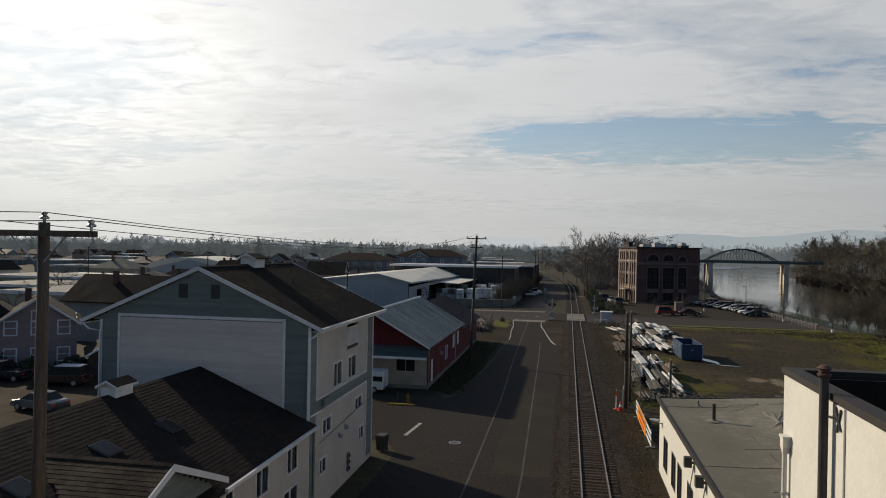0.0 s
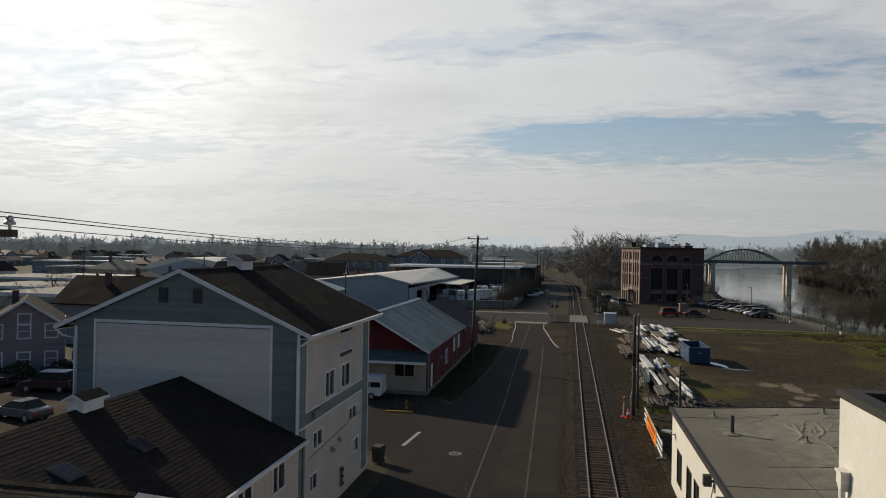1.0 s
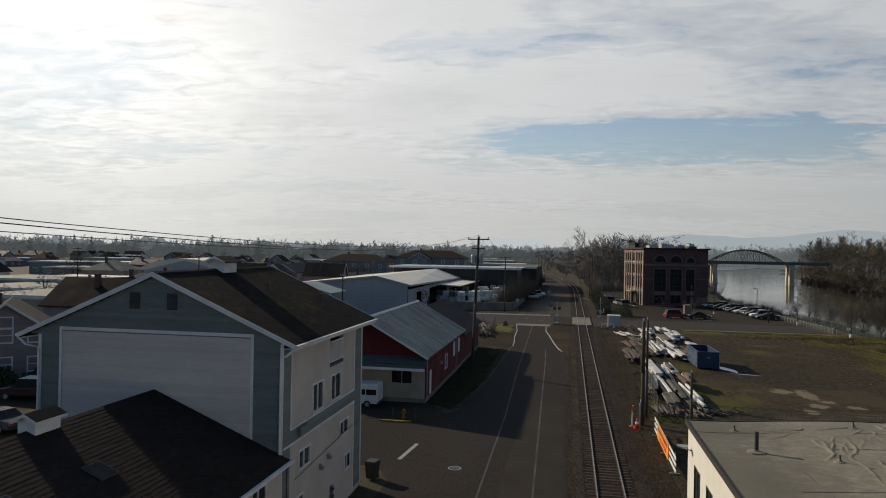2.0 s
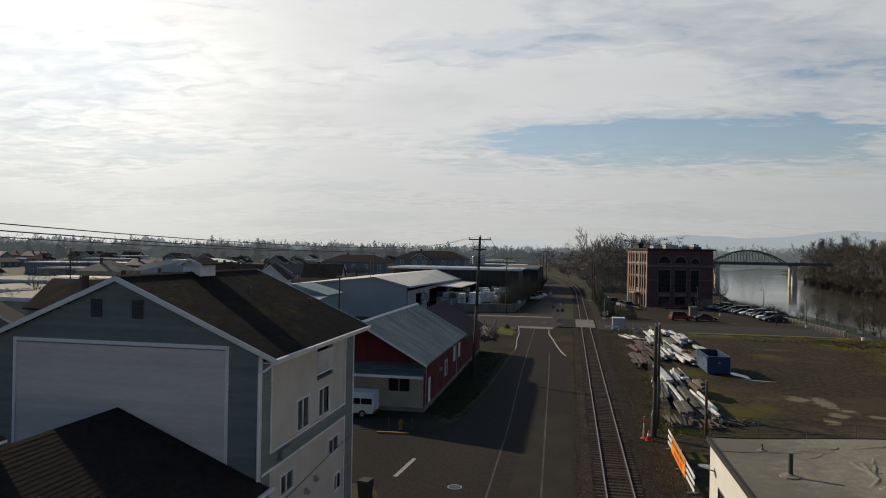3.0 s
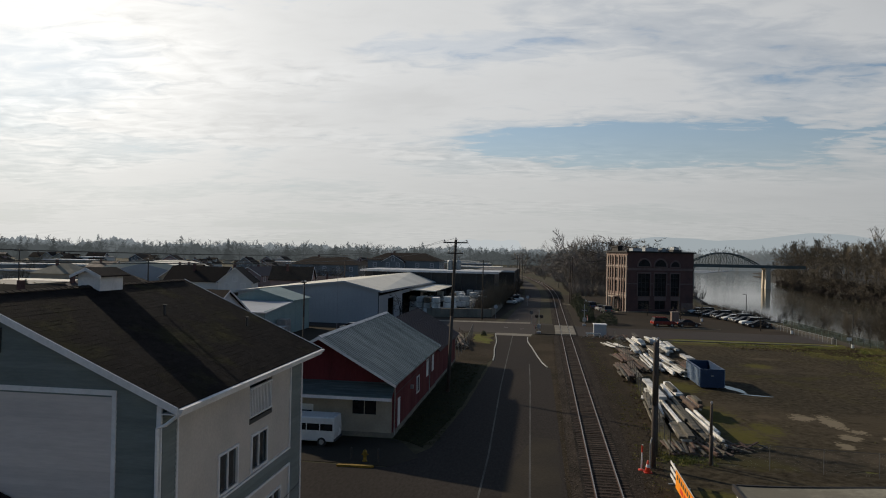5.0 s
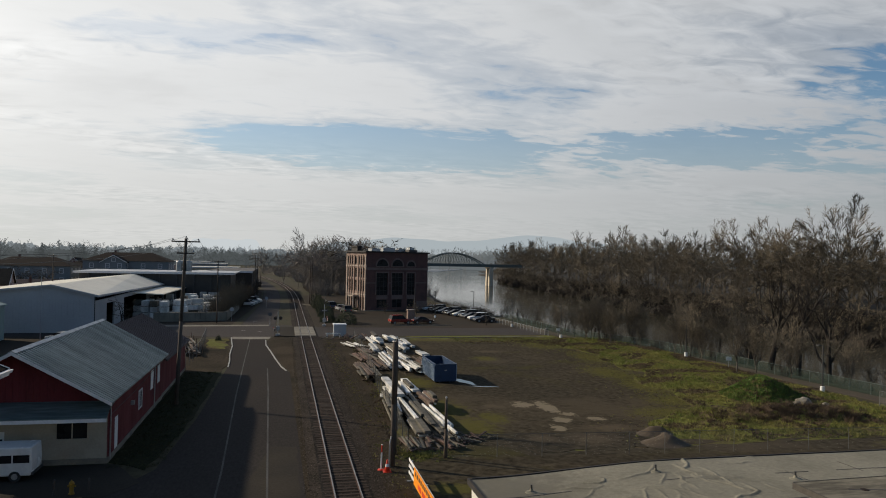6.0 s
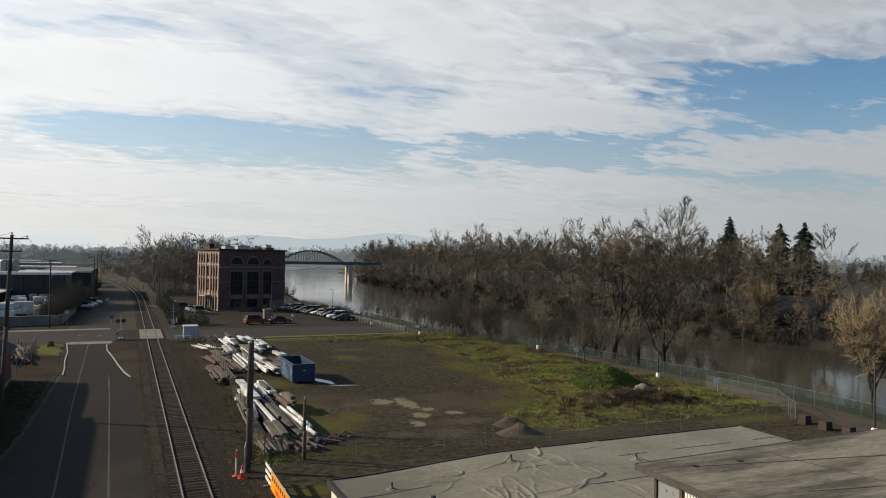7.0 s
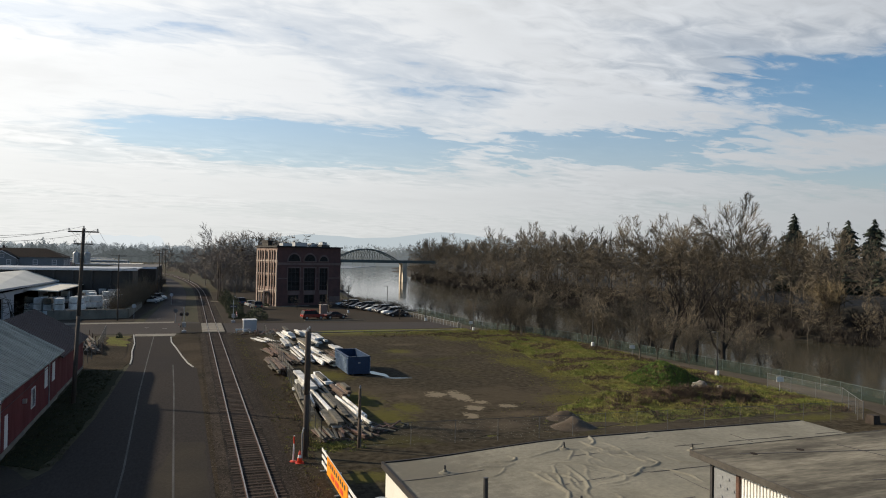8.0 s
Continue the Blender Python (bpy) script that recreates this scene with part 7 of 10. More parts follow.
def lamp_post(x, y, h, turn, base=0.55):
    p = thing("lamp_post", "slim dark lamp post on a white concrete footing", "lamp post", "lamp posts", pose(x, y, max(land(x, y), 0), 0, 0, turn))
    part("footing", Geo().lathe((0, 0, -0.1), [(0.24, 0), (0.24, base + 0.1), (0.2, base + 0.14)], 12), M["white_paint"], p)
    part("pole", Geo().tube((0, 0, base), (0, 0, h), 0.085, 0.065, 8), M["dark_metal"], p)
    a = part("arm", Geo().box(0, 0.5, -0.03, 0.03, h - 0.08, h - 0.02), M["dark_metal"], p)
    part("head", Geo().box(0.35, 0.85, -0.16, 0.16, h - 0.06, h + 0.06), M["dark_metal"], a)


for x, y, h, t in ((52.4, 109.4, 5.2, 200), (53.0, 83.9, 5.0, 190), (43.9, 135.2, 5.5, 180), (51.5, 56.7, 5.9, 0), (41.6, 155.5, 5.5, 180), (39.6, 178, 6.0, 200), (24.5, 172, 6.5, 90), (5.6, 184, 7.0, 0), (8.5, 230, 6.5, 0), (30.0, 176, 6.0, 90)):
    lamp_post(x, y, h, t)
for i, (x, y) in enumerate(((49.6, 61.6), (49.3, 59.4), (49.3, 57.3), (49.4, 55.2), (49.4, 53))):
    solid("barrier_block", Geo().hexa([(x - 0.4, y - 0.4, 0), (x + 0.4, y - 0.4, 0), (x + 0.4, y + 0.4, 0), (x - 0.4, y + 0.4, 0), (x - 0.34, y - 0.34, 0.75), (x + 0.34, y - 0.34, 0.75), (x + 0.34, y + 0.34, 0.75), (x - 0.34, y + 0.34, 0.75)]), M["dark_brown"], "dark brown barrier block beside the path", "barrier", "barrier blocks")
bn = thing("litter_bin", "dark litter bin on the river path", "litter bin", m=pose(43.2, 140.5, 0.03))
part("body", Geo().lathe((0, 0, 0), [(0.3, 0), (0.33, 0.9), (0.36, 0.95)], 12), M["dark_metal"], bn)
part("lid", Geo().lathe((0, 0, 0.96), [(0.36, 0), (0.3, 0.15), (0.1, 0.22)], 12), M["dark_metal"], bn)
for x, y in ((44.6, 138.2), (52.8, 74.6), (52.4, 99.5)):
    sgn = thing("notice_sign", "small white notice on a thin post", "sign", "notice signs", pose(x, y, max(0, land(x, y)), 0, 0, -20))
    part("post", Geo().tube((0, 0, 0), (0, 0, 1.5), 0.03, 0.03, 6), M["galv"], sgn)
    part("panel", Geo().box(-0.35, 0.35, -0.06, -0.035, 0.95, 1.45), M["white_paint"], sgn)
bd = solid("boulder", Geo(), M["concrete"], "pale weathered boulder on the grass", "boulder")


def rock(cx, cy, cz, r, seed):
    bm = bmesh.new()
    bmesh.ops.create_icosphere(bm, subdivisions=2, radius=r)
    for v in bm.verts:
        k = 1 + 0.35 * noise.noise(v.co * 1.4 / r + Vector((seed, 0, 0)))
        v.co = Vector((v.co.x * k + cx, v.co.y * k * 0.8 + cy, v.co.z * k * 0.65 + cz))
    me = bpy.data.meshes.new("boulder")
    bm.to_mesh(me)
    bm.free()
    me.materials.append(M["concrete"])
    return me


bd.data = rock(44.3, 76.2, land(44.3, 76.2) + 0.55, 0.8, 3)
for i, (x, y, r) in enumerate(((43.2, 75.8, 0.45), (46.0, 75.4, 0.4))):
    o = new("boulder", rock(x, y, land(x, y) + r * 0.25 + 0.2, r, 5 + i))
    tagged(o, "pale weathered boulder on the grass", "boulder", "boulders")
tagged(bd, group="boulders")


def dirt_pile(cx, cy, rx, ry, h, seed):
    g = Geo()
    n = 22
    vs = []
    for j in range(n + 1):
        for i in range(n + 1):
            u, v = (i / n - 0.5) * 2, (j / n - 0.5) * 2
            k = math.exp(-2.6 * (u * u + v * v)) - 0.09
            vs.append((cx + u * rx, cy + v * ry, 0.02 + max(-0.05, h * k * (1 + 0.35 * noise.noise((u * 2.2 + seed, v * 2.2, 0))) + 0.05 * noise.noise((u * 7, v * 7, seed)))))
    g.add(vs, [(j * (n + 1) + i, j * (n + 1) + i + 1, (j + 1) * (n + 1) + i + 1, (j + 1) * (n + 1) + i) for j in range(n) for i in range(n)])
    solid("dirt_pile", g, M["pale_mud"], "low rounded pile of brown dirt on the yard", "dirt pile", "dirt piles", smooth=True)


dirt_pile(24.6, 67.2, 2.0, 1.5, 0.85, 2)
dirt_pile(25.4, 70.0, 1.7, 1.3, 0.7, 8)


# ---- crossing signals, cabinet, gate ----
def crossing_signal(x, y, turn, label="railway crossing signal with round black lamps"):
    s = thing("crossing_signal", label, "crossing signal", "crossing signals", pose(x, y, 0.02, 0, 0, turn))
    part("base", Geo().box(-0.35, 0.35, -0.35, 0.35, 0, 0.35), M["galv"], s)
    part("mast", Geo().tube((0, 0, 0.3), (0, 0, 4.2), 0.07, 0.06, 10), M["galv"], s)
    for sx in (-1, 1):
        l = part("lamp", Geo().tube((sx * 0.42, -0.12, 3.0), (sx * 0.42, -0.18, 3.0), 0.3, 0.3, 18), M["dark_metal"], s)
        part("lens", Geo().tube((sx * 0.42, -0.185, 3.0), (sx * 0.42, -0.21, 3.0), 0.11, 0.11, 14), M["rust"], l)
        part("hood", Geo().tube((sx * 0.42, -0.22, 3.03), (sx * 0.42, -0.42, 3.03), 0.14, 0.13, 12, False), M["dark_metal"], l)
    part("lamp_bar", Geo().box(-0.45, 0.45, -0.12, -0.05, 2.95, 3.05), M["galv"], s)
    for k in range(6):
        part("gate_arm", Geo().bar((-0.7, -0.3 - 0.5 * k, 1.0 + 0.12 * k), (-0.7, -0.8 - 0.5 * k, 1.12 + 0.12 * k), 0.05, 0.12), M["red_plastic" if k % 2 else "white_paint"], s)
    part("control_box", Geo().box(-0.3, 0.3, 0.1, 0.5, 0.9, 1.6), M["galv"], s)
    part("counterweight", Geo().box(-0.6, -0.45, -0.4, 0.5, 0.9, 1.25), M["dark_metal"], s)


crossing_signal(-4.6, 140.5, 0)
crossing_signal(4.0, 157.0, 180, "railway crossing signal seen from behind")
ct = thing("signal_cabinet", "pale grey steel railway signal cabinet", "cabinet", m=pose(5.7, 140.4, 0.02))
part("body", Geo().box(-1.05, 1.05, -0.9, 0.9, 0.1, 1.95), M["white_metal"], ct)
part("roof", Geo().hexa([(-1.15, -1.0, 1.95), (1.15, -1.0, 1.95), (1.15, 1.0, 1.95), (-1.15, 1.0, 1.95), (-1.1, -0.9, 2.08), (1.1, -0.9, 2.08), (1.1, 0.9, 2.08), (-1.1, 0.9, 2.08)]), M["trim"], ct)
part("plinth", Geo().box(-1.1, 1.1, -0.95, 0.95, 0, 0.1), M["concrete"], ct)
part("door", Geo().box(-0.9, -0.05, -0.93, -0.9, 0.2, 1.85).box(0.05, 0.9, -0.93, -0.9, 0.2, 1.85), M["white_metal"], ct)
for s, (x, y) in enumerate(((-13.9, 167.5), (-8.0, 205.0))):
    st = thing("road_sign", "round road sign seen from behind on a post", "road sign", "road signs", pose(x, y, 0.02))
    part("post", Geo().tube((0, 0, 0), (0, 0, 2.5), 0.04, 0.04, 6), M["galv"], st)
    part("panel", Geo().tube((0, -0.03, 2.4), (0, -0.06, 2.4), 0.42, 0.42, 8), M["white_metal"], st)
rs = thing("road_sign", "grey-backed road sign on a post at the crossing", "road sign", m=pose(-6.2, 157.8, 0.02))
part("post", Geo().tube((0, 0, 0), (0, 0, 2.3), 0.04, 0.04, 6), M["galv"], rs)
part("panel", Geo().tube((0, -0.03, 2.2), (0, -0.06, 2.2), 0.4, 0.4, 8), M["post_dull"], rs)
g = thing("guard_rail", "low white rail beside the crossing", "rail", m=pose(3.3, 138.2, 0.02))
part("beam", Geo().box(-0.05, 2.4, -0.06, 0.06, 0.55, 0.72), M["white_paint"], g)
for x in (0.1, 2.2):
    part("post", Geo().box(x, x + 0.12, -0.05, 0.05, 0, 0.6), M["white_paint"], g)

# ---- bin and sweepings at the house corner ----
wb = thing("wheelie_bin", "dark wheeled rubbish bin against the house corner", "bin", m=pose(-13.55, 47.1, 0.02, 0, 0, -12))
part("body", Geo().hexa([(-0.26, -0.28, 0.08), (0.26, -0.28, 0.08), (0.26, 0.28, 0.08), (-0.26, 0.28, 0.08), (-0.32, -0.36, 1.0), (0.32, -0.36, 1.0), (0.32, 0.36, 1.0), (-0.32, 0.36, 1.0)]), M["black"], wb)
part("lid", Geo().hexa([(-0.34, -0.4, 1.0), (0.34, -0.4, 1.0), (0.34, 0.38, 1.0), (-0.34, 0.38, 1.0), (-0.3, -0.34, 1.08), (0.3, -0.34, 1.08), (0.3, 0.34, 1.1), (-0.3, 0.34, 1.1)]), M["black"], wb)
for s in (-1, 1):
    part("wheel", Geo().tube((s * 0.2, 0.28, 0.1), (s * 0.27, 0.28, 0.1), 0.1, 0.1, 10), M["black"], wb)

# ---- brick building by the river ----
def arch_panel(g, o, u, n, w, h, depth, seg=8):
    """A flat panel with a half-round top."""
    o, u, n = Vector(o), Vector(u), Vector(n)
    pts = [o, o + u * w]
    for i in range(seg + 1):
        a = math.pi * i / seg
        pts.append(o + u * (w / 2 + w / 2 * math.cos(a)) + Vector((0, 0, h - w / 2 + w / 2 * math.sin(a))))
    return g.prism(pts, n * depth)


def brick_block():
    turn = math.degrees(math.atan2(6.5, 17))
    b = thing("brick_building", "four-storey red brick building with arched windows", "building", m=pose(16.5, 196.5, 0, 0, 0, turn))
    w, d, h = 18.2, 11.6, 14.7
    k = 14.7 / 13.1
    # south face: three tall bays, each with an arch above and low openings below
    bays = [(2.95, 3.15), (7.45, 3.1), (11.95, 2.25)]
    holes = []
    for x, bw in bays:
        holes += [(x, x + bw, 3.9, 9.5), (x + 0.15, x + bw - 0.15, 0.7, 2.7)]
    part("wall_south", grid_wall(Geo(), (0, 0, 0), EAST, SOUTH, w, h, holes, 0.4), M["brick"], b, "dark red brick wall")
    for x, bw in bays:
        window_at(b, (x, -0.002, 3.9), EAST, SOUTH, bw, 5.6, M["dark_metal"], M["glass_far"], 3, 0.1, rows=5, proud=-0.12, deep=0.25)
        window_at(b, (x + 0.15, -0.002, 0.7), EAST, SOUTH, bw - 0.3, 2.0, M["dark_metal"], M["glass_far"], 2, 0.1, proud=-0.12, deep=0.25)
        part("spandrel", Geo().box(x - 0.1, x + bw + 0.1, -0.07, -0.004, 2.75, 3.82), M["brick_band"], b, "pale stone panel under the tall window")
        # raised surround of the tall window, keystone and arch ring above
        part("surround", Geo().box(x - 0.32, x - 0.08, -0.1, -0.004, 3.9, 9.5).box(x + bw + 0.08, x + bw + 0.32, -0.1, -0.004, 3.9, 9.5).box(x - 0.32, x + bw + 0.32, -0.12, -0.004, 9.52, 9.85), M["brick_band"], b, "paler brick surround")
        aw = bw + 0.1
        cx, cz = x + bw / 2, 11.35
        arc = [(math.cos(math.pi * q / 12), math.sin(math.pi * q / 12) * 1.05) for q in range(13)]
        ring = Geo()
        for (c0, s0), (c1, s1) in zip(arc, arc[1:]):
            r0, r1 = aw / 2, aw / 2 + 0.34
            n0 = len(ring.v)
            ring.v += [(cx + r * c, yy, cz + r * s) for r, c, s in ((r0, c0, s0), (r0, c1, s1), (r1, c1, s1), (r1, c0, s0)) for yy in (-0.004, -0.124)]
            ring.f += [(n0 + 1, n0 + 3, n0 + 5, n0 + 7), (n0, n0 + 1, n0 + 7, n0 + 6)[::1], (n0 + 4, n0 + 5, n0 + 3, n0 + 2), (n0 + 6, n0 + 7, n0 + 5, n0 + 4), (n0 + 2, n0 + 3, n0 + 1, n0)]
        part("arch", ring, M["brick_band"], b, "paler brick arch")
        part("arched_window", arch_panel(Geo(), (x + 0.0, -0.05, 11.3), EAST, SOUTH, bw, bw / 2 * 1.05 + 0.05, 0.04), M["glass_far"], b, "dark half-round window")
        part("sill", Geo().box(x - 0.35, x + bw + 0.35, -0.16, -0.004, 11.08, 11.28), M["brick_band"], b)
    g = Geo()
    g.box(-0.12, w + 0.12, -0.13, -0.002, 10.3, 10.9)
    for a, c in ((-0.06, 2.6), (6.45, 7.1), (10.9, 11.6), (14.55, w + 0.06)):
        g.box(a, c, -0.08, -0.002, 6.85, 7.1)
    part("band", g, M["brick_band"], b, "dull mauve string courses")
    g = Geo()
    for z, hh, pr in ((3.9, 0.22, 0.08), (11.1, 0.3, 0.12), (8.0, 0.12, 0.05)):
        g.box(-pr, -0.002, 0, d, z, z + hh)
    part("band", g, M["stone"], b, "tan string courses")
    part("base_panel", Geo().box(14.9, w - 0.1, -0.09, -0.004, 0.0, 2.2), M["brick_band"], b, "pale stone base at the corner")
    # west face: narrow windows in two groups of three with a projecting middle bay
    cols = [(0.7, 0.9), (2.0, 0.9), (3.3, 0.9), (4.9, 1.5), (7.1, 0.9), (8.4, 0.9), (9.7, 0.9)]
    wh = []
    for y, ww in cols:
        wh += [(y, y + ww, 4.8, 7.6), (y, y + ww, 8.3, 10.7), (y, y + ww, 11.7, 13.6), (y, y + ww, 0.3, 3.3)]
    # west brick is coloured lighter than the south wall to carry the sun
    part("wall_west", grid_wall(Geo(), (0, 0.401, 0), NORTH, WEST, d - 0.4, h, wh, 0.4), M["brick_light"], b, "west brick wall, coloured lighter for the sun")
    for hl in wh:
        window_at(b, (0, 0.401 + hl[0], hl[2]), NORTH, WEST, hl[1] - hl[0], hl[3] - hl[2], M["stone"], M["glass_far"], 2, 0.1, proud=-0.08, deep=0.12)
    for y in (0.2, 1.65, 2.95, 4.25, 6.5, 8.05, 9.35, 10.65):
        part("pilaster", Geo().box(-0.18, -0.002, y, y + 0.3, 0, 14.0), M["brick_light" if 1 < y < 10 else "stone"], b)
    part("canopy", Geo().box(-1.6, -0.01, 4.2, 7.2, 3.4, 3.7), M["stone"], b, "stone entrance canopy")
    for y in (4.5, 6.9):
        part("column", Geo().lathe((-1.3, y, 0), [(0.3, 0), (0.22, 0.2), (0.2, 3.1), (0.3, 3.4)], 10), M["stone"], b)
    part("wall", Geo().box(0.41, w, d - 0.4, d, 0, h).box(w - 0.4, w - 0.001, 0.41, d - 0.41, 0, h), M["brick"], b)
    part("roof_deck", Geo().box(0.3, w - 0.3, 0.3, d - 0.3, h - 0.5, h - 0.3), M["tar"], b)
    part("cornice", Geo().box(-0.5, w + 0.4, -0.5, 0.3, h, h + 0.35).box(-0.5, 0.3, 0.301, d + 0.3, h, h + 0.35).box(w - 0.3, w + 0.4, 0.301, d + 0.3, h, h + 0.35).box(0.301, w - 0.301, d - 0.3, d + 0.3, h, h + 0.35), M["parapet"], b, "dark projecting cornice")
    part("parapet_block", Geo().box(-0.55, 0.6, 4.2, 7.6, h + 0.35, h + 1.3).box(-0.75, 0.8, 4.0, 7.8, h + 1.3, h + 1.6), M["parapet"], b, "dark raised parapet over the entrance")
    for x, y, ww, hh in ((4.0, 5.0, 2.6, 1.1), (8.0, 6.0, 3.6, 1.4), (12.2, 5.0, 2.0, 1.2), (15.0, 4.0, 1.4, 1.6)):
        u = part("rooftop_unit", Geo().box(x, x + ww, y, y + 2.0, h - 0.3, h + hh), M["galv"], b, "grey rooftop plant")
        part("fan", Geo().lathe((x + ww / 2, y + 1.0, h + hh), [(0.5, 0), (0.5, 0.15), (0.4, 0.15)], 12), M["dark_metal"], u)
    part("stair_head", Geo().box(13.6, 16.0, 2.0, 4.5, h - 0.3, h + 0.9), M["dark_metal"], b)
    kb = Geo()
    for i in range(14):
        kb.bar((-3.0 - 0.02 * i * i, -1.5 + i * 1.8, 0.1), (-3.0 - 0.02 * (i + 1) ** 2, -1.5 + (i + 1) * 1.8, 0.1), 0.3, 0.2)
    kb.bar((-3.0, -1.5, 0.1), (8.0, -1.7, 0.1), 0.3, 0.2)
    part("kerb", kb, M["concrete"], b, "pale kerb round the planting")


brick_block()


# ---- warehouses and yards west of the street ----
def warehouse():
    b = thing("warehouse", "large pale metal warehouse with a cream low-pitched roof", "warehouse")
    x1, x0, y0, y1 = -34.4, -62.0, 146.0, 213.0
    ze, zr = 6.3, 8.0
    xm = -41.0
    part("wall_south", grid_wall(Geo(), (x0, y0, 0), EAST, SOUTH, x1 - x0, 5.6, [(6, 10, 0, 4.2)], 0.3), M["white_metal"], b, "pale grey metal wall")
    part("gable", Geo().prism([(x0, y0, 5.6), (x1, y0, 5.6), (x1, y0, ze), (xm, y0, zr - 0.1), (x0, y0, 5.7)], (0, 0.3, 0)), M["white_metal"], b)
    g = Geo()
    for i in range(int((x1 - x0) / 0.9)):
        g.box(x0 + i * 0.9, x0 + i * 0.9 + 0.06, y0 - 0.03, y0, 0, 5.55)
    part("ribs", g, M["white_metal"], b)
    part("wall_east", grid_wall(Geo(), (x1, y0 + 0.3, 0), NORTH, EAST, y1 - y0, 5.3, [(8, 14, 0, 4.4), (22, 46, 0, 4.6)], 0.3), M["white_metal"], b, "pale metal wall with dark openings")
    part("wall", Geo().box(x0, x1, y1, y1 + 0.3, 0, 5.3).box(x0, x0 + 0.3, y0 + 0.31, y1, 0, 5.3), M["white_metal"], b)
    part("roof", Geo().prism([(xm, y0 - 0.4, zr), (xm, y1 + 2, zr), (x1 + 0.6, y1 + 2, 5.5), (x1 + 0.6, y0 - 0.4, ze)], (0, 0, -0.25)).prism([(xm, y0 - 0.4, zr), (xm, y1 + 2, zr), (x0 - 0.4, y1 + 2, 5.7), (x0 - 0.4, y0 - 0.4, 5.7)], (0, 0, -0.25)), M["cream_roof"], b, "cream low-pitched roof")
    part("eaves_trim", Geo().bar((x1 + 0.62, y0 - 0.4, ze - 0.15), (x1 + 0.62, y1 + 2, 5.35), 0.06, 0.35).bar((xm, y0 - 0.42, zr - 0.15), (x1 + 0.6, y0 - 0.42, ze - 0.15), 0.05, 0.35).bar((xm, y0 - 0.42, zr - 0.15), (x0 - 0.4, y0 - 0.42, 5.55), 0.05, 0.35), M["white_metal"], b)
    part("corner_trim", Geo().box(x1 - 0.05, x1 + 0.06, y0 - 0.06, y0 + 0.1, 0, ze - 0.2), M["dark_metal"], b)
    part("canopy", Geo().prism([(x1 + 0.01, y0 + 30, 5.2), (x1 + 6, y0 + 30, 4.9), (x1 + 6, y1, 4.7), (x1 + 0.01, y1, 5.0)], (0, 0, -0.2)), M["cream_roof"], b, "cream canopy roof")
    for yy in (y0 + 31, y0 + 48, y1 - 1):
        part("post", Geo().box(x1 + 5.6, x1 + 5.9, yy, yy + 0.3, 0, 4.7), M["dark_metal"], b)


warehouse()
solid("yard_hardstanding", Geo().prism([(-75, 106, -0.02), (-26, 106, -0.02), (-16, 140.8, -0.02), (-75, 141.2, -0.02)], (0, 0, 0.05)), M["parking"], "brown gravel yard behind the barn", "yard", kind="structure")
solid("yard_hardstanding", Geo().prism([(-60, 164.5, -0.02), (-13.5, 160.5, -0.02), (-11, 205, -0.02), (-11, 300, -0.02), (-60, 300, -0.02)], (0, 0, 0.045)), M["parking"], "asphalt lumber yard", "yard", kind="structure")


def teal_shed():
    b = thing("shed", "pale teal metal workshop with a grey lean-to roof", "shed")
    x0, x1, y0, y1 = -55.4, -44.7, 117.0, 130.0
    part("wall", Geo().prism([(x1 - 0.2, y0, 0), (x1 - 0.2, y1, 0), (x1 - 0.2, y1, 5.2), (x1 - 0.2, y0, 4.4)], (0.2, 0, 0)).box(x0, x1 - 0.21, y0, y0 + 0.2, 0, 4.2).prism([(x0, y1, 0), (x1 - 0.21, y1, 0), (x1 - 0.21, y1, 5.2), (x0 + 5, y1, 6.9), (x0, y1, 5.2)], (0, -0.2, 0)).box(x0, x0 + 0.2, y0, y1, 0, 4.2), M["teal_metal"], b, "pale teal ribbed wall")
    part("roof", Geo().prism([(x0 - 0.3, y0 - 0.4, 4.3), (x1 + 0.3, y0 - 0.4, 4.3), (x1 + 0.3, y1 - 2, 5.2), (x0 - 0.3, y1 - 2, 5.2)], (0, 0, -0.18)), M["white_metal"], b, "pale grey sloping roof")
    part("gable_roof", Geo().prism([(x0 + 5, y1 - 2, 7.05), (x0 + 5, y1 + 7, 7.05), (x1 + 0.3, y1 + 7, 5.35), (x1 + 0.3, y1 - 2, 5.35)], (0, 0, -0.18)).prism([(x0 + 5, y1 - 2, 7.05), (x0 + 5, y1 + 7, 7.05), (x0 - 0.3, y1 + 7, 5.35), (x0 - 0.3, y1 - 2, 5.35)], (0, 0, -0.18)), M["teal_metal"], b, "teal metal gable roof")
    part("gable_wall", Geo().prism([(x0, y1 - 1.8, 5.2), (x1, y1 - 1.8, 5.2), (x0 + 5, y1 - 1.8, 6.9)], (0, 0.2, 0)).box(x1 - 0.15, x1 + 0.02, y1, y1 + 6.8, 0, 5.2), M["teal_metal"], b)
    part("corner_post", Geo().box(x0 + 4.9, x0 + 5.1, y0 - 0.06, y0 - 0.005, 0, 4.2), M["trim"], b)
    part("platform", Geo().box(x1 + 0.3, x1 + 2.6, y0 + 1, y0 + 3.2, 1.9, 2.1).box(x1 + 0.5, x1 + 0.65, y0 + 1.1, y0 + 1.3, 0, 1.9).box(x1 + 2.3, x1 + 2.5, y0 + 1.1, y0 + 1.3, 0, 1.9), M["galv"], b, "steel stand")
    part("tank", Geo().box(x1 + 0.3, x1 + 1.8, y0 + 4, y0 + 6, 0, 2.9), M["galv"], b)


teal_shed()


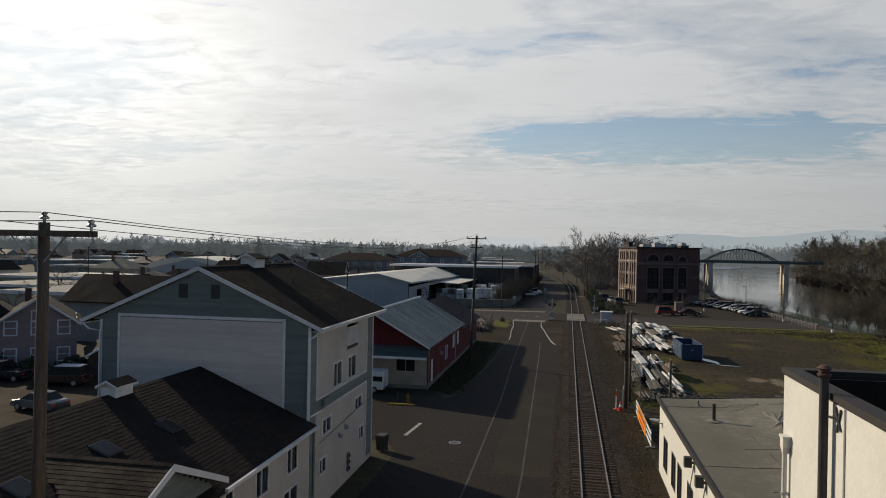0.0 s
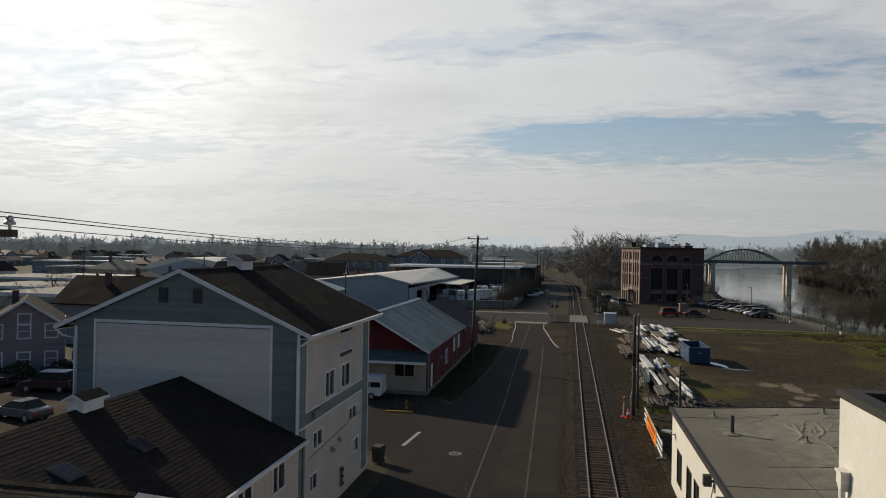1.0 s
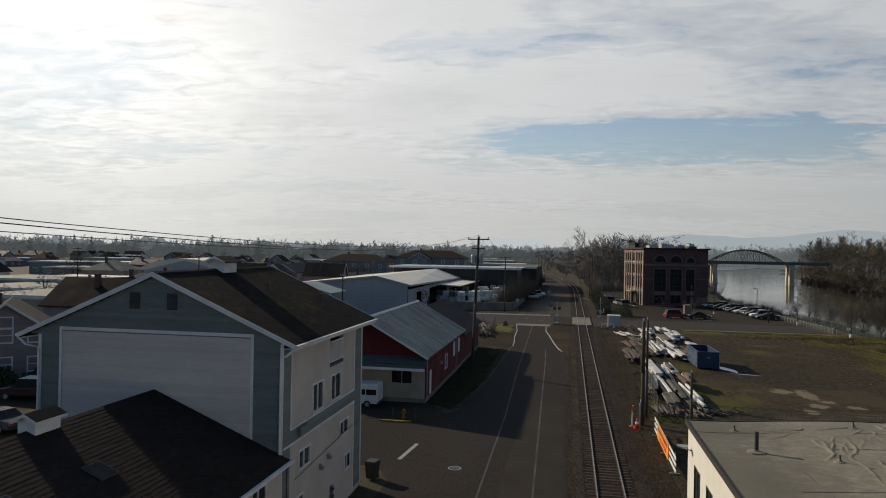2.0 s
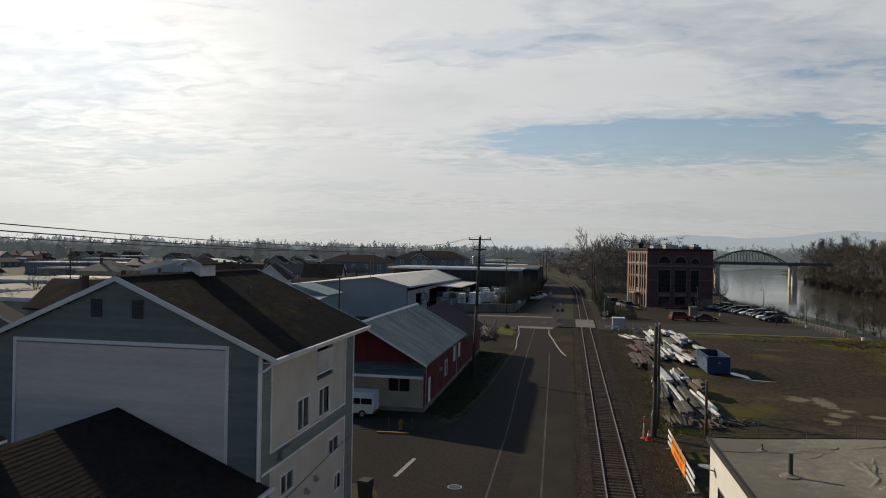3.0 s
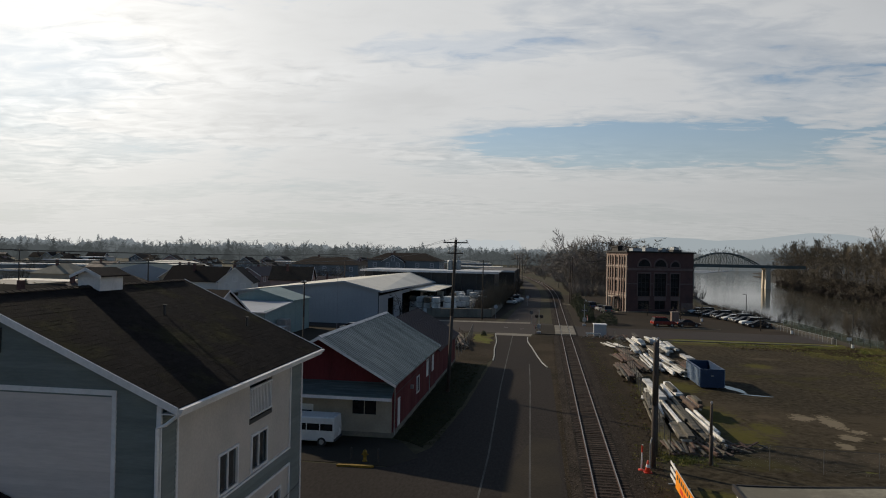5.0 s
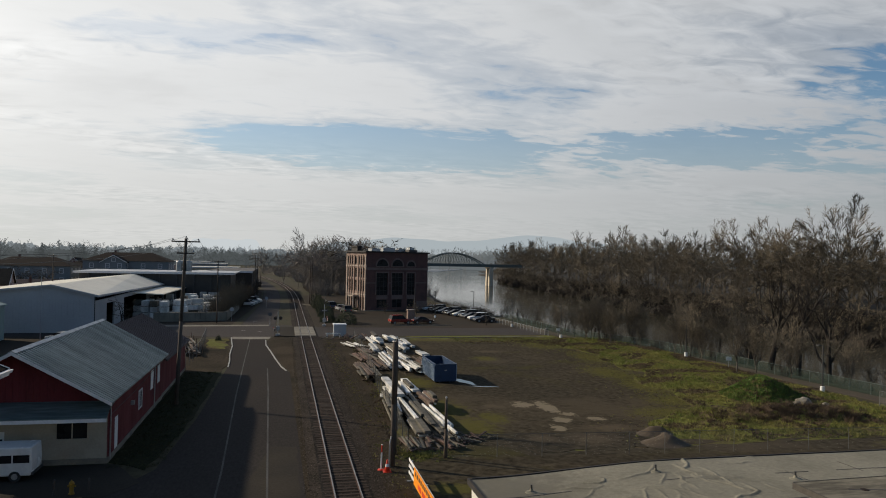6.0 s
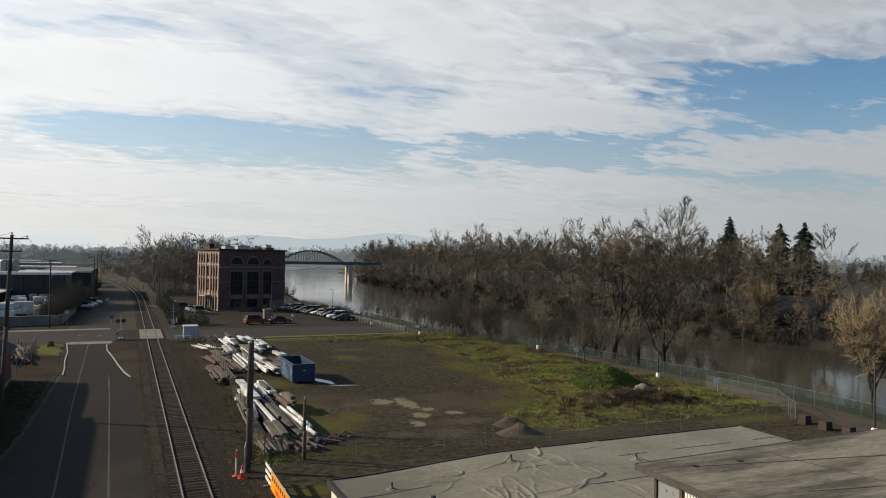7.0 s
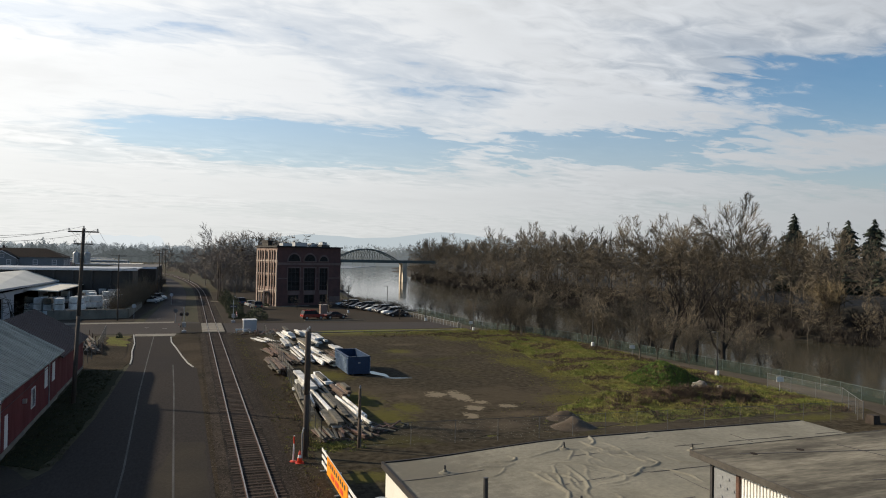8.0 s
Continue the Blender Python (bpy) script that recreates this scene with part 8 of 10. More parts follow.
def simple_block(name, x0, x1, y0, y1, h, wall, roof, label, category, over=0.4, wins=(), face="S", bands=True):
    b = thing(name, label, category)
    part("wall", Geo().box(x0, x1, y0, y1, 0, h - 0.25), wall, b)
    part("roof", Geo().box(x0 - over, x1 + over, y0 - over, y1 + over, h - 0.25, h), roof, b)
    part("fascia", Geo().box(x0 - over - 0.02, x1 + over + 0.02, y0 - over - 0.03, y0 - over - 0.002, h - 0.5, h + 0.05), M["trim"], b)
    for a, c, z0, z1 in wins:
        window_at(b, (a, y0 - 0.002, z0), EAST, SOUTH, c - a, z1 - z0, M["trim"], M["glass_far"], 2, 0.12)
    return b


# solid dark block stands in for the unlit inside of the open shed
lb = simple_block("lumber_shed", -54, -17.4, 212, 232, 8.6, M["dark_metal"], M["white_metal"], "long lumber shed with a pale roof edge, block darkened for its unlit inside", "shed", 1.2)
for i in range(9):
    part("post", Geo().box(-52 + i * 4.2, -51.6 + i * 4.2, 210.9, 211.3, 0, 8.1), M["dark_metal"], lb)
rnd = random.Random(31)
# wrapped lumber bundles
for i in range(64):
    x, y = rnd.uniform(-33, -17), rnd.uniform(172, 209)
    if x > -19 - (y - 172) * 0.02 and y < 180:
        continue
    hgt = rnd.choice((1, 2, 2, 3, 3))
    s = thing("lumber_bundle", "stack of white-wrapped lumber bundles", "lumber bundle", "lumber bundles", pose(x, y, 0.02, 0, 0, rnd.choice((0, 90)) + rnd.uniform(-4, 4)))
    for k in range(hgt):
        a, c = rnd.uniform(-0.08, 0.08), rnd.uniform(-0.08, 0.08)
        part("pack", Geo().box(-1.3 + a, 1.3 + a, -0.7 + c, 0.7 + c, 0.12 + k * 1.22, 1.2 + k * 1.22), M[rnd.choice(("beam_white", "beam_white", "beam_white", "beam_grey"))], s)
        for bx in (-1.0, 0.85):
            part("bearer", Geo().box(bx, bx + 0.15, -0.65, 0.65, k * 1.22, 0.12 + k * 1.22), M["beam_brown"], s)
cw = thing("yard_wall", "low concrete block wall along the lumber yard", "wall")
for i in range(14):
    x0, y0, x1, y1 = -28.5, 165.8, -15.2, 168.8
    t0, t1 = i / 14, (i + 0.96) / 14
    part("block", Geo().bar((x0 + (x1 - x0) * t0, y0 + (y1 - y0) * t0, 0.9), (x0 + (x1 - x0) * t1, y0 + (y1 - y0) * t1, 0.9), 0.6, 1.8), M["concrete"], cw)
for i in range(10):
    t0, t1 = i / 10, (i + 0.96) / 10
    part("block", Geo().bar((-15.2 + 0.6 * t0, 169.2 + 30 * t0, 0.9), (-15.2 + 0.6 * t1, 169.2 + 30 * t1, 0.9), 0.6, 1.8), M["concrete"], cw)
# timber scraps and wire pen at the street corner
pen = thing("timber_rack", "open rack of old boards behind a wire fence", "timber rack", m=pose(-17.2, 124, 0.03, 0, 0, 12))
for i in range(60):
    xx, zz, ya = -1.2 + 0.6 * (i % 5) + rnd.uniform(-0.1, 0.1), 0.05 + 0.085 * (i // 5), rnd.uniform(-8.5, 2)
    part("board", Geo().bar((xx, ya, zz), (xx + rnd.uniform(-0.06, 0.06), ya + rnd.uniform(4, 6.5), zz), rnd.uniform(0.18, 0.4), 0.08), M[rnd.choice(("beam_grey", "beam_brown", "beam_brown"))], pen)
for xx in (-1.5, 1.5):
    for yy in (-8, -4, 0, 4, 8):
        part("post", Geo().box(xx - 0.05, xx + 0.05, yy - 0.05, yy + 0.05, 0, 1.5), M["beam_brown"], pen)
fence([(-14.9, 106.5), (-14.6, 118), (-15.6, 136.0)], 1.8, 2.6, M["post_dull"], M["mesh_wire"], "grey wire fence round a board rack")


# ---- houses of the town ----
def house(x, y, w, d, h, rise, turn, wall, roof, label, wins=2, storeys=2, dormer=False, porch=False, hip=False, base=1.0):
    b = thing("house", label, "house", "", pose(x, y, 0, 0, 0, turn))
    body = Geo().box(-w / 2, w / 2, -d / 2, d / 2, 0, h)
    ov = 0.45
    if hip:
        r = w / 2 - d / 2 if w > d else 0
        roofg = Geo().add([(-w / 2 - ov, -d / 2 - ov, h - 0.1), (w / 2 + ov, -d / 2 - ov, h - 0.1), (w / 2 + ov, d / 2 + ov, h - 0.1), (-w / 2 - ov, d / 2 + ov, h - 0.1), (-r - 0.3, 0, h + rise), (r + 0.3, 0, h + rise)],
                          [(3, 2, 1, 0), (0, 1, 5, 4), (1, 2, 5), (2, 3, 4, 5), (3, 0, 4)])
    else:
        body.prism([(-w / 2, -d / 2, h), (w / 2, -d / 2, h), (0, -d / 2, h + rise)], (0, d, 0))
        k = rise / (w / 2)
        roofg = roof_slab(Geo(), (0, -d / 2 - ov, h + rise + 0.12), (0, d / 2 + ov, h + rise + 0.12), (w / 2 + ov, d / 2 + ov, h + 0.12 - ov * k), (w / 2 + ov, -d / 2 - ov, h + 0.12 - ov * k), 0.16)
        roof_slab(roofg, (0, -d / 2 - ov, h + rise + 0.12), (0, d / 2 + ov, h + rise + 0.12), (-w / 2 - ov, d / 2 + ov, h + 0.12 - ov * k), (-w / 2 - ov, -d / 2 - ov, h + 0.12 - ov * k), 0.16)
    part("wall", body, wall, b)
    rf = part("roof", roofg, roof, b)
    if not hip:
        g = Geo()
        k = rise / (w / 2)
        for s in (-1, 1):
            part("bargeboard", Geo().prism([(0, -d / 2 - ov, h + rise + 0.14), (s * (w / 2 + ov), -d / 2 - ov, h + 0.14 - ov * k), (s * (w / 2 + ov), -d / 2 - ov, h - 0.1 - ov * k), (0, -d / 2 - ov, h + rise - 0.1)], (0, -0.05, 0)), M["trim"], b)
    for st in range(storeys):
        z = base + st * 2.8
        if z + 1.3 > h + 0.3:
            break
        for i in range(wins):
            xx = -w / 2 + (i + 0.5) * w / wins - 0.5
            window_at(b, (xx, -d / 2 - 0.002, z), EAST, SOUTH, 1.0, 1.3, M["trim"], M["glass_far"], 1, 0.13, rows=2)
        n2 = max(1, int(d / 4))
        for i in range(n2):
            yy = -d / 2 + (i + 0.5) * d / n2 - 0.5
            window_at(b, (w / 2 + 0.002, yy, z), NORTH, EAST, 1.0, 1.3, M["trim"], M["glass_far"], 1, 0.13, rows=2)
    if not hip and rise > 1.8:
        window_at(b, (-0.5, -d / 2 - 0.002, h + 0.15), EAST, SOUTH, 1.0, 1.0, M["trim"], M["glass_far"], 1, 0.12)
    if dormer:
        dm = part("dormer", Geo().box(w * 0.14, w * 0.38, -1.2, 1.2, h + 0.3, h + rise * 0.8), wall, b)
        part("dormer_roof", Geo().prism([(w * 0.05, -1.5, h + rise * 0.75), (w * 0.45, -1.5, h + rise * 0.75), (w * 0.45, 0, h + rise * 1.05), (w * 0.05, 0, h + rise * 1.05)], (0, 0, -0.1)).prism([(w * 0.05, 1.5, h + rise * 0.75), (w * 0.45, 1.5, h + rise * 0.75), (w * 0.45, 0, h + rise * 1.05), (w * 0.05, 0, h + rise * 1.05)], (0, 0, -0.1)), roof, dm)
    if porch:
        pr = part("porch_roof", Geo().prism([(-w / 2, -d / 2 - 0.01, 2.9), (w / 2, -d / 2 - 0.01, 2.9), (w / 2, -d / 2 - 2.0, 2.4), (-w / 2, -d / 2 - 2.0, 2.4)], (0, 0, -0.14)), roof, b)
        for xx in (-w / 2 + 0.1, 0, w / 2 - 0.1):
            part("porch_post", Geo().box(xx - 0.07, xx + 0.07, -d / 2 - 1.9, -d / 2 - 1.76, 0, 2.4), M["trim"], pr)
    part("chimney", Geo().box(-w * 0.2, -w * 0.2 + 0.6, 1.0, 1.6, h, h + rise + 0.7), M["brick"], rf)
    return b


PINK = material("dusty_pink_siding", (0.27, 0.195, 0.19), (0.22, 0.162, 0.158), scale=0.6, fine=6, grain=0.08, stretch=(0.4, 0.4, 3))
TAN = material("tan_siding", (0.32, 0.28, 0.22), (0.27, 0.235, 0.19), scale=0.6, fine=6, grain=0.08)
GREYH = material("grey_siding", (0.20, 0.21, 0.22), (0.17, 0.18, 0.19), scale=0.6, fine=6, grain=0.08)
WHITEH = material("white_siding", (0.58, 0.57, 0.55), (0.5, 0.49, 0.48), scale=0.6, fine=6, grain=0.06)
BLUEH = material("dark_blue_grey_siding", (0.10, 0.115, 0.135), (0.085, 0.10, 0.115), scale=0.6, fine=6, grain=0.08)
house(-58.6, 70.5, 7.2, 10, 5.0, 2.5, 38, PINK, M["shingle"], "dusty pink house with a dark shingle roof", 3, 2)
house(-66.5, 68.5, 12, 9, 4.6, 3.2, 38, PINK, M["shingle"], "dusty pink house end under a broad dark roof", 2, 2, hip=True)
house(-47.2, 67.6, 5.0, 5.5, 2.5, 1.5, 38, M["beam_brown"], M["shingle"], "small brown garage with a dark roof", 1, 1)
house(-62.0, 92.0, 9, 14, 5.6, 3.2, 88, GREYH, M["shingle"], "long grey house with a black roof", 3, 2, dormer=True)
house(-50.0, 104.0, 9, 12, 5.2, 3.0, 80, WHITEH, M["shingle"], "white-gabled house with a dark roof", 2, 2)
house(-88.0, 150.0, 13, 11, 5.2, 2.6, 20, WHITEH, M["shingle"], "pale house with a hipped dark roof", 4, 2, hip=True)
# two-storey dark house and its neighbour beyond the lumber yard
house(-52.0, 262.0, 25, 12, 10.8, 2.5, 0, GREYH, M["shingle"], "broad dark grey house with white windows", 5, 3, hip=True, base=2.9)
house(-55.0, 255.5, 7, 5, 10.4, 2.0, 0, GREYH, M["shingle"], "grey gabled house wing with white trim", 2, 3, base=2.9)
house(-80.0, 262.0, 24, 12, 8.8, 2.6, 0, GREYH, M["shingle"], "dark grey hipped house among trees", 5, 3, hip=True)
house(-105.0, 205.0, 9, 14, 5.5, 3.2, 12, TAN, M["shingle"], "pale gabled house with a dark roof", 2, 2)
house(-92.0, 190.0, 8, 16, 5.4, 3.4, 85, WHITEH, M["shingle"], "white house with a long dark roof", 3, 2)
house(-80.0, 186.0, 8, 10, 5.5, 3.4, 14, WHITEH, M["shingle"], "white gabled cottage with a dark roof", 2, 2, porch=True)
WALLS = (TAN, GREYH, WHITEH, PINK, BLUEH, M["beige_wall"])
ROOFS = (M["shingle"], M["shingle"], M["shingle_brown"], M["dark_roof"], M["membrane"])
NAMES = {0: "tan", 1: "grey", 2: "white", 3: "dusty pink", 4: "dark blue-grey", 5: "beige"}
rnd = random.Random(123)
spots = []
for i in range(900):
    az, dist = rnd.uniform(9, 50), rnd.uniform(105, 620) if rnd.random() < 0.8 else rnd.uniform(95, 250)
    x, y = -dist * math.sin(radians(az)), dist * math.cos(radians(az)) + 4
    if x > -64 and 100 < y < 300 or x > -34 and y < 330 or (x > -66 and y < 112):
        continue
    if any((x - a) ** 2 + (y - c) ** 2 < 18 ** 2 for a, c in spots) or any(math.hypot(x - a, y - c) < 20 for a, c in ((-88, 150), (-105, 205), (-92, 190), (-80, 186), (-78, 262), (-62, 92))):
        continue
    spots.append((x, y))
    if len(spots) >= 84:
        break
for i, (x, y) in enumerate(spots):
    k = rnd.randrange(6)
    if rnd.random() < 0.26:
        w, d, h = rnd.uniform(16, 34), rnd.uniform(12, 22), rnd.uniform(4, 6.5)
        simple_block("commercial_building", x - w / 2, x + w / 2, y - d / 2, y + d / 2, h, WALLS[k], M[rnd.choice(("white_metal", "membrane", "cream_roof", "tar"))], f"low {NAMES[k]} flat-roofed commercial building", "building", 0.3,
                     [(x - w / 2 + 2 + j * 4, x - w / 2 + 4 + j * 4, 1.2, 2.8) for j in range(int(w / 4) - 1)])
    else:
        house(x, y, rnd.uniform(8, 11), rnd.uniform(9, 14), rnd.choice((3.0, 5.4, 5.6)), rnd.uniform(2.0, 3.4), rnd.choice((0, 90)) + rnd.uniform(-12, 12), WALLS[k], ROOFS[rnd.randrange(5)],
              f"{NAMES[k]} town house with a pitched roof", 2, 2, dormer=rnd.random() < 0.25, hip=rnd.random() < 0.3)
# dark hall and low pale roofs along the street beyond the lumber yard
simple_block("warehouse", -27, -13.6, 250, 300, 8.2, M["dark_brown"], M["tar"], "tall windowless dark brown hall beside the street", "warehouse", 0.2)
for i in range(16):
    y = 318 + i * 19 + rnd.uniform(-4, 4)
    w, d, hh = rnd.uniform(14, 30), rnd.uniform(12, 18), rnd.uniform(4.5, 7.5)
    x = curve_x(y) - 14 - w / 2 - (rnd.uniform(0, 8) if i % 2 else rnd.uniform(26, 60))
    simple_block("commercial_building", x - w / 2, x + w / 2, y - d / 2, y + d / 2, hh, rnd.choice((TAN, GREYH, WHITEH, M["beige_wall"])), M[rnd.choice(("white_metal", "membrane", "cream_roof"))], "low pale-roofed commercial building along the street", "building", 0.3,
                 [(x - w / 2 + 2 + j * 4, x - w / 2 + 4 + j * 4, 1.2, 2.8) for j in range(int(w / 4) - 1)])
# big arched-roof hall far west
hall = thing("hall", "long hall with a pale curved roof", "hall", m=pose(-128, 222, 0, 0, 0, 15))
pts = [(-14, 0, 0), (14, 0, 0)] + [(14 * math.cos(math.pi * i / 12), 0, 5 + 4.0 * math.sin(math.pi * i / 12)) for i in range(13)]
part("vault", Geo().prism(pts, (0, 40, 0)), M["cream_roof"], hall)
part("end_wall", Geo().prism([(-13.4, -0.06, 0), (13.4, -0.06, 0), (13.4, -0.06, 5), (0, -0.06, 8.4), (-13.4, -0.06, 5)], (0, 0.05, 0)), M["white_metal"], hall)


# ---- cars ----
def car_mesh(length=4.4, width=1.78, height=1.45, kind="saloon"):
    """Returns body, glass, tyre, rim and lamp geometry along +y."""
    L, W2, H = length / 2, width / 2, height
    body = Geo()
    if kind == "saloon":
        prof = [(-L, 0.45), (-L, 0.85), (-L + 0.25, 0.95), (-L + 0.9, 0.98), (L - 1.15, 0.95), (L - 0.2, 0.75), (L, 0.6), (L, 0.3), (-L, 0.3)]
        cab = [(-L + 0.7, 0.96), (-L + 1.4, H), (L - 2.0, H), (L - 1.1, 0.94)]
    elif kind == "suv":
        prof = [(-L, 0.5), (-L, 1.05), (-L + 0.1, 1.08), (L - 1.2, 1.08), (L - 0.2, 0.95), (L, 0.8), (L, 0.4), (-L, 0.4)]
        cab = [(-L + 0.12, 1.06), (-L + 0.35, H), (L - 1.9, H), (L - 1.25, 1.06)]
    else:
        prof = [(-L, 0.55), (-L, 1.0), (L - 1.1, 1.02), (L - 0.15, 0.92), (L, 0.75), (L, 0.45), (-L, 0.45)]
        cab = [(-L + 2.0, 1.0), (-L + 2.2, H), (L - 2.0, H), (L - 1.2, 1.0)]
    body.prism([(-W2, y, z) for y, z in prof], (2 * W2, 0, 0))
    wi = W2 - 0.14
    n = len(cab)
    vs = [(-W2 + 0.03, y, z) if z < 1.15 else (-wi, y, z) for y, z in cab] + [(W2 - 0.03, y, z) if z < 1.15 else (wi, y, z) for y, z in cab]
    cabin = Geo().add(vs, [tuple(range(n)), tuple(range(2 * n - 1, n - 1, -1))] + [(i, i + n, (i + 1) % n + n, (i + 1) % n) for i in range(n)])
    roof = Geo().box(-wi, wi, cab[1][0], cab[2][0], H, H + 0.045)
    tyre, rim = [], []
    for sy in (-L + 0.8, L - 0.85):
        for sx in (-1, 1):
            x = sx * (W2 - 0.1)
            tyre.append(Geo().tube((x - 0.11, sy, 0.33), (x + 0.11, sy, 0.33), 0.33, 0.33, 16))
            rim.append(Geo().tube((x + sx * 0.10, sy, 0.33), (x + sx * 0.125, sy, 0.33), 0.2, 0.2, 12))
    lamps = [Geo().box(sx * W2 * 0.7 - 0.2, sx * W2 * 0.7 + 0.2, L - 0.06, L + 0.015, 0.6, 0.74) for sx in (-1, 1)]
    tails = [Geo().box(sx * W2 * 0.75 - 0.15, sx * W2 * 0.75 + 0.15, -L - 0.015, -L + 0.05, 0.65, 0.85) for sx in (-1, 1)]
    bumper = [Geo().box(-W2 + 0.05, W2 - 0.05, s * L - 0.05, s * L + 0.08, 0.38, 0.55) for s in (-1, 1)]
    return body, cabin, roof, tyre, rim, lamps, tails, bumper


PAINT = {n: material(n + "_car_paint", c, tuple(v * 0.85 for v in c), rough=0.25, spec=0.5, scale=1, fine=6, grain=0.05, bump=0, rvar=0.05) for n, c in
         {"white": (0.62, 0.62, 0.61), "silver": (0.34, 0.35, 0.36), "black": (0.02, 0.02, 0.022), "red": (0.22, 0.025, 0.018), "grey": (0.11, 0.115, 0.12), "blue": (0.03, 0.05, 0.10), "maroon": (0.055, 0.026, 0.022)}.items()}
CARS = {}


def car(x, y, turn, colour, kind="saloon", where="on the asphalt", top=None, z=0.03):
    key = (colour, kind, top)
    m = pose(x, y, z, 0, 0, turn)
    if key in CARS:
        return tagged(copy_thing(CARS[key], m), f"{colour} parked {kind} {where}")
    c = thing("car" if kind != "pickup" else "pickup_truck", f"{colour} parked {kind} {where}", "car", "parked cars", m)
    size = {"saloon": (4.5, 1.8, 1.42), "suv": (4.6, 1.86, 1.8), "pickup": (5.4, 1.95, 1.82)}[kind]
    body, cabin, roof, tyre, rim, lamps, tails, bumper = car_mesh(*size, kind)
    bo = part("body", body, PAINT[colour], c)
    bv = bo.modifiers.new("round", "BEVEL")
    bv.width, bv.segments, bv.limit_method = 0.07, 2, "ANGLE"
    part("cabin_glass", cabin, M["glass_far"], c)
    part("roof", roof, PAINT[top or colour], c)
    for t, r in zip(tyre, rim):
        w = part("wheel", t, M["black"], c)
        part("rim", r, M["galv"], w)
    for l in lamps:
        part("headlight", l, M["white_paint"], c)
    for l in tails:
        part("tail_light", l, M["red_plastic"], c)
    for b in bumper:
        part("bumper", b, M["dark_metal"], c)
    CARS[key] = c
    return c


# riverside parking
row = ["white", "black", "black", "grey", "black", "black", "white", "grey", "black"]
for i, colr in enumerate(row):
    car(33.5 + i * 0.62 + 0.35 * math.sin(i * 2.1), 197 - i * 2.9, 98 + 3 * math.cos(i * 1.7), colr, "suv" if i % 3 == 1 else "saloon", "in the riverside parking lot")
car(38.6, 165.5, 92, "black", "saloon", "in the riverside parking lot")
car(38.2, 168.6, 92, "white", "suv", "in the riverside parking lot")
car(19.6, 161.5, -78, "red", "suv", "beside a low kerb")
car(24.4, 162.3, -80, "maroon", "saloon", "beside a low kerb")
car(11.0, 190.0, 10, "grey", "suv", "in the brick building's lot")
car(10.2, 197.0, 10, "silver", "saloon", "in the brick building's lot")
car(8.2, 203.0, 10, "blue", "suv", "in the brick building's lot")
# street side
for x, y, t, cl, k in ((-13.2, 210.2, -88, "white", "suv"), (-12.6, 215.0, -86, "silver", "saloon"), (-12.2, 221.5, -84, "white", "pickup"), (-12.2, 229, -80, "white", "saloon"), (-13.4, 240, -78, "grey", "suv")):
    car(x, y, t, cl, k, "beside the street")
# yard by the pink house
car(-48.0, 60.8, 100, "maroon", "suv", "in a gravel yard", "white")
car(-55.0, 61.4, 95, "black", "pickup", "in a gravel yard")
car(-42.6, 51.5, 78, "grey", "saloon", "in a gravel yard")
car(-45.6, 46.5, 75, "white", "saloon", "in a gravel yard")
# white van standing broadside before the barn
vn = thing("van", "white van parked broadside before the red barn", "van", "parked cars", pose(-20.4, 65.5, 0.03))
bo = part("body", Geo().prism([(-2.3, -0.92, 0.35), (2.3, -0.92, 0.35), (2.32, -0.92, 1.1), (2.26, -0.92, 2.02), (-1.75, -0.92, 2.02), (-2.1, -0.92, 1.25), (-2.3, -0.92, 1.05)], (0, 1.84, 0)), PAINT["white"], vn)
bv = bo.modifiers.new("round", "BEVEL")
bv.width, bv.segments, bv.limit_method = 0.08, 2, "ANGLE"
for xa, xb in ((-0.62, 0.26), (0.34, 1.22), (1.30, 2.18), (-1.55, -0.70)):
    part("window", Geo().box(xa, xb, -0.935, -0.915, 1.12, 1.58), M["glass_far"], vn)
for wx in (-1.4, 1.4):
    for wy in (-0.82, 0.82):
        w = part("wheel", Geo().tube((wx, wy - 0.11, 0.32), (wx, wy + 0.11, 0.32), 0.32, 0.32, 16), M["black"], vn)
        part("rim", Geo().tube((wx, wy - 0.12, 0.32), (wx, wy + 0.12, 0.32), 0.18, 0.18, 12), M["galv"], w)
for sx in (-1, 1):
    part("bumper", Geo().box(sx * 2.3 - 0.06, sx * 2.3 + 0.06, -0.9, 0.9, 0.38, 0.55), M["dark_metal"], vn)
for x, y, cl in ((-31, 118, "grey"), (-33, 126, "black"), (-28, 122, "blue"), (-36, 134, "white"), (-27, 131, "grey")):
    car(x, y, 60, cl, "pickup" if cl == "grey" else "saloon", "in the yard behind the barn")
sheet("gravel_yard", [(-75, 40), (-26.5, 40), (-26.5, 49), (-38, 63), (-75, 66)], 0.028, M["dirt"], "brown dirt yard behind the house", "yard", wob=0.3, seed=12)


# ---- red shelter and aeroplane-like display before the brick building ----
sh = thing("brick_planter", "low brick sign wall before the brick building", "sign wall", m=pose(23.0, 168.5, 0.02, 0, 0, 20))
part("wall", Geo().box(-0.8, 0.8, -0.3, 0.3, 0, 2.3), M["brick_light"], sh)
part("cap", Geo().box(-0.9, 0.9, -0.4, 0.4, 2.3, 2.45), M["stone"], sh)
kerb("kerb_parking", [(17.5, 158.2), (29.5, 157.6)], "pale kerb in the parking lot", M["concrete"], 0.25, 0.16)

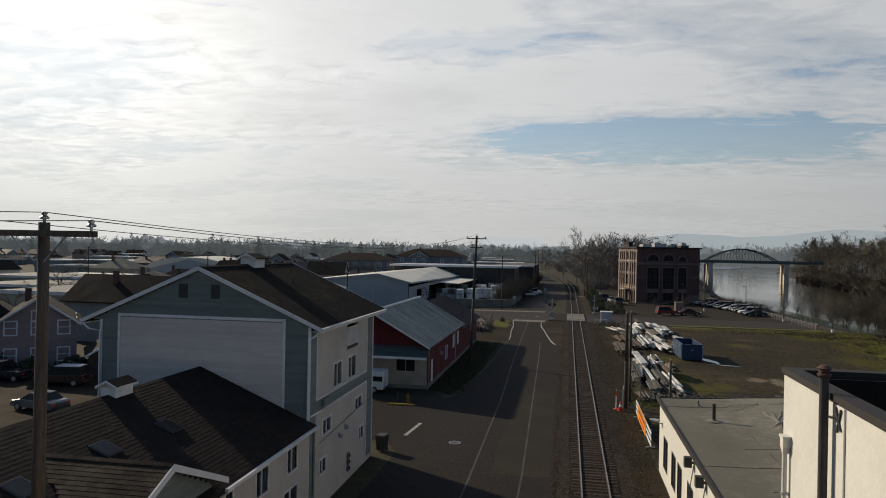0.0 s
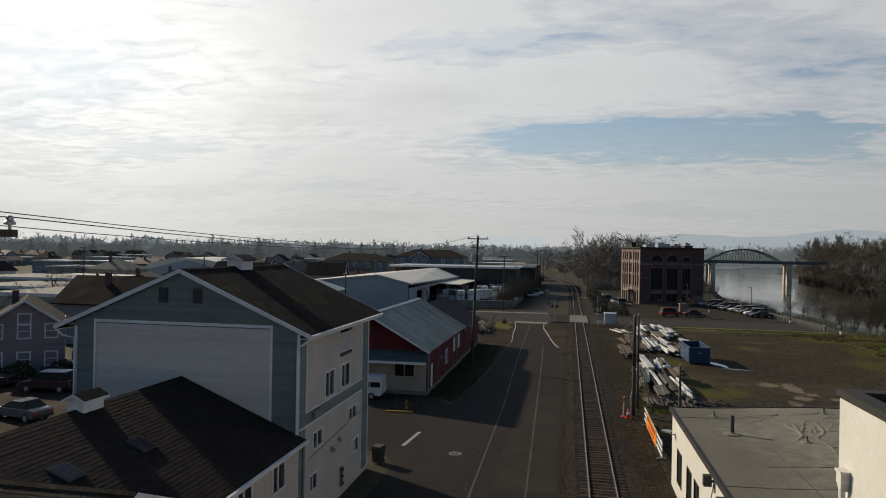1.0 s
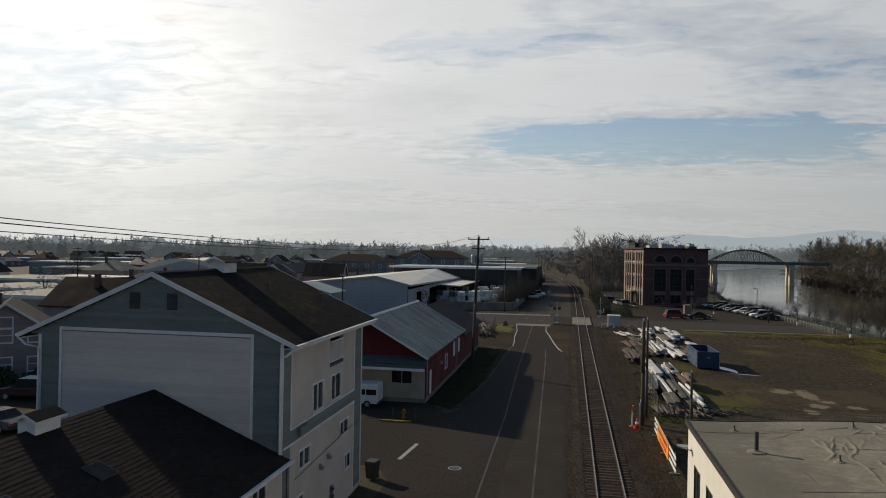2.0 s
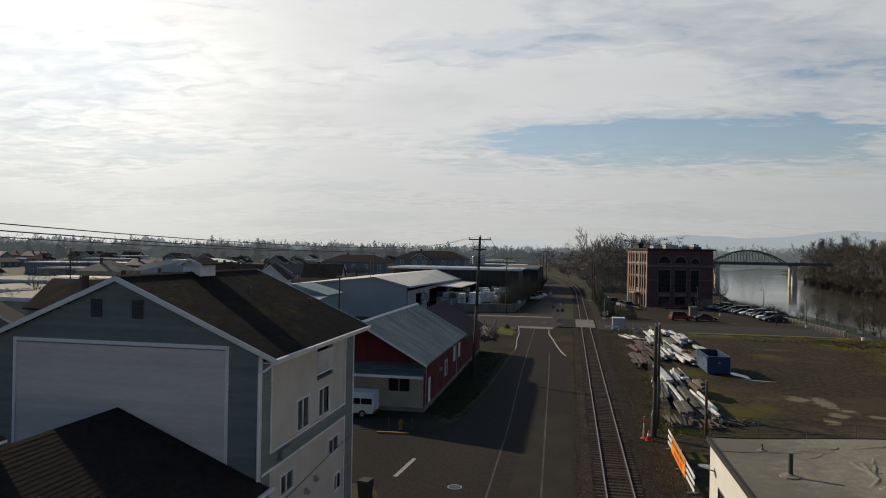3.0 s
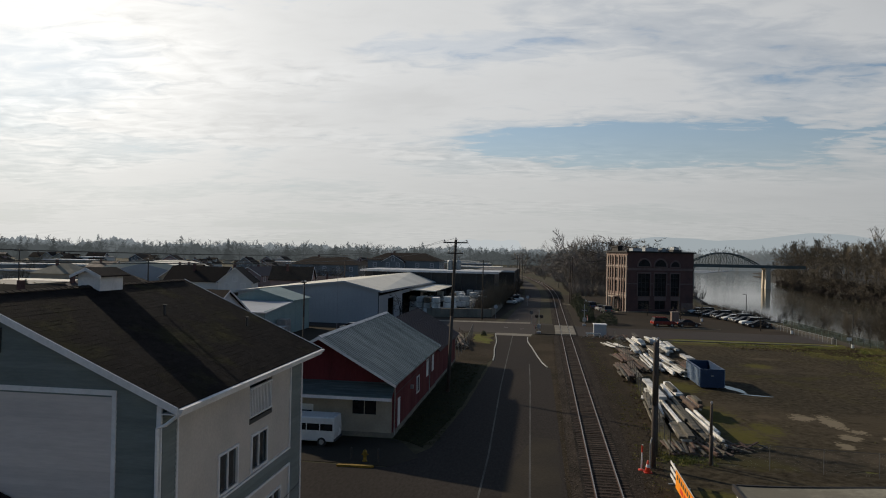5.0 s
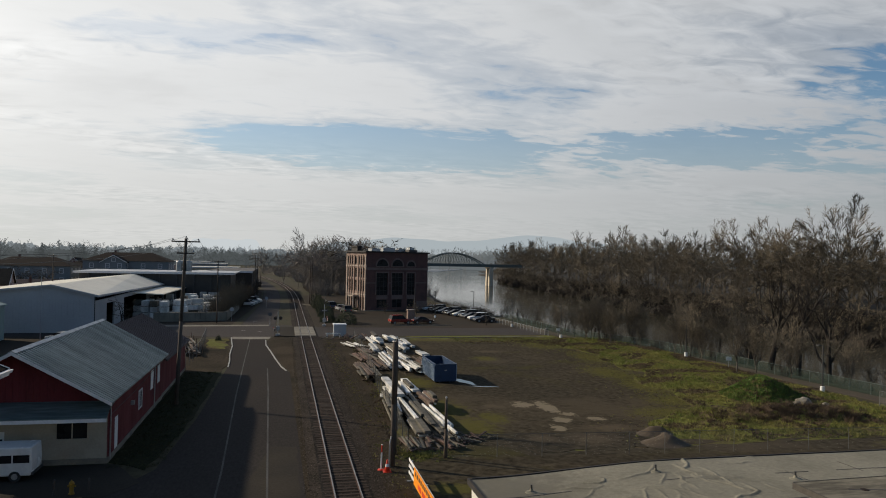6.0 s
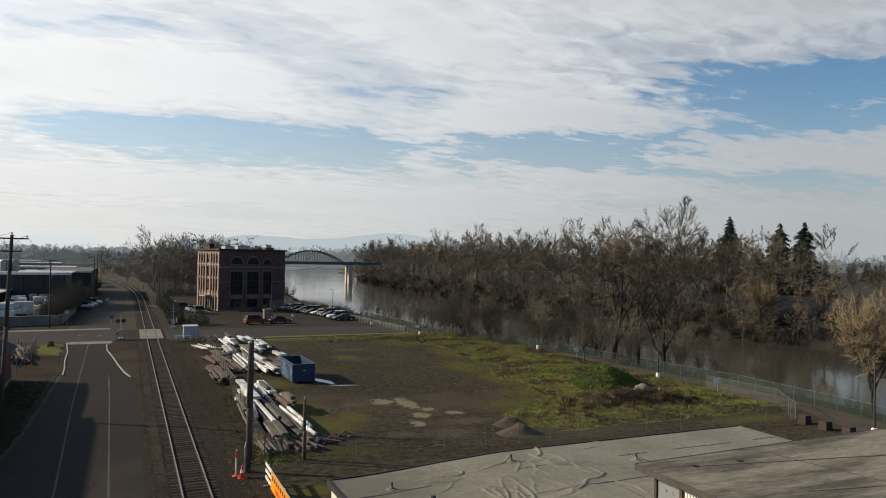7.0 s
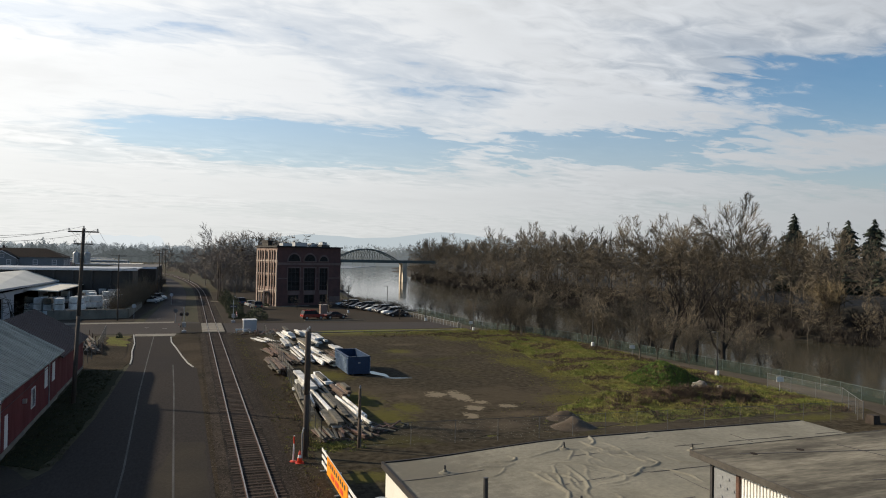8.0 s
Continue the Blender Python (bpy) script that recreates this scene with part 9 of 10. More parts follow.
# ---- bridge over the river ----
def bridge():
    b = thing("bridge", "steel arch truss road bridge on tall concrete piers", "bridge")
    y0, z = 520.0, 8.6
    part("deck", Geo().box(30, 168, y0 - 5, y0 + 5, z - 1.0, z), M["bridge_steel"], b, "dark bridge deck")
    part("parapet", Geo().box(30, 168, y0 - 5.1, y0 - 4.9, z, z + 1.1), M["bridge_steel"], b)
    xa, xb = 92.5, 139.5
    n = 12
    for s in (-4.6, 4.6):
        up = [(xa + (xb - xa) * i / n, y0 + s, z + 0.6 + 8.2 * math.sin(math.pi * i / n) ** 0.9) for i in range(n + 1)]
        part("arch_chord", Geo().pipe(up, 0.42, 6), M["bridge_steel"], b)
        for i in range(1, n):
            part("hanger", Geo().tube((up[i][0], up[i][1], z), up[i], 0.2, 0.2, 5), M["bridge_steel"], b)
            nx = up[i + 1] if i < n / 2 else up[i - 1]
            part("diagonal", Geo().tube((up[i][0], up[i][1], z), nx, 0.16, 0.16, 5), M["bridge_steel"], b)
    for i in range(2, n - 1):
        x = xa + (xb - xa) * i / n
        zz = z + 0.6 + 8.2 * math.sin(math.pi * i / n) ** 0.9
        part("strut", Geo().tube((x, y0 - 4.6, zz), (x, y0 + 4.6, zz), 0.18, 0.18, 5), M["bridge_steel"], b)
    for x in (95.5, 144.5):
        for s in (-3.6, 3.6):
            part("pier", Geo().hexa([(x - 1.7, y0 + s - 1.6, -9), (x + 1.7, y0 + s - 1.6, -9), (x + 1.7, y0 + s + 1.6, -9), (x - 1.7, y0 + s + 1.6, -9), (x - 1.3, y0 + s - 1.3, 6.4), (x + 1.3, y0 + s - 1.3, 6.4), (x + 1.3, y0 + s + 1.3, 6.4), (x - 1.3, y0 + s + 1.3, 6.4)]), M["pier"], b, "pale concrete pier")
        part("pier_cap", Geo().hexa([(x - 1.4, y0 - 5, 6.4), (x + 1.4, y0 - 5, 6.4), (x + 1.4, y0 + 5, 6.4), (x - 1.4, y0 + 5, 6.4), (x - 2.4, y0 - 5.2, 7.6), (x + 2.4, y0 - 5.2, 7.6), (x + 2.4, y0 + 5.2, 7.6), (x - 2.4, y0 + 5.2, 7.6)]), M["pier"], b)
    for x in (60, 76):
        part("pier", Geo().box(x - 1, x + 1, y0 - 4, y0 + 4, -3, 7.6), M["pier"], b)
    part("far_pier", Geo().box(119, 122.5, y0 + 150, y0 + 156, -9, 5), M["bridge_steel"], b)


M["pier"] = material("pale_bridge_concrete", (0.50, 0.43, 0.33), (0.43, 0.37, 0.29), scale=0.2, fine=2, grain=0.1, bump=0)
bridge()


# ---- hills on the horizon, haze put in as glow ----
def hills(name, dist, az0, az1, base, amp, seed, label, mat):
    g = Geo()
    n = 90
    pts = []
    for i in range(n + 1):
        a = radians(az0 + (az1 - az0) * i / n)
        k = 0.5 + 0.5 * noise.noise((i * 0.045 + seed, seed, 0)) + 0.06 * noise.noise((i * 0.16, seed, 1))
        e = step(0, 0.12, i / n) * step(1.0, 0.88, i / n)
        pts.append((dist * math.sin(a), dist * math.cos(a), 12 + max(0.0, base + amp * k) * e))
    for i in range(n):
        a, b = pts[i], pts[i + 1]
        g.add([(a[0], a[1], -30), (b[0], b[1], -30), (b[0], b[1], b[2]), (a[0], a[1], a[2]), (b[0] * 1.1, b[1] * 1.1, -30), (a[0] * 1.1, a[1] * 1.1, -30)], [(0, 1, 2, 3), (3, 2, 4, 5)])
    solid(name, g, mat, label, "hills", kind="structure")


# black surface that glows in a haze colour, for distant things
def haze_glow(name, col, strength):
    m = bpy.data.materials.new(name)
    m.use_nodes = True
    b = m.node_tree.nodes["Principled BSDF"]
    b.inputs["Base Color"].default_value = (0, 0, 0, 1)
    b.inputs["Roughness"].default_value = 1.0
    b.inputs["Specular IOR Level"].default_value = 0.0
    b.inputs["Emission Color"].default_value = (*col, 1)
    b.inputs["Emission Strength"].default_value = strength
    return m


def wood_line(dist, az0, az1, h, seed, mat):
    """The skyline of far woods: a long low band with a ragged top."""
    g = Geo()
    n = int((az1 - az0) * 14)
    pts = []
    for i in range(n + 1):
        a = az0 + (az1 - az0) * i / n
        k = 0.72 + 0.45 * noise.noise((a * 0.35, seed, 0)) + 0.30 * noise.noise((a * 1.9, seed, 1)) + 0.26 * noise.noise((a * 6.5, seed, 2))
        pts.append((dist * math.sin(radians(a)), dist * math.cos(radians(a)), h * max(0.25, k)))
    for a, b in zip(pts, pts[1:]):
        g.add([(a[0], a[1], -30), (b[0], b[1], -30), b, a, (b[0] * 1.04, b[1] * 1.04, -30), (a[0] * 1.04, a[1] * 1.04, -30)], [(0, 1, 2, 3), (3, 2, 4, 5)])
    solid("backdrop_woods", g, mat, "low band of woods on the skyline, haze put in as glow", "woods", kind="structure")


wood_line(900, -52, 8, 17, 3.0, haze_glow("wood_haze", (0.62, 0.70, 0.72), 0.13))
wood_line(1250, -52, 60, 22, 7.0, haze_glow("wood_haze_far", (0.64, 0.72, 0.76), 0.21))
wood_line(1800, -52, 60, 32, 11.0, haze_glow("wood_haze_farthest", (0.66, 0.74, 0.79), 0.34))
hills("backdrop_hills", 4300, 0.5, 32, 40, 150, 2.0, "hills on the horizon glowing pale blue for haze", haze_glow("hill_haze_near", (0.41, 0.46, 0.485), 1.0))
hills("backdrop_hills", 4500, -7.5, -1.5, 60, 60, 5.0, "faint mountain on the horizon, glowing for haze", haze_glow("hill_haze_far", (0.60, 0.64, 0.66), 1.0))

# ---- trees ----
def bare_tree(seed, H, spread=0.5, limbs=5, kids=5, twigs=9, trunk=0.34, width=0.045, lean=0.0, droop=0.0, girth=1.0, reach=1.05, coarse=False, dome=None):
    """A leafless tree: tapered trunk and limbs in one mesh, fine twigs in another."""
    rnd = random.Random(seed)
    wood, fine = Geo(), Geo()
    segs_of, sides_of = ((2, 2, 1, 1), (3, 3, 3, 3)) if coarse else ((4, 3, 2, 1), (7, 5, 3, 3))

    def wander(d, a, lift):
        v = Vector((d.x + rnd.gauss(0, a), d.y + rnd.gauss(0, a), d.z + rnd.gauss(0, a) + lift))
        return v.normalized()

    def out_of(p):
        """How far a point lies from the crown's middle: 1 on its outline."""
        return (p.x ** 2 + p.y ** 2) / (dome * H) ** 2 + ((p.z - 0.6 * H) / (0.41 * H)) ** 2

    def grow(p, d, L, r, lvl):
        if dome and lvl:
            for k in range(6):
                if out_of(p + d * L) < 1.0 or L < 0.5:
                    break
                L *= 0.8
        segs, sides = segs_of[lvl], sides_of[lvl]
        pts = [p]
        for i in range(segs):
            d = wander(d, (0.05, 0.15, 0.2, 0.25)[lvl], (0.02, 0.10 if dome else 0.14, 0.0 if dome else 0.10, -droop)[lvl])
            q = pts[-1] + d * L / segs
            ra, rb = r * (1 - 0.62 * i / segs), r * (1 - 0.62 * (i + 1) / segs)
            if coarse and lvl == 3:
                sd = d.orthogonal().normalized() * max(ra, 0.06)
                wood.add([pts[-1] - sd, pts[-1] + sd, q], [(0, 1, 2)])
            else:
                wood.tube(pts[-1], q, ra, rb, sides, False)
            pts.append(q)
        if lvl == 3:
            for k in range(twigs):
                o = pts[0].lerp(pts[-1], 0.1 + 0.9 * rnd.random())
                dd = wander(d, 0.4 if dome else 0.6, (0.16 if dome else 0.10) - droop)
                ln = L * rnd.uniform(0.35, 0.8)
                sd = dd.orthogonal().normalized() * width * rnd.uniform(0.6, 1.2)
                fine.add([o - sd, o + sd, o + dd * ln + Vector((0, 0, -droop * ln))], [(0, 1, 2)])
            return
        n = (limbs, kids, kids)[lvl]
        for k in range(n):
            t = rnd.uniform(0.2 if dome else 0.38, 1.0) if lvl == 0 else rnd.uniform(0.25, 1.0)
            if k == 0:
                t = 1.0
            f = t * segs
            i = min(int(f), segs - 1)
            o = pts[i].lerp(pts[i + 1], f - i)
            ang = k * 2.4 + rnd.uniform(-0.6, 0.6)
            out = Vector((math.cos(ang), math.sin(ang), 0))
            if lvl > 0:
                out = (out + Vector((0, 0, rnd.uniform(-0.3, 0.5)))).normalized()
            sp = spread * rnd.uniform(0.7, 1.3) * (0.35 if k == 0 else 1.0)
            nd = (d + out * sp * (1.0 if lvl == 0 else 1.15)).normalized()
            if dome and lvl:
                nd = (nd + (o - Vector((0, 0, 0.55 * H))).normalized() * 0.8).normalized()
            size = rnd.uniform(0.75, 1.1) * (1.15 - 0.35 * t if lvl == 0 else 1.0)
            grow(o, nd, L * (reach, 0.58, 0.56)[lvl] * size, r * (1 - 0.62 * t) * rnd.uniform(0.5, 0.72) + 0.006, lvl + 1)
    grow(Vector((0, 0, -0.4)), Vector((lean, lean * 0.4, 1)).normalized(), H * trunk, (H * 0.015 + 0.04) * girth, 0)
    return wood, fine


def tree_proto(name, seed, H, label, m_wood="bark", m_twig="twig", **kw):
    wood, fine = bare_tree(seed, H, **kw)
    t = thing(name, label, "tree", "", pose(0, 0, -200))
    part("trunk", wood, M[m_wood], t, smooth=True)
    part("crown", fine, M[m_twig], t)
    return t


used = set()


def plant(proto, x, y, s, turn, group, z=None):
    m = pose(x, y, land(x, y) if z is None else z, 0, 0, turn) @ Matrix.Diagonal((s, s, s, 1))
    if proto not in used:
        used.add(proto)
        proto.matrix_world = m
        proto["group"] = group
        return proto
    c = copy_thing(proto, Matrix.Identity(4))
    c.matrix_world = m
    c["group"] = group
    return c


FOREST = [tree_proto("tree", 100 + i, 22, "tall leafless brown tree on the river bank", "bark_pale", spread=0.8 + 0.06 * i, limbs=11, kids=5, twigs=13, trunk=0.48, width=0.042, girth=0.62, reach=0.85, dome=0.28 + 0.03 * i) for i in range(5)]
SPIRE = [tree_proto("tree", 120 + i, 22, "tall slender leafless tree with upright limbs", "bark_pale", spread=0.6, limbs=10, kids=5, twigs=13, trunk=0.55, width=0.042, girth=0.6, reach=0.62, dome=0.22) for i in range(3)]
BANKT = [tree_proto("tree", 140 + i, 12, "dark leafless tree leaning over the river bank", "bark", "bark", spread=0.6, limbs=7, kids=4, twigs=8, trunk=0.46, width=0.014, lean=0.16 * (i - 1.5), droop=0.06, girth=1.35, reach=0.72) for i in range(4)]
SAPLING = [tree_proto("tree", 150 + i, 8, "slender leafless sapling with fine brown twigs", "bark_pale", "twig", spread=0.5, limbs=12, kids=4, twigs=7, trunk=0.3, width=0.014, girth=0.45, reach=1.1) for i in range(2)]
GOLD = tree_proto("tree", 160, 12.5, "bushy leafless tree with golden-brown twigs", "bark", "twig_gold", spread=0.55, limbs=20, kids=5, twigs=14, trunk=0.24, width=0.016, girth=0.38, reach=1.25, droop=0.02)
TOWN = [tree_proto("tree", 180 + i, 13, "leafless street tree with a round crown", spread=0.6, limbs=7, kids=4, twigs=7, trunk=0.32, width=0.035, reach=0.95, dome=0.36) for i in range(3)]

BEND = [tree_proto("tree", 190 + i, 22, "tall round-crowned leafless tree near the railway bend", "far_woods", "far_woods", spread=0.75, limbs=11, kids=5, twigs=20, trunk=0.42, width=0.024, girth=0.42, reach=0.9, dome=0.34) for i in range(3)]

rnd = random.Random(55)
# first rows of the wood across the river: low trees at the water, tall crowns behind
y = 44.0
while y < 700:
    for r in range(2):
        x = far_bank(y) + (-2.5, 7)[r] + rnd.uniform(-2, 4)
        yy = y + rnd.uniform(-2, 2)
        low = (0.55 if r == 0 else 0.9) * (0.68 if y < 150 else 1.0) * (1.15 if y > 330 else 1.0)
        plant(rnd.choice(FOREST + FOREST + SPIRE), x, yy, rnd.uniform(0.85, 1.2) * low * 1.12, rnd.uniform(0, 360), "riverbank wood")
    y += 5.2 if y < 240 else (8.5 if y < 400 else 14.0)
# the tallest crowns that stand out of the wood
for x, yy, s in ((147, 187, 1.62), (152, 193, 1.5), (146, 200, 1.35), (150, 217, 1.38), (153, 240, 1.35), (155, 262, 1.45), (160, 282, 1.3), (163, 312, 1.35), (168, 352, 1.5), (170, 362, 1.35), (174, 420, 1.5), (146, 175, 1.15), (158, 230, 1.3), (165, 330, 1.3)):
    plant(rnd.choice(FOREST[2:]), x, yy, s * 0.95, rnd.uniform(0, 360), "riverbank wood")
# bare trees and saplings between the path and the water: kind, place, size
for i, (k, x, yy, s) in enumerate(((0, 61.7, 104, 1.55), (1, 64, 101, 1.7), (2, 65.5, 97, 1.55), (3, 62.5, 108, 1.1), (3, 67.5, 88.5, 0.55), (3, 65.5, 90, 0.5), (0, 56.5, 150, 0.75), (2, 61, 152, 0.8), (1, 64, 149, 0.7), (3, 58, 146, 0.5), (0, 69, 118, 1.0),
                                   (2, 63.5, 110, 0.8), (1, 66, 126, 0.7), (0, 53.5, 172, 0.5), (2, 55, 160, 0.55), (1, 54, 190, 0.5), (3, 62, 136, 0.6))):
    plant(BANKT[k], x, yy, s, rnd.uniform(0, 360) if i > 3 else 180 + rnd.uniform(-40, 40), "path-side trees", max(land(x, yy), WATER_Z + 0.3))
for i, (x, yy, s) in enumerate(((62, 90, 1.25), (63.5, 92.5, 1.0), (61.5, 84, 0.6), (62.5, 78, 0.6), (70, 131, 0.8), (61.0, 116, 0.8), (59.0, 124, 0.7), (62.0, 121, 0.7), (58.0, 131, 0.8), (56.0, 138, 0.7), (51.5, 176, 0.9), (52.5, 168, 0.9), (53.5, 160, 1.0), (50, 184, 0.8), (52, 196, 0.8),
                                (55.5, 206, 0.7), (66, 72, 0.5), (57.5, 143, 0.9), (60, 158, 0.8), (64, 112, 0.9))):
    plant(SAPLING[i % 2], x, yy, s, rnd.uniform(0, 360), "path-side trees", max(land(x, yy), WATER_Z + 0.3))
for i in range(36):
    yy = 92 + 50 * rnd.random()
    x = near_bank(yy) + rnd.uniform(-6, 1.5)
    plant(SAPLING[i % 2], x, yy, rnd.uniform(0.8, 1.55), rnd.uniform(0, 360), "path-side trees", max(land(x, yy), WATER_Z + 0.3))
plant(GOLD, 61.8, 64.0, 1.6, 40, "path-side trees")
plant(GOLD, 64.5, 52.0, 0.95, 130, "path-side trees")
plant(GOLD, 146.0, 152.0, 1.75, 200, "riverbank wood")
plant(GOLD, 158.0, 143.0, 1.3, 20, "riverbank wood")
# trees beyond the crossing and round the brick building
for x, yy, s in ((5, 286, 0.95), (8.5, 292, 0.9), (12, 284, 0.85), (16, 295, 0.95), (20, 300, 0.85), (25, 292, 0.8), (30, 305, 0.85), (2, 312, 0.85), (8, 322, 0.9), (36, 312, 0.75), (14, 330, 0.9), (-4, 338, 0.75), (22, 330, 0.8), (44, 322, 0.7), (30, 342, 0.8), (52, 345, 0.7)):
    plant(rnd.choice(BEND), x, yy, s * 1.2, rnd.uniform(0, 360), "trees beyond the crossing")
for x, yy, s in ((20.5, 252, 2.65), (31.5, 256, 2.6), (26.0, 178.5, 0.5), (31, 184, 0.45), (20, 186, 0.4), (37.0, 158.5, 0.55), (24, 170.5, 0.45), (-31.5, 152, 0.75), (-20.5, 196, 0.5)):
    plant(rnd.choice(TOWN), x, yy, s, rnd.uniform(0, 360), "street trees")
for i in range(62):
    az, dist = rnd.uniform(7, 46), rnd.uniform(90, 420)
    x, yy = -dist * math.sin(radians(az)), dist * math.cos(radians(az))
    if x > -64 and 100 < yy < 235 or (x > -66 and yy < 112) or (x > -20):
        continue
    plant(rnd.choice(TOWN), x, yy, rnd.uniform(0.55, 1.25), rnd.uniform(0, 360), "street trees")
for x, yy, s in ((-49.5, 72.5, 0.95), (-46.5, 76.0, 0.85), (-40.5, 91, 0.7), (-52.5, 80, 0.9), (-57, 86, 0.8), (-68, 232, 1.1), (-74, 236, 1.0), (-62, 240, 0.95), (-84, 238, 1.1), (-72, 246, 1.15), (-92, 236, 1.0), (-16.5, 232, 0.6), (-16.8, 240, 0.7), (-16.2, 218, 0.5), (-16.6, 232, 0.6)):
    plant(rnd.choice(TOWN), x, yy, s, rnd.uniform(0, 360), "street trees")


def fir(seed, H, tiers=22, per=8):
    """A conifer: drooping, overlapping boughs with ragged fingers, wide below and uneven."""
    rnd = random.Random(seed)
    wood, fol = Geo().tube((0, 0, -0.5), (0, 0, H), H * 0.014, 0.02, 7, False), Geo()
    lump = [rnd.uniform(0.65, 1.25) for k in range(9)]
    for i in range(tiers * per):
        t = rnd.random() ** 0.85
        a = rnd.uniform(0, 2 * math.pi)
        R = H * 0.29 * (1 - t) ** 0.75 * lump[int(t * 8.99)] * rnd.uniform(0.7, 1.15) + 0.25
        d = Vector((math.cos(a), math.sin(a), 0))
        s = Vector((-d.y, d.x, 0))
        L, w, dr = R, R * 0.26 + 0.1, -R * rnd.uniform(0.15, 0.5)
        c = Vector((0, 0, H * (0.08 + 0.92 * t)))
        m1, e = c + d * L * 0.55 + Vector((0, 0, dr * 0.35)), c + d * L + Vector((0, 0, dr))
        fol.add([c, m1 - s * w + Vector((0, 0, -w * 0.7)), e, m1 + s * w + Vector((0, 0, -w * 0.7)), m1 + Vector((0, 0, w * 0.3))], [(0, 1, 4), (1, 2, 4), (2, 3, 4), (3, 0, 4)])
        for j in range(3):
            o = c + d * L * (0.35 + 0.25 * j)
            o.z += dr * (0.3 + 0.25 * j)
            q = o + s * w * rnd.choice((-1, 1)) * rnd.uniform(1.0, 1.7) + d * w * 0.6 + Vector((0, 0, -w * rnd.uniform(0.4, 1.0)))
            fol.add([o, q, o + d * w * 0.9 + Vector((0, 0, -0.2 * w))], [(0, 1, 2)])
    return wood, fol


FIRS = []
for i in range(2):
    wd, fo = fir(300 + i, 20, 34, 12)
    t = thing("fir_tree", "tall dark green fir tree", "tree", "", pose(0, 0, -200))
    part("trunk", wd, M["bark"], t)
    part("crown", fo, M["needles"], t)
    FIRS.append(t)
for x, yy, s in ((212.3, 226.5, 1.5), (224.2, 213.3, 1.38), (229.6, 206.9, 1.4), (219.7, 218.5, 0.9), (-70, 118, 0.45), (-88, 122, 0.4)):
    plant(FIRS[(int(abs(x)) + int(yy)) % 2], x, yy, s, rnd.uniform(0, 360), "fir trees")


# far woods, joined: bare crowns and dark firs
def to_arrays(g):
    v = np.array([tuple(p) for p in g.v], dtype=np.float64)
    tri = [(f[0], f[k], f[k + 1]) for f in g.f for k in range(1, len(f) - 1)]
    return v, np.array(tri, dtype=np.int64)


def scatter(name, protos, places, mat, label, category):
    vs, fs, off = [], [], 0
    for k, x, y, z, s, a in places:
        v, f = protos[k]
        c, sn = math.cos(a), math.sin(a)
        w = np.empty_like(v)
        w[:, 0] = x + s * (v[:, 0] * c - v[:, 1] * sn)
        w[:, 1] = y + s * (v[:, 0] * sn + v[:, 1] * c)
        w[:, 2] = z + s * v[:, 2]
        vs.append(w)
        fs.append(f + off)
        off += len(v)
    v, f = np.concatenate(vs), np.concatenate(fs)
    me = bpy.data.meshes.new(name)
    me.vertices.add(len(v))
    me.vertices.foreach_set("co", v.ravel())
    me.loops.add(f.size)
    me.loops.foreach_set("vertex_index", f.ravel())
    me.polygons.add(len(f))
    me.polygons.foreach_set("loop_start", np.arange(0, f.size, 3))
    me.polygons.foreach_set("loop_total", np.full(len(f), 3))
    me.materials.append(mat)
    me.update()
    me.validate()
    return tagged(new(name, me), label, category, kind="stuff")


def brush_geo(seed, n=36, h=1.6, r=1.2, w=0.035):
    rnd = random.Random(seed)
    g = Geo()
    for i in range(n):
        a, k = rnd.uniform(0, 6.28), rnd.random() ** 0.5 * r * 0.5
        o = Vector((math.cos(a) * k, math.sin(a) * k, -0.1))
        d = Vector((math.cos(a) * rnd.uniform(0, 0.8), math.sin(a) * rnd.uniform(0, 0.8), 1)).normalized()
        L = h * rnd.uniform(0.4, 1.1)
        s = d.orthogonal().normalized() * w
        g.add([o - s, o + s, o + d * L], [(0, 1, 2)])
        for j in range(2):
            t = rnd.uniform(0.3, 0.9)
            o2 = o + d * L * t
            d2 = (d + Vector((rnd.gauss(0, 0.6), rnd.gauss(0, 0.6), rnd.gauss(0, 0.3)))).normalized()
            g.add([o2 - s * 0.7, o2 + s * 0.7, o2 + d2 * L * 0.45], [(0, 1, 2)])
    return g


LOWB, FARB = [], []
for i in range(4):
    wd, fi = bare_tree(400 + i, 21, spread=0.8, limbs=9, kids=4, twigs=10, trunk=0.46, width=0.055, reach=0.85, girth=0.6, coarse=True, dome=0.26 + 0.03 * i)
    wd.add(fi.v, fi.f)
    LOWB.append(to_arrays(wd))
    wd, fi = bare_tree(440 + i, 21, spread=0.6, limbs=6, kids=3, twigs=6, trunk=0.4, width=0.15, reach=0.9, coarse=True, dome=0.3 + 0.04 * i)
    wd.add(fi.v, fi.f)
    FARB.append(to_arrays(wd))
LOWF = []
for i in range(3):
    wd, fo = fir(420 + i, 15 + 2 * i, 12, 9)
    wd.add(fo.v, fo.f)
    LOWF.append(to_arrays(wd))
rnd = random.Random(91)
pl = []
for i in range(240):
    yy = 35 + 615 * rnd.random() ** 1.25
    x = far_bank(yy) + 13 + 55 * rnd.random() ** 1.3
    pl.append((rnd.randrange(4), x, yy, land(x, yy), rnd.uniform(0.8, 1.08) * (0.72 if yy < 160 else 1.1) * (1.12 if yy > 330 else 1.0), rnd.uniform(0, 6.28)))
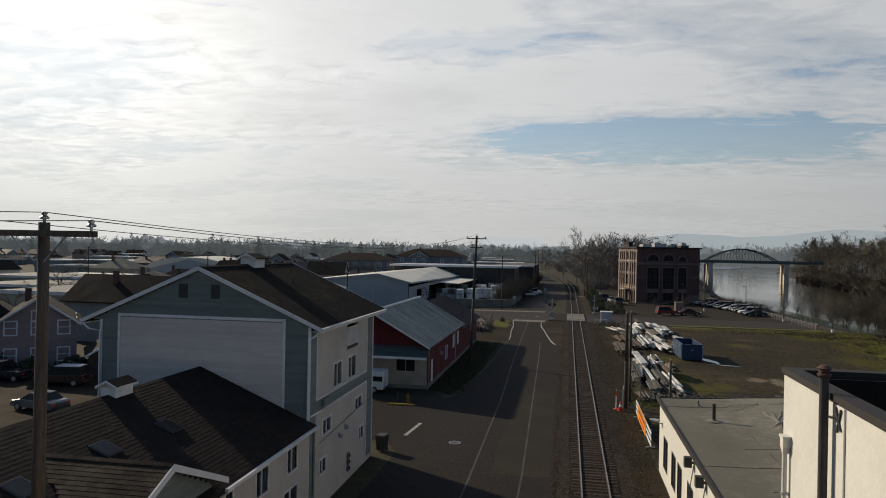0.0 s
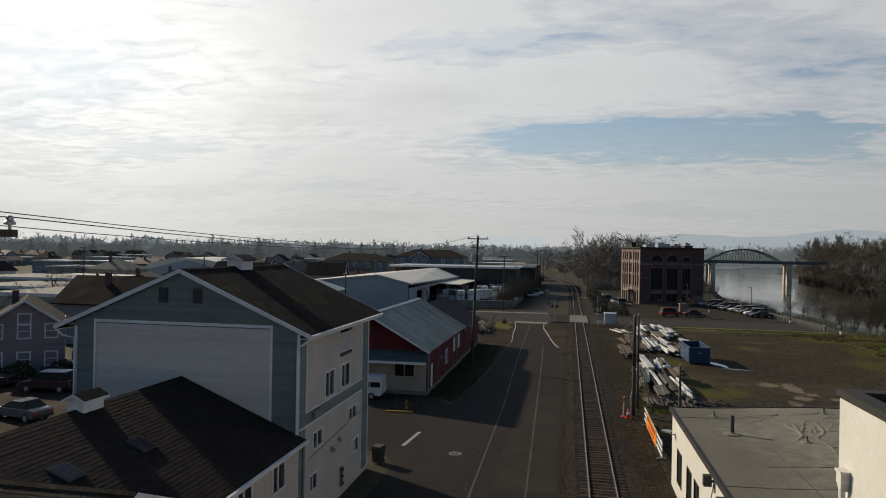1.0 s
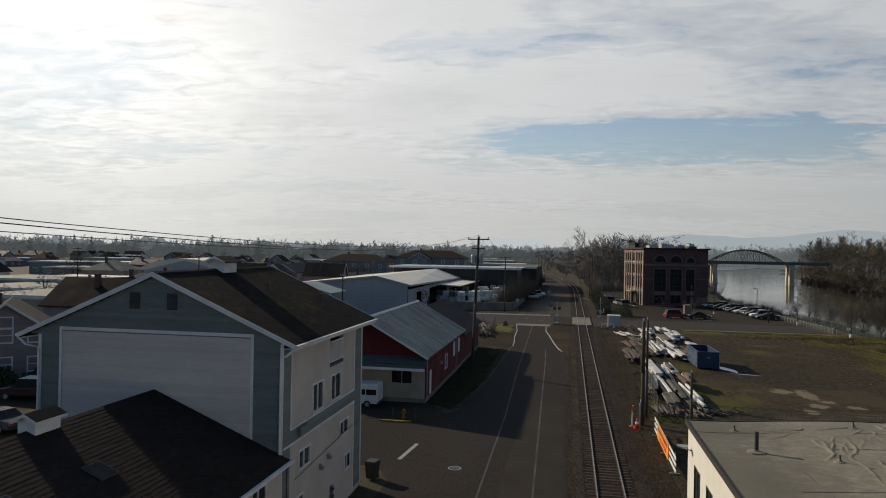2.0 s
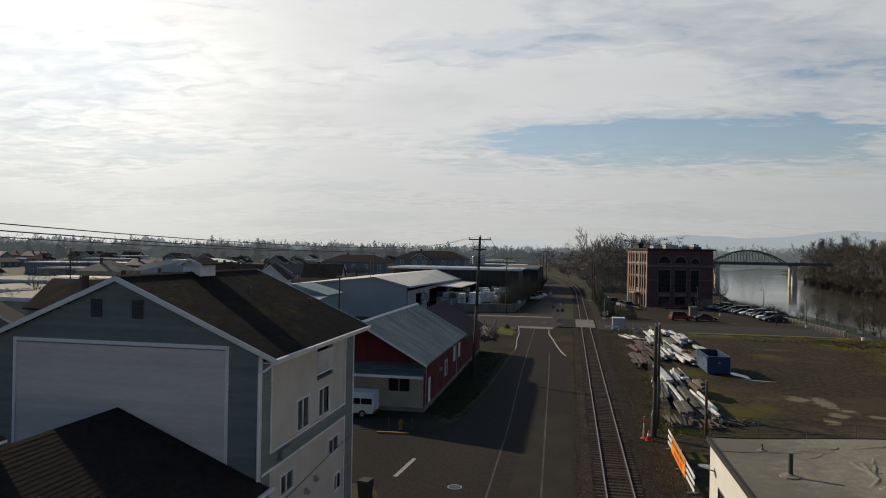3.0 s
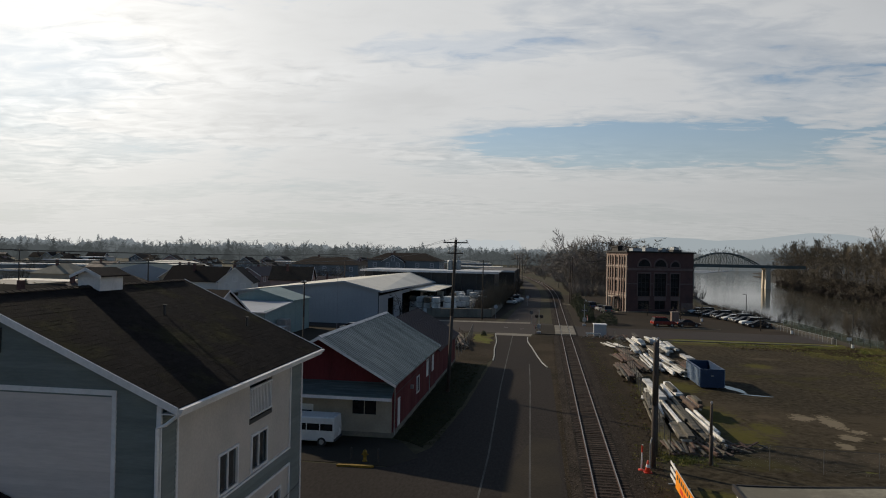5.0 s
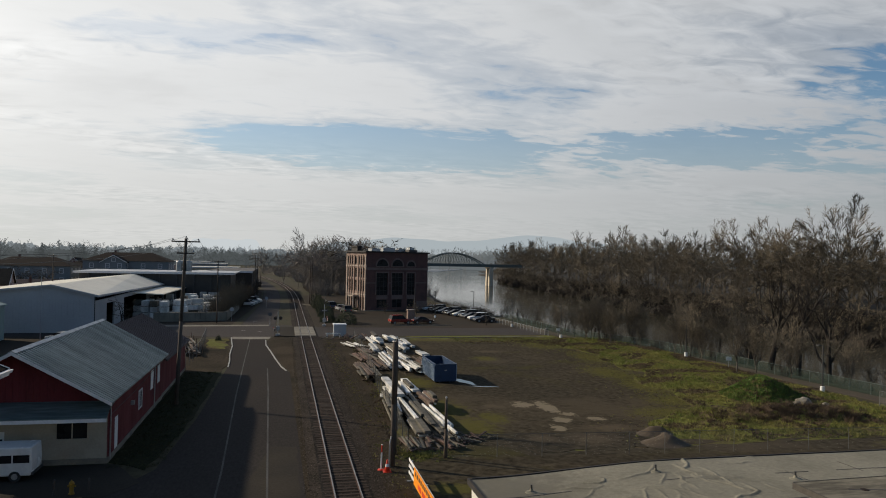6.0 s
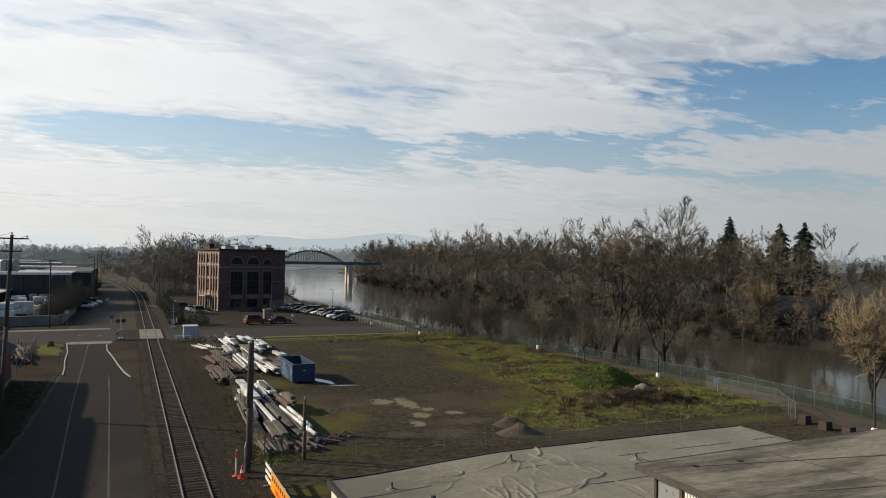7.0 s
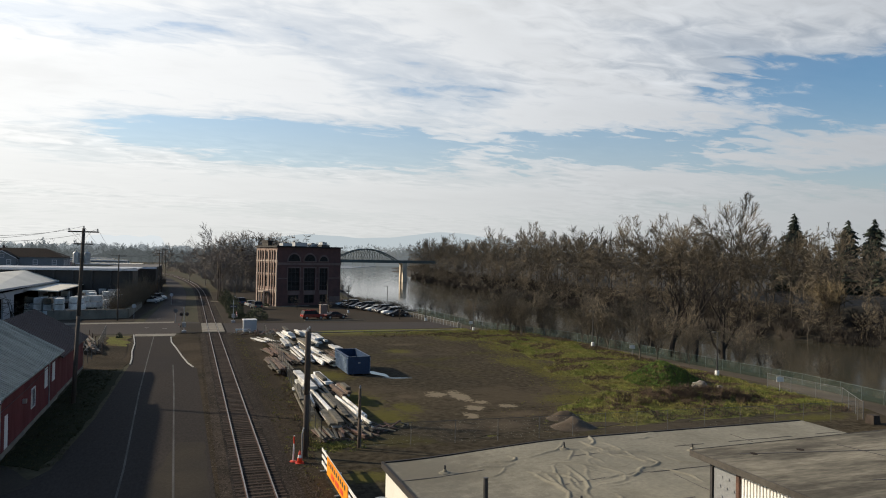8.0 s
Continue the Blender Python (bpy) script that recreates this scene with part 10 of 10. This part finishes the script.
for i in range(90):
    yy = 40 + 530 * rnd.random() ** 1.2
    x = far_bank(yy) + rnd.uniform(-3.5, 5)
    pl.append((rnd.randrange(4), x, yy, max(land(x, yy), WATER_Z), rnd.uniform(0.28, 0.5), rnd.uniform(0, 6.28)))
scatter("far_wood", LOWB, pl, M["twig"], "dense leafless wood beyond the river", "wood")
pl = []
for i in range(170):
    x, yy = rnd.uniform(-150, 75), rnd.uniform(300, 620)
    if x > near_bank(yy) - 12 or x < curve_x(yy) + 10:
        continue
    pl.append((rnd.randrange(4), x, yy, 0, rnd.uniform(0.6, 1.0), rnd.uniform(0, 6.28)))
for i in range(44):
    x, yy = rnd.uniform(6, 46), rnd.uniform(278, 345)
    pl.append((rnd.randrange(4), x, yy, 0, rnd.uniform(0.75, 1.15), rnd.uniform(0, 6.28)))
UNDER = [to_arrays(brush_geo(820 + i, 60, 4.5, 3.2, 0.04)) for i in range(4)]
scatter("underwood", UNDER, [(rnd.randrange(4), x, yy, 0, rnd.uniform(0.6, 1.3), rnd.uniform(0, 6.28)) for x, yy in [(rnd.uniform(6, 48), rnd.uniform(262, 330)) for i in range(240)]], M["far_woods"], "leafless brown underwood beneath the trees", "brush")
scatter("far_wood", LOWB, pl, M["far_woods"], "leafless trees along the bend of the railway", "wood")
# far shore where the river bends away, bank and wood given haze colours
solid("river_bank", Geo().prism([(120, 1010, -6.6), (205, 985, -6.6), (290, 1190, -6.6), (430, 1500, -6.6), (800, 1600, -6.6), (700, 2400, -6.6), (80, 1600, -6.6)], (0, 0, 0.9)), M["hill"], "low river bank beyond the bridge, painted pale for haze", "river bank", kind="structure")
pl = []
for i in range(110):
    t = rnd.random()
    pl.append((rnd.randrange(4), 130 + 330 * t + rnd.uniform(-25, 25), 1040 + 420 * t * t + rnd.uniform(0, 90), -5, rnd.uniform(1.1, 1.75) * (1 + 0.25 * t), rnd.uniform(0, 6.28)))
scatter("backdrop_trees", FARB, pl, haze_glow("shore_haze", (0.66, 0.70, 0.69), 0.20), "leafless wood on the river bend, glowing for haze", "trees")
# skyline glowing in haze colours, row behind row, so far off that it stands still
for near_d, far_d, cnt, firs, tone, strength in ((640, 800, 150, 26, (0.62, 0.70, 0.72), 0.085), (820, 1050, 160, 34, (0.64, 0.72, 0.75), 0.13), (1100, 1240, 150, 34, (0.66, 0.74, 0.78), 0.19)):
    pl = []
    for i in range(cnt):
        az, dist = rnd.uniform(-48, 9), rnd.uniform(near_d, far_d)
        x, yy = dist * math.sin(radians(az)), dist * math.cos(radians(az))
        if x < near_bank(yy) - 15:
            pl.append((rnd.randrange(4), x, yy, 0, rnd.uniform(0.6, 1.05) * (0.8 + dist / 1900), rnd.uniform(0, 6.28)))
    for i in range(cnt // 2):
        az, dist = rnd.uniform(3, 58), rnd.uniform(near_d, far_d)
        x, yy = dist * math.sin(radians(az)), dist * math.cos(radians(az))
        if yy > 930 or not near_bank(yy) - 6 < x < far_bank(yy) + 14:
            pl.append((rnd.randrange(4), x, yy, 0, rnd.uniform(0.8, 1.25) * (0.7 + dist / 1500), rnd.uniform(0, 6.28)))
    haze = haze_glow("tree_haze", tone, strength)
    scatter("backdrop_trees", FARB, pl, haze, "row of leafless skyline trees, glowing for haze", "trees")
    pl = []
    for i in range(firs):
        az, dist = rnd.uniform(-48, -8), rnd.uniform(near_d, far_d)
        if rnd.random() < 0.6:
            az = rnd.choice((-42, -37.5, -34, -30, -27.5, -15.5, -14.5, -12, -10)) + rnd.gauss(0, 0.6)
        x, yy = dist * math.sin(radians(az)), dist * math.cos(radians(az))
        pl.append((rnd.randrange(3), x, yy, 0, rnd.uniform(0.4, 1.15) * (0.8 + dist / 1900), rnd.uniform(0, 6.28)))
    scatter("backdrop_firs", LOWF, pl, haze, "skyline firs, glowing for haze", "trees")
pl = []
for i in range(70):
    x, yy = rnd.uniform(300, 620), rnd.uniform(230, 420)
    pl.append((rnd.randrange(3), x, yy, 0, rnd.uniform(0.75, 1.1), rnd.uniform(0, 6.28)))
scatter("far_firs", LOWF, pl, M["needles"], "dark firs on the far skyline", "wood")

# brush along both banks: tufts of twigs
BRUSH = [to_arrays(brush_geo(500 + i)) for i in range(4)]
rnd = random.Random(17)
pl = []
for i in range(1500):
    yy = rnd.uniform(40, 620)
    x = far_bank(yy) + rnd.uniform(-6, 10)
    pl.append((rnd.randrange(4), x, yy, max(land(x, yy), WATER_Z), rnd.uniform(0.9, 2.4), rnd.uniform(0, 6.28)))
scatter("brush", BRUSH, pl, M["bark"], "leafless brush along the far bank", "brush")
pl = []
for i in range(900):
    x, yy = rnd.uniform(-150, 72), rnd.uniform(290, 600)
    if x > near_bank(yy) - 4 or abs(x - curve_x(yy)) < 12 or (yy < 350 and x < -20):
        continue
    pl.append((rnd.randrange(4), x, yy, 0, rnd.uniform(1.6, 4.0), rnd.uniform(0, 6.28)))
scatter("brush", BRUSH, pl, M["far_woods"], "leafless undergrowth below the far trees, coloured pale for haze", "brush")
pl = []
for i in range(380):
    yy = rnd.uniform(48, 240)
    x = near_bank(yy) + rnd.uniform(1.0, 9)
    pl.append((rnd.randrange(4), x, yy, land(x, yy), rnd.uniform(0.35, 1.1), rnd.uniform(0, 6.28)))
scatter("brush", BRUSH, pl, M["bark_pale"], "leafless brush between the path and the water", "brush")
pl = []
for i in range(260):
    x, yy = 41 + rnd.gauss(0, 4.0), 73.3 + rnd.gauss(0, 1.6)
    if x < 51:
        pl.append((rnd.randrange(4), x, yy, land(x, yy), rnd.uniform(0.2, 0.5), rnd.uniform(0, 6.28)))
for i in range(300):
    x, yy = rnd.uniform(-17.5, -15.0), rnd.uniform(204, 300)
    pl.append((rnd.randrange(4), x, yy, 0, rnd.uniform(1.4, 3.0), rnd.uniform(0, 6.28)))
scatter("brush", BRUSH, pl, M["dead_grass"], "dead brown brush on the rise", "brush")


# rough grass on the rise and weeds at the yard's edge
def tuft_geo(seed, n=9):
    rnd = random.Random(seed)
    g = Geo()
    for i in range(n):
        a = rnd.uniform(0, 6.28)
        o = Vector((rnd.gauss(0, 0.18), rnd.gauss(0, 0.18), -0.02))
        s = Vector((math.cos(a), math.sin(a), 0)) * 0.045
        e = o + Vector((rnd.gauss(0, 0.14), rnd.gauss(0, 0.14), rnd.uniform(0.16, 0.42)))
        g.add([o - s, o + s, e], [(0, 1, 2)])
    return g


TUFT = [to_arrays(tuft_geo(600 + i)) for i in range(6)]
pl, dead, shade, mound = [], [], [], []
tries = 0
while len(pl) < 9000 and tries < 60000:
    tries += 1
    x, yy = rnd.uniform(24, 54), rnd.uniform(65.6, 137)
    z = land(x, yy)
    if z > 0.04 or x > 50 or (yy > 128 and rnd.random() < 0.4):
        k = noise.noise((x * 0.22, yy * 0.22, 9.0))
        (pl if k > -0.05 else dead).append((rnd.randrange(6), x, yy, z, rnd.uniform(0.3, 0.75), rnd.uniform(0, 6.28)))
for i in range(260):
    pl.append((rnd.randrange(6), rnd.gauss(5.8, 1.1), rnd.gauss(67.0, 0.8), 0.02, rnd.uniform(0.25, 0.6), rnd.uniform(0, 6.28)))
for i in range(420):
    pl.append((rnd.randrange(6), rnd.gauss(3.3, 0.45), rnd.uniform(50, 134), 0.01, rnd.uniform(0.15, 0.4), rnd.uniform(0, 6.28)))
for i in range(700):
    yy = rnd.uniform(66, 134)
    x = np.interp(yy, [66, 86, 110, 134], [4.7, 5.5, 6.9, 7.5]) + rnd.uniform(-0.9, 0.8)
    (pl if rnd.random() < 0.4 else dead).append((rnd.randrange(6), float(x), yy, 0.02, rnd.uniform(0.2, 0.55), rnd.uniform(0, 6.28)))
for i in range(1100):
    x, yy = rnd.uniform(-14.5, -11.2), rnd.uniform(66.5, 104)
    shade.append((rnd.randrange(6), x, yy, 0.03, rnd.uniform(0.25, 0.5), rnd.uniform(0, 6.28)))
for i in range(1500):
    a, k = rnd.uniform(0, 6.28), rnd.random() ** 0.5 * 4.2
    x, yy = 43.6 + math.cos(a) * k, 81.2 + math.sin(a) * k * 0.8
    mound.append((rnd.randrange(6), x, yy, land(x, yy), rnd.uniform(0.4, 0.85), rnd.uniform(0, 6.28)))
for i in range(2600):
    yy = rnd.uniform(67, 132)
    x = float(np.interp(yy, [66, 74, 79, 88, 108, 120, 127, 134], [25, 27, 33, 35.5, 38.5, 40, 35, 29])) + rnd.gauss(0, 2.4)
    (pl if rnd.random() < 0.6 else dead).append((rnd.randrange(6), x, yy, max(0.03, land(x, yy)), rnd.uniform(0.12, 0.4), rnd.uniform(0, 6.28)))
STONE = []
for i in range(5):
    g = Geo()
    pts = [Vector((rnd.uniform(0.6, 1.1) * math.cos(k * 1.57 + 0.4), rnd.uniform(0.6, 1.1) * math.sin(k * 1.57 + 0.4), rnd.uniform(-0.1, 0.25))) for k in range(4)]
    g.add(pts + [Vector((rnd.uniform(-0.3, 0.3), rnd.uniform(-0.3, 0.3), 0.75))], [(0, 1, 4), (1, 2, 4), (2, 3, 4), (3, 0, 4)])
    STONE.append(to_arrays(g))
st = []
for i in range(13000):
    yy = 34 + 105 * rnd.random() ** 1.3
    side = rnd.random()
    x = -rnd.uniform(1.35, 2.5) if side < 0.12 else (rnd.uniform(1.4, 3.0) if side < 0.75 else rnd.uniform(2.6, 4.6))
    st.append((rnd.randrange(5), x, yy, 0.02 + 0.04 * max(0.0, (2.2 - abs(x)) / 0.8), rnd.uniform(0.022, 0.055), rnd.uniform(0, 6.28)))
scatter("loose_stones", STONE, st, M["loose_stone"], "loose crushed stones along the ballast shoulders", "stones")
# darker copy of the grass colour for the shaded strip
M["lawn_blade"] = material("shaded_lawn_blades", (0.030, 0.038, 0.012), (0.045, 0.042, 0.018), scale=0.4, fine=3, grain=0.25, bump=0, island=0.3, rough=0.9, world=True)
M["green_blade"] = material("fresh_green_grass", (0.075, 0.135, 0.022), (0.10, 0.13, 0.028), scale=0.4, fine=3, grain=0.25, bump=0, island=0.3, rough=0.9, world=True)
scatter("mound_grass", TUFT, mound, M["green_blade"], "fresh green grass over a low mound", "grass")
scatter("lawn_grass", TUFT, shade, M["lawn_blade"], "short lawn grass beside the barn, coloured dark for its shade", "grass")
scatter("rough_grass", TUFT, pl, M["grass_blade"], "rough green winter grass", "grass")
scatter("dead_grass", TUFT, dead, M["dead_grass"], "dead brown grass tufts", "grass")


def leaf_mass(seed, n, r, leaf):
    """A clump of small leaves with an uneven outline."""
    rnd = random.Random(seed)
    g = Geo()
    for i in range(n):
        d = Vector((rnd.gauss(0, 1), rnd.gauss(0, 1), abs(rnd.gauss(0, 0.8)))).normalized()
        k = (1 + 0.35 * noise.noise(d * 2.0 + Vector((seed, 0, 0)))) * rnd.uniform(0.72, 1.0)
        p = Vector((d.x * r[0], d.y * r[1], d.z * r[2])) * k
        u = Vector((rnd.gauss(0, 1), rnd.gauss(0, 1), rnd.gauss(0, 1))).normalized() * leaf
        v = u.orthogonal().normalized() * leaf * 0.6
        g.add([p - u, p - v, p + u, p + v], [(0, 1, 2, 3)])
    return g


def shrub(x, y, r, n, leaf, mat, label, seed, z=None):
    s = thing("shrub", label, "shrub", "shrubs", pose(x, y, land(x, y) if z is None else z))
    part("stem", brush_geo(seed, 16, r[2] * 0.9, r[0] * 0.6, 0.03), M["bark"], s)
    part("foliage", leaf_mass(seed, n, r, leaf), M[mat], s)


for i, (x, yy, rr, h) in enumerate(((5.2, 166, 1.6, 2.2), (5.4, 172, 1.7, 2.8), (5.3, 178, 1.6, 2.4), (5.6, 186, 1.7, 3.0), (5.5, 195, 1.6, 3.2), (5.2, 204, 1.6, 3.4), (5.0, 213, 1.7, 3.4), (8.8, 163, 2.2, 2.6))):
    shrub(x, yy, (rr, rr * 1.6, h), 1700, 0.12, "shrub", "dark evergreen shrub beside the track", 710 + i)
for i in range(7):
    shrub(14.0 - i * 0.55, 197.5 + i * 3.0, (0.8, 0.9, 0.8), 200, 0.14, "shrub", "low clipped shrub by the brick building", 730 + i)
for i in range(8):
    s = thing("shrub", "tall bare brown hedge shrub beside the lumber yard", "shrub", "hedge shrubs", pose(-16.9 + 0.25 * i, 172 + 5.4 * i, 0.02))
    part("stem", brush_geo(770 + i, 150, 4.2 + 0.5 * math.sin(i * 1.9) + 0.25 * i, 1.5, 0.035), M["bark_pale"], s)
    part("crown", brush_geo(790 + i, 420, 5.0 + 0.5 * math.sin(i * 1.9) + 0.25 * i, 1.7, 0.022), M["twig"], s)
for i, (x, yy) in enumerate(((-51.0, 66.0), (-48.6, 70.0), (-54.0, 64.2), (-57.5, 63.6), (-44.0, 66.5))):
    shrub(x, yy, (1.7, 1.5, 1.9), 500, 0.2, "shrub", "dark evergreen bush beside the pink house", 750 + i)
shrub(-38.5, 76, (1.8, 1.8, 2.6), 600, 0.2, "shrub", "dark evergreen bush behind the house", 742)
shrub(-13.6, 134.6, (0.5, 0.5, 0.8), 200, 0.1, "shrub", "small round bush on the corner verge", 743)


# loose stones of the track bed and the shoulder
def stone_geo(seed):
    rnd = random.Random(seed)
    k = [rnd.uniform(0.7, 1.3) for i in range(5)]
    return Geo().add([(k[0], 0, 0), (0, k[1], 0), (-k[2], 0, 0), (0, -k[3], 0), (0.15, 0.1, k[4] * 0.8)], [(0, 1, 4), (1, 2, 4), (2, 3, 4), (3, 0, 4)])


STONE = [to_arrays(stone_geo(800 + i)) for i in range(5)]
rnd = random.Random(61)
pl = []
for i in range(15000):
    yy = 36 + 100 * rnd.random() ** 1.4
    k = rnd.random()
    x = rnd.uniform(-1.9, 2.2) if k < 0.62 else (rnd.uniform(2.0, 4.6) if k < 0.9 else rnd.uniform(-2.4, -1.6))
    if abs(abs(x) - 0.7525) < 0.09:
        continue
    pl.append((rnd.randrange(5), x, yy, 0.055 if abs(x) < 1.45 else 0.02, rnd.uniform(0.025, 0.075), rnd.uniform(0, 6.28)))
scatter("ballast_stones", STONE, pl, M["stone_bits"], "loose crushed stones along the track", "stones")
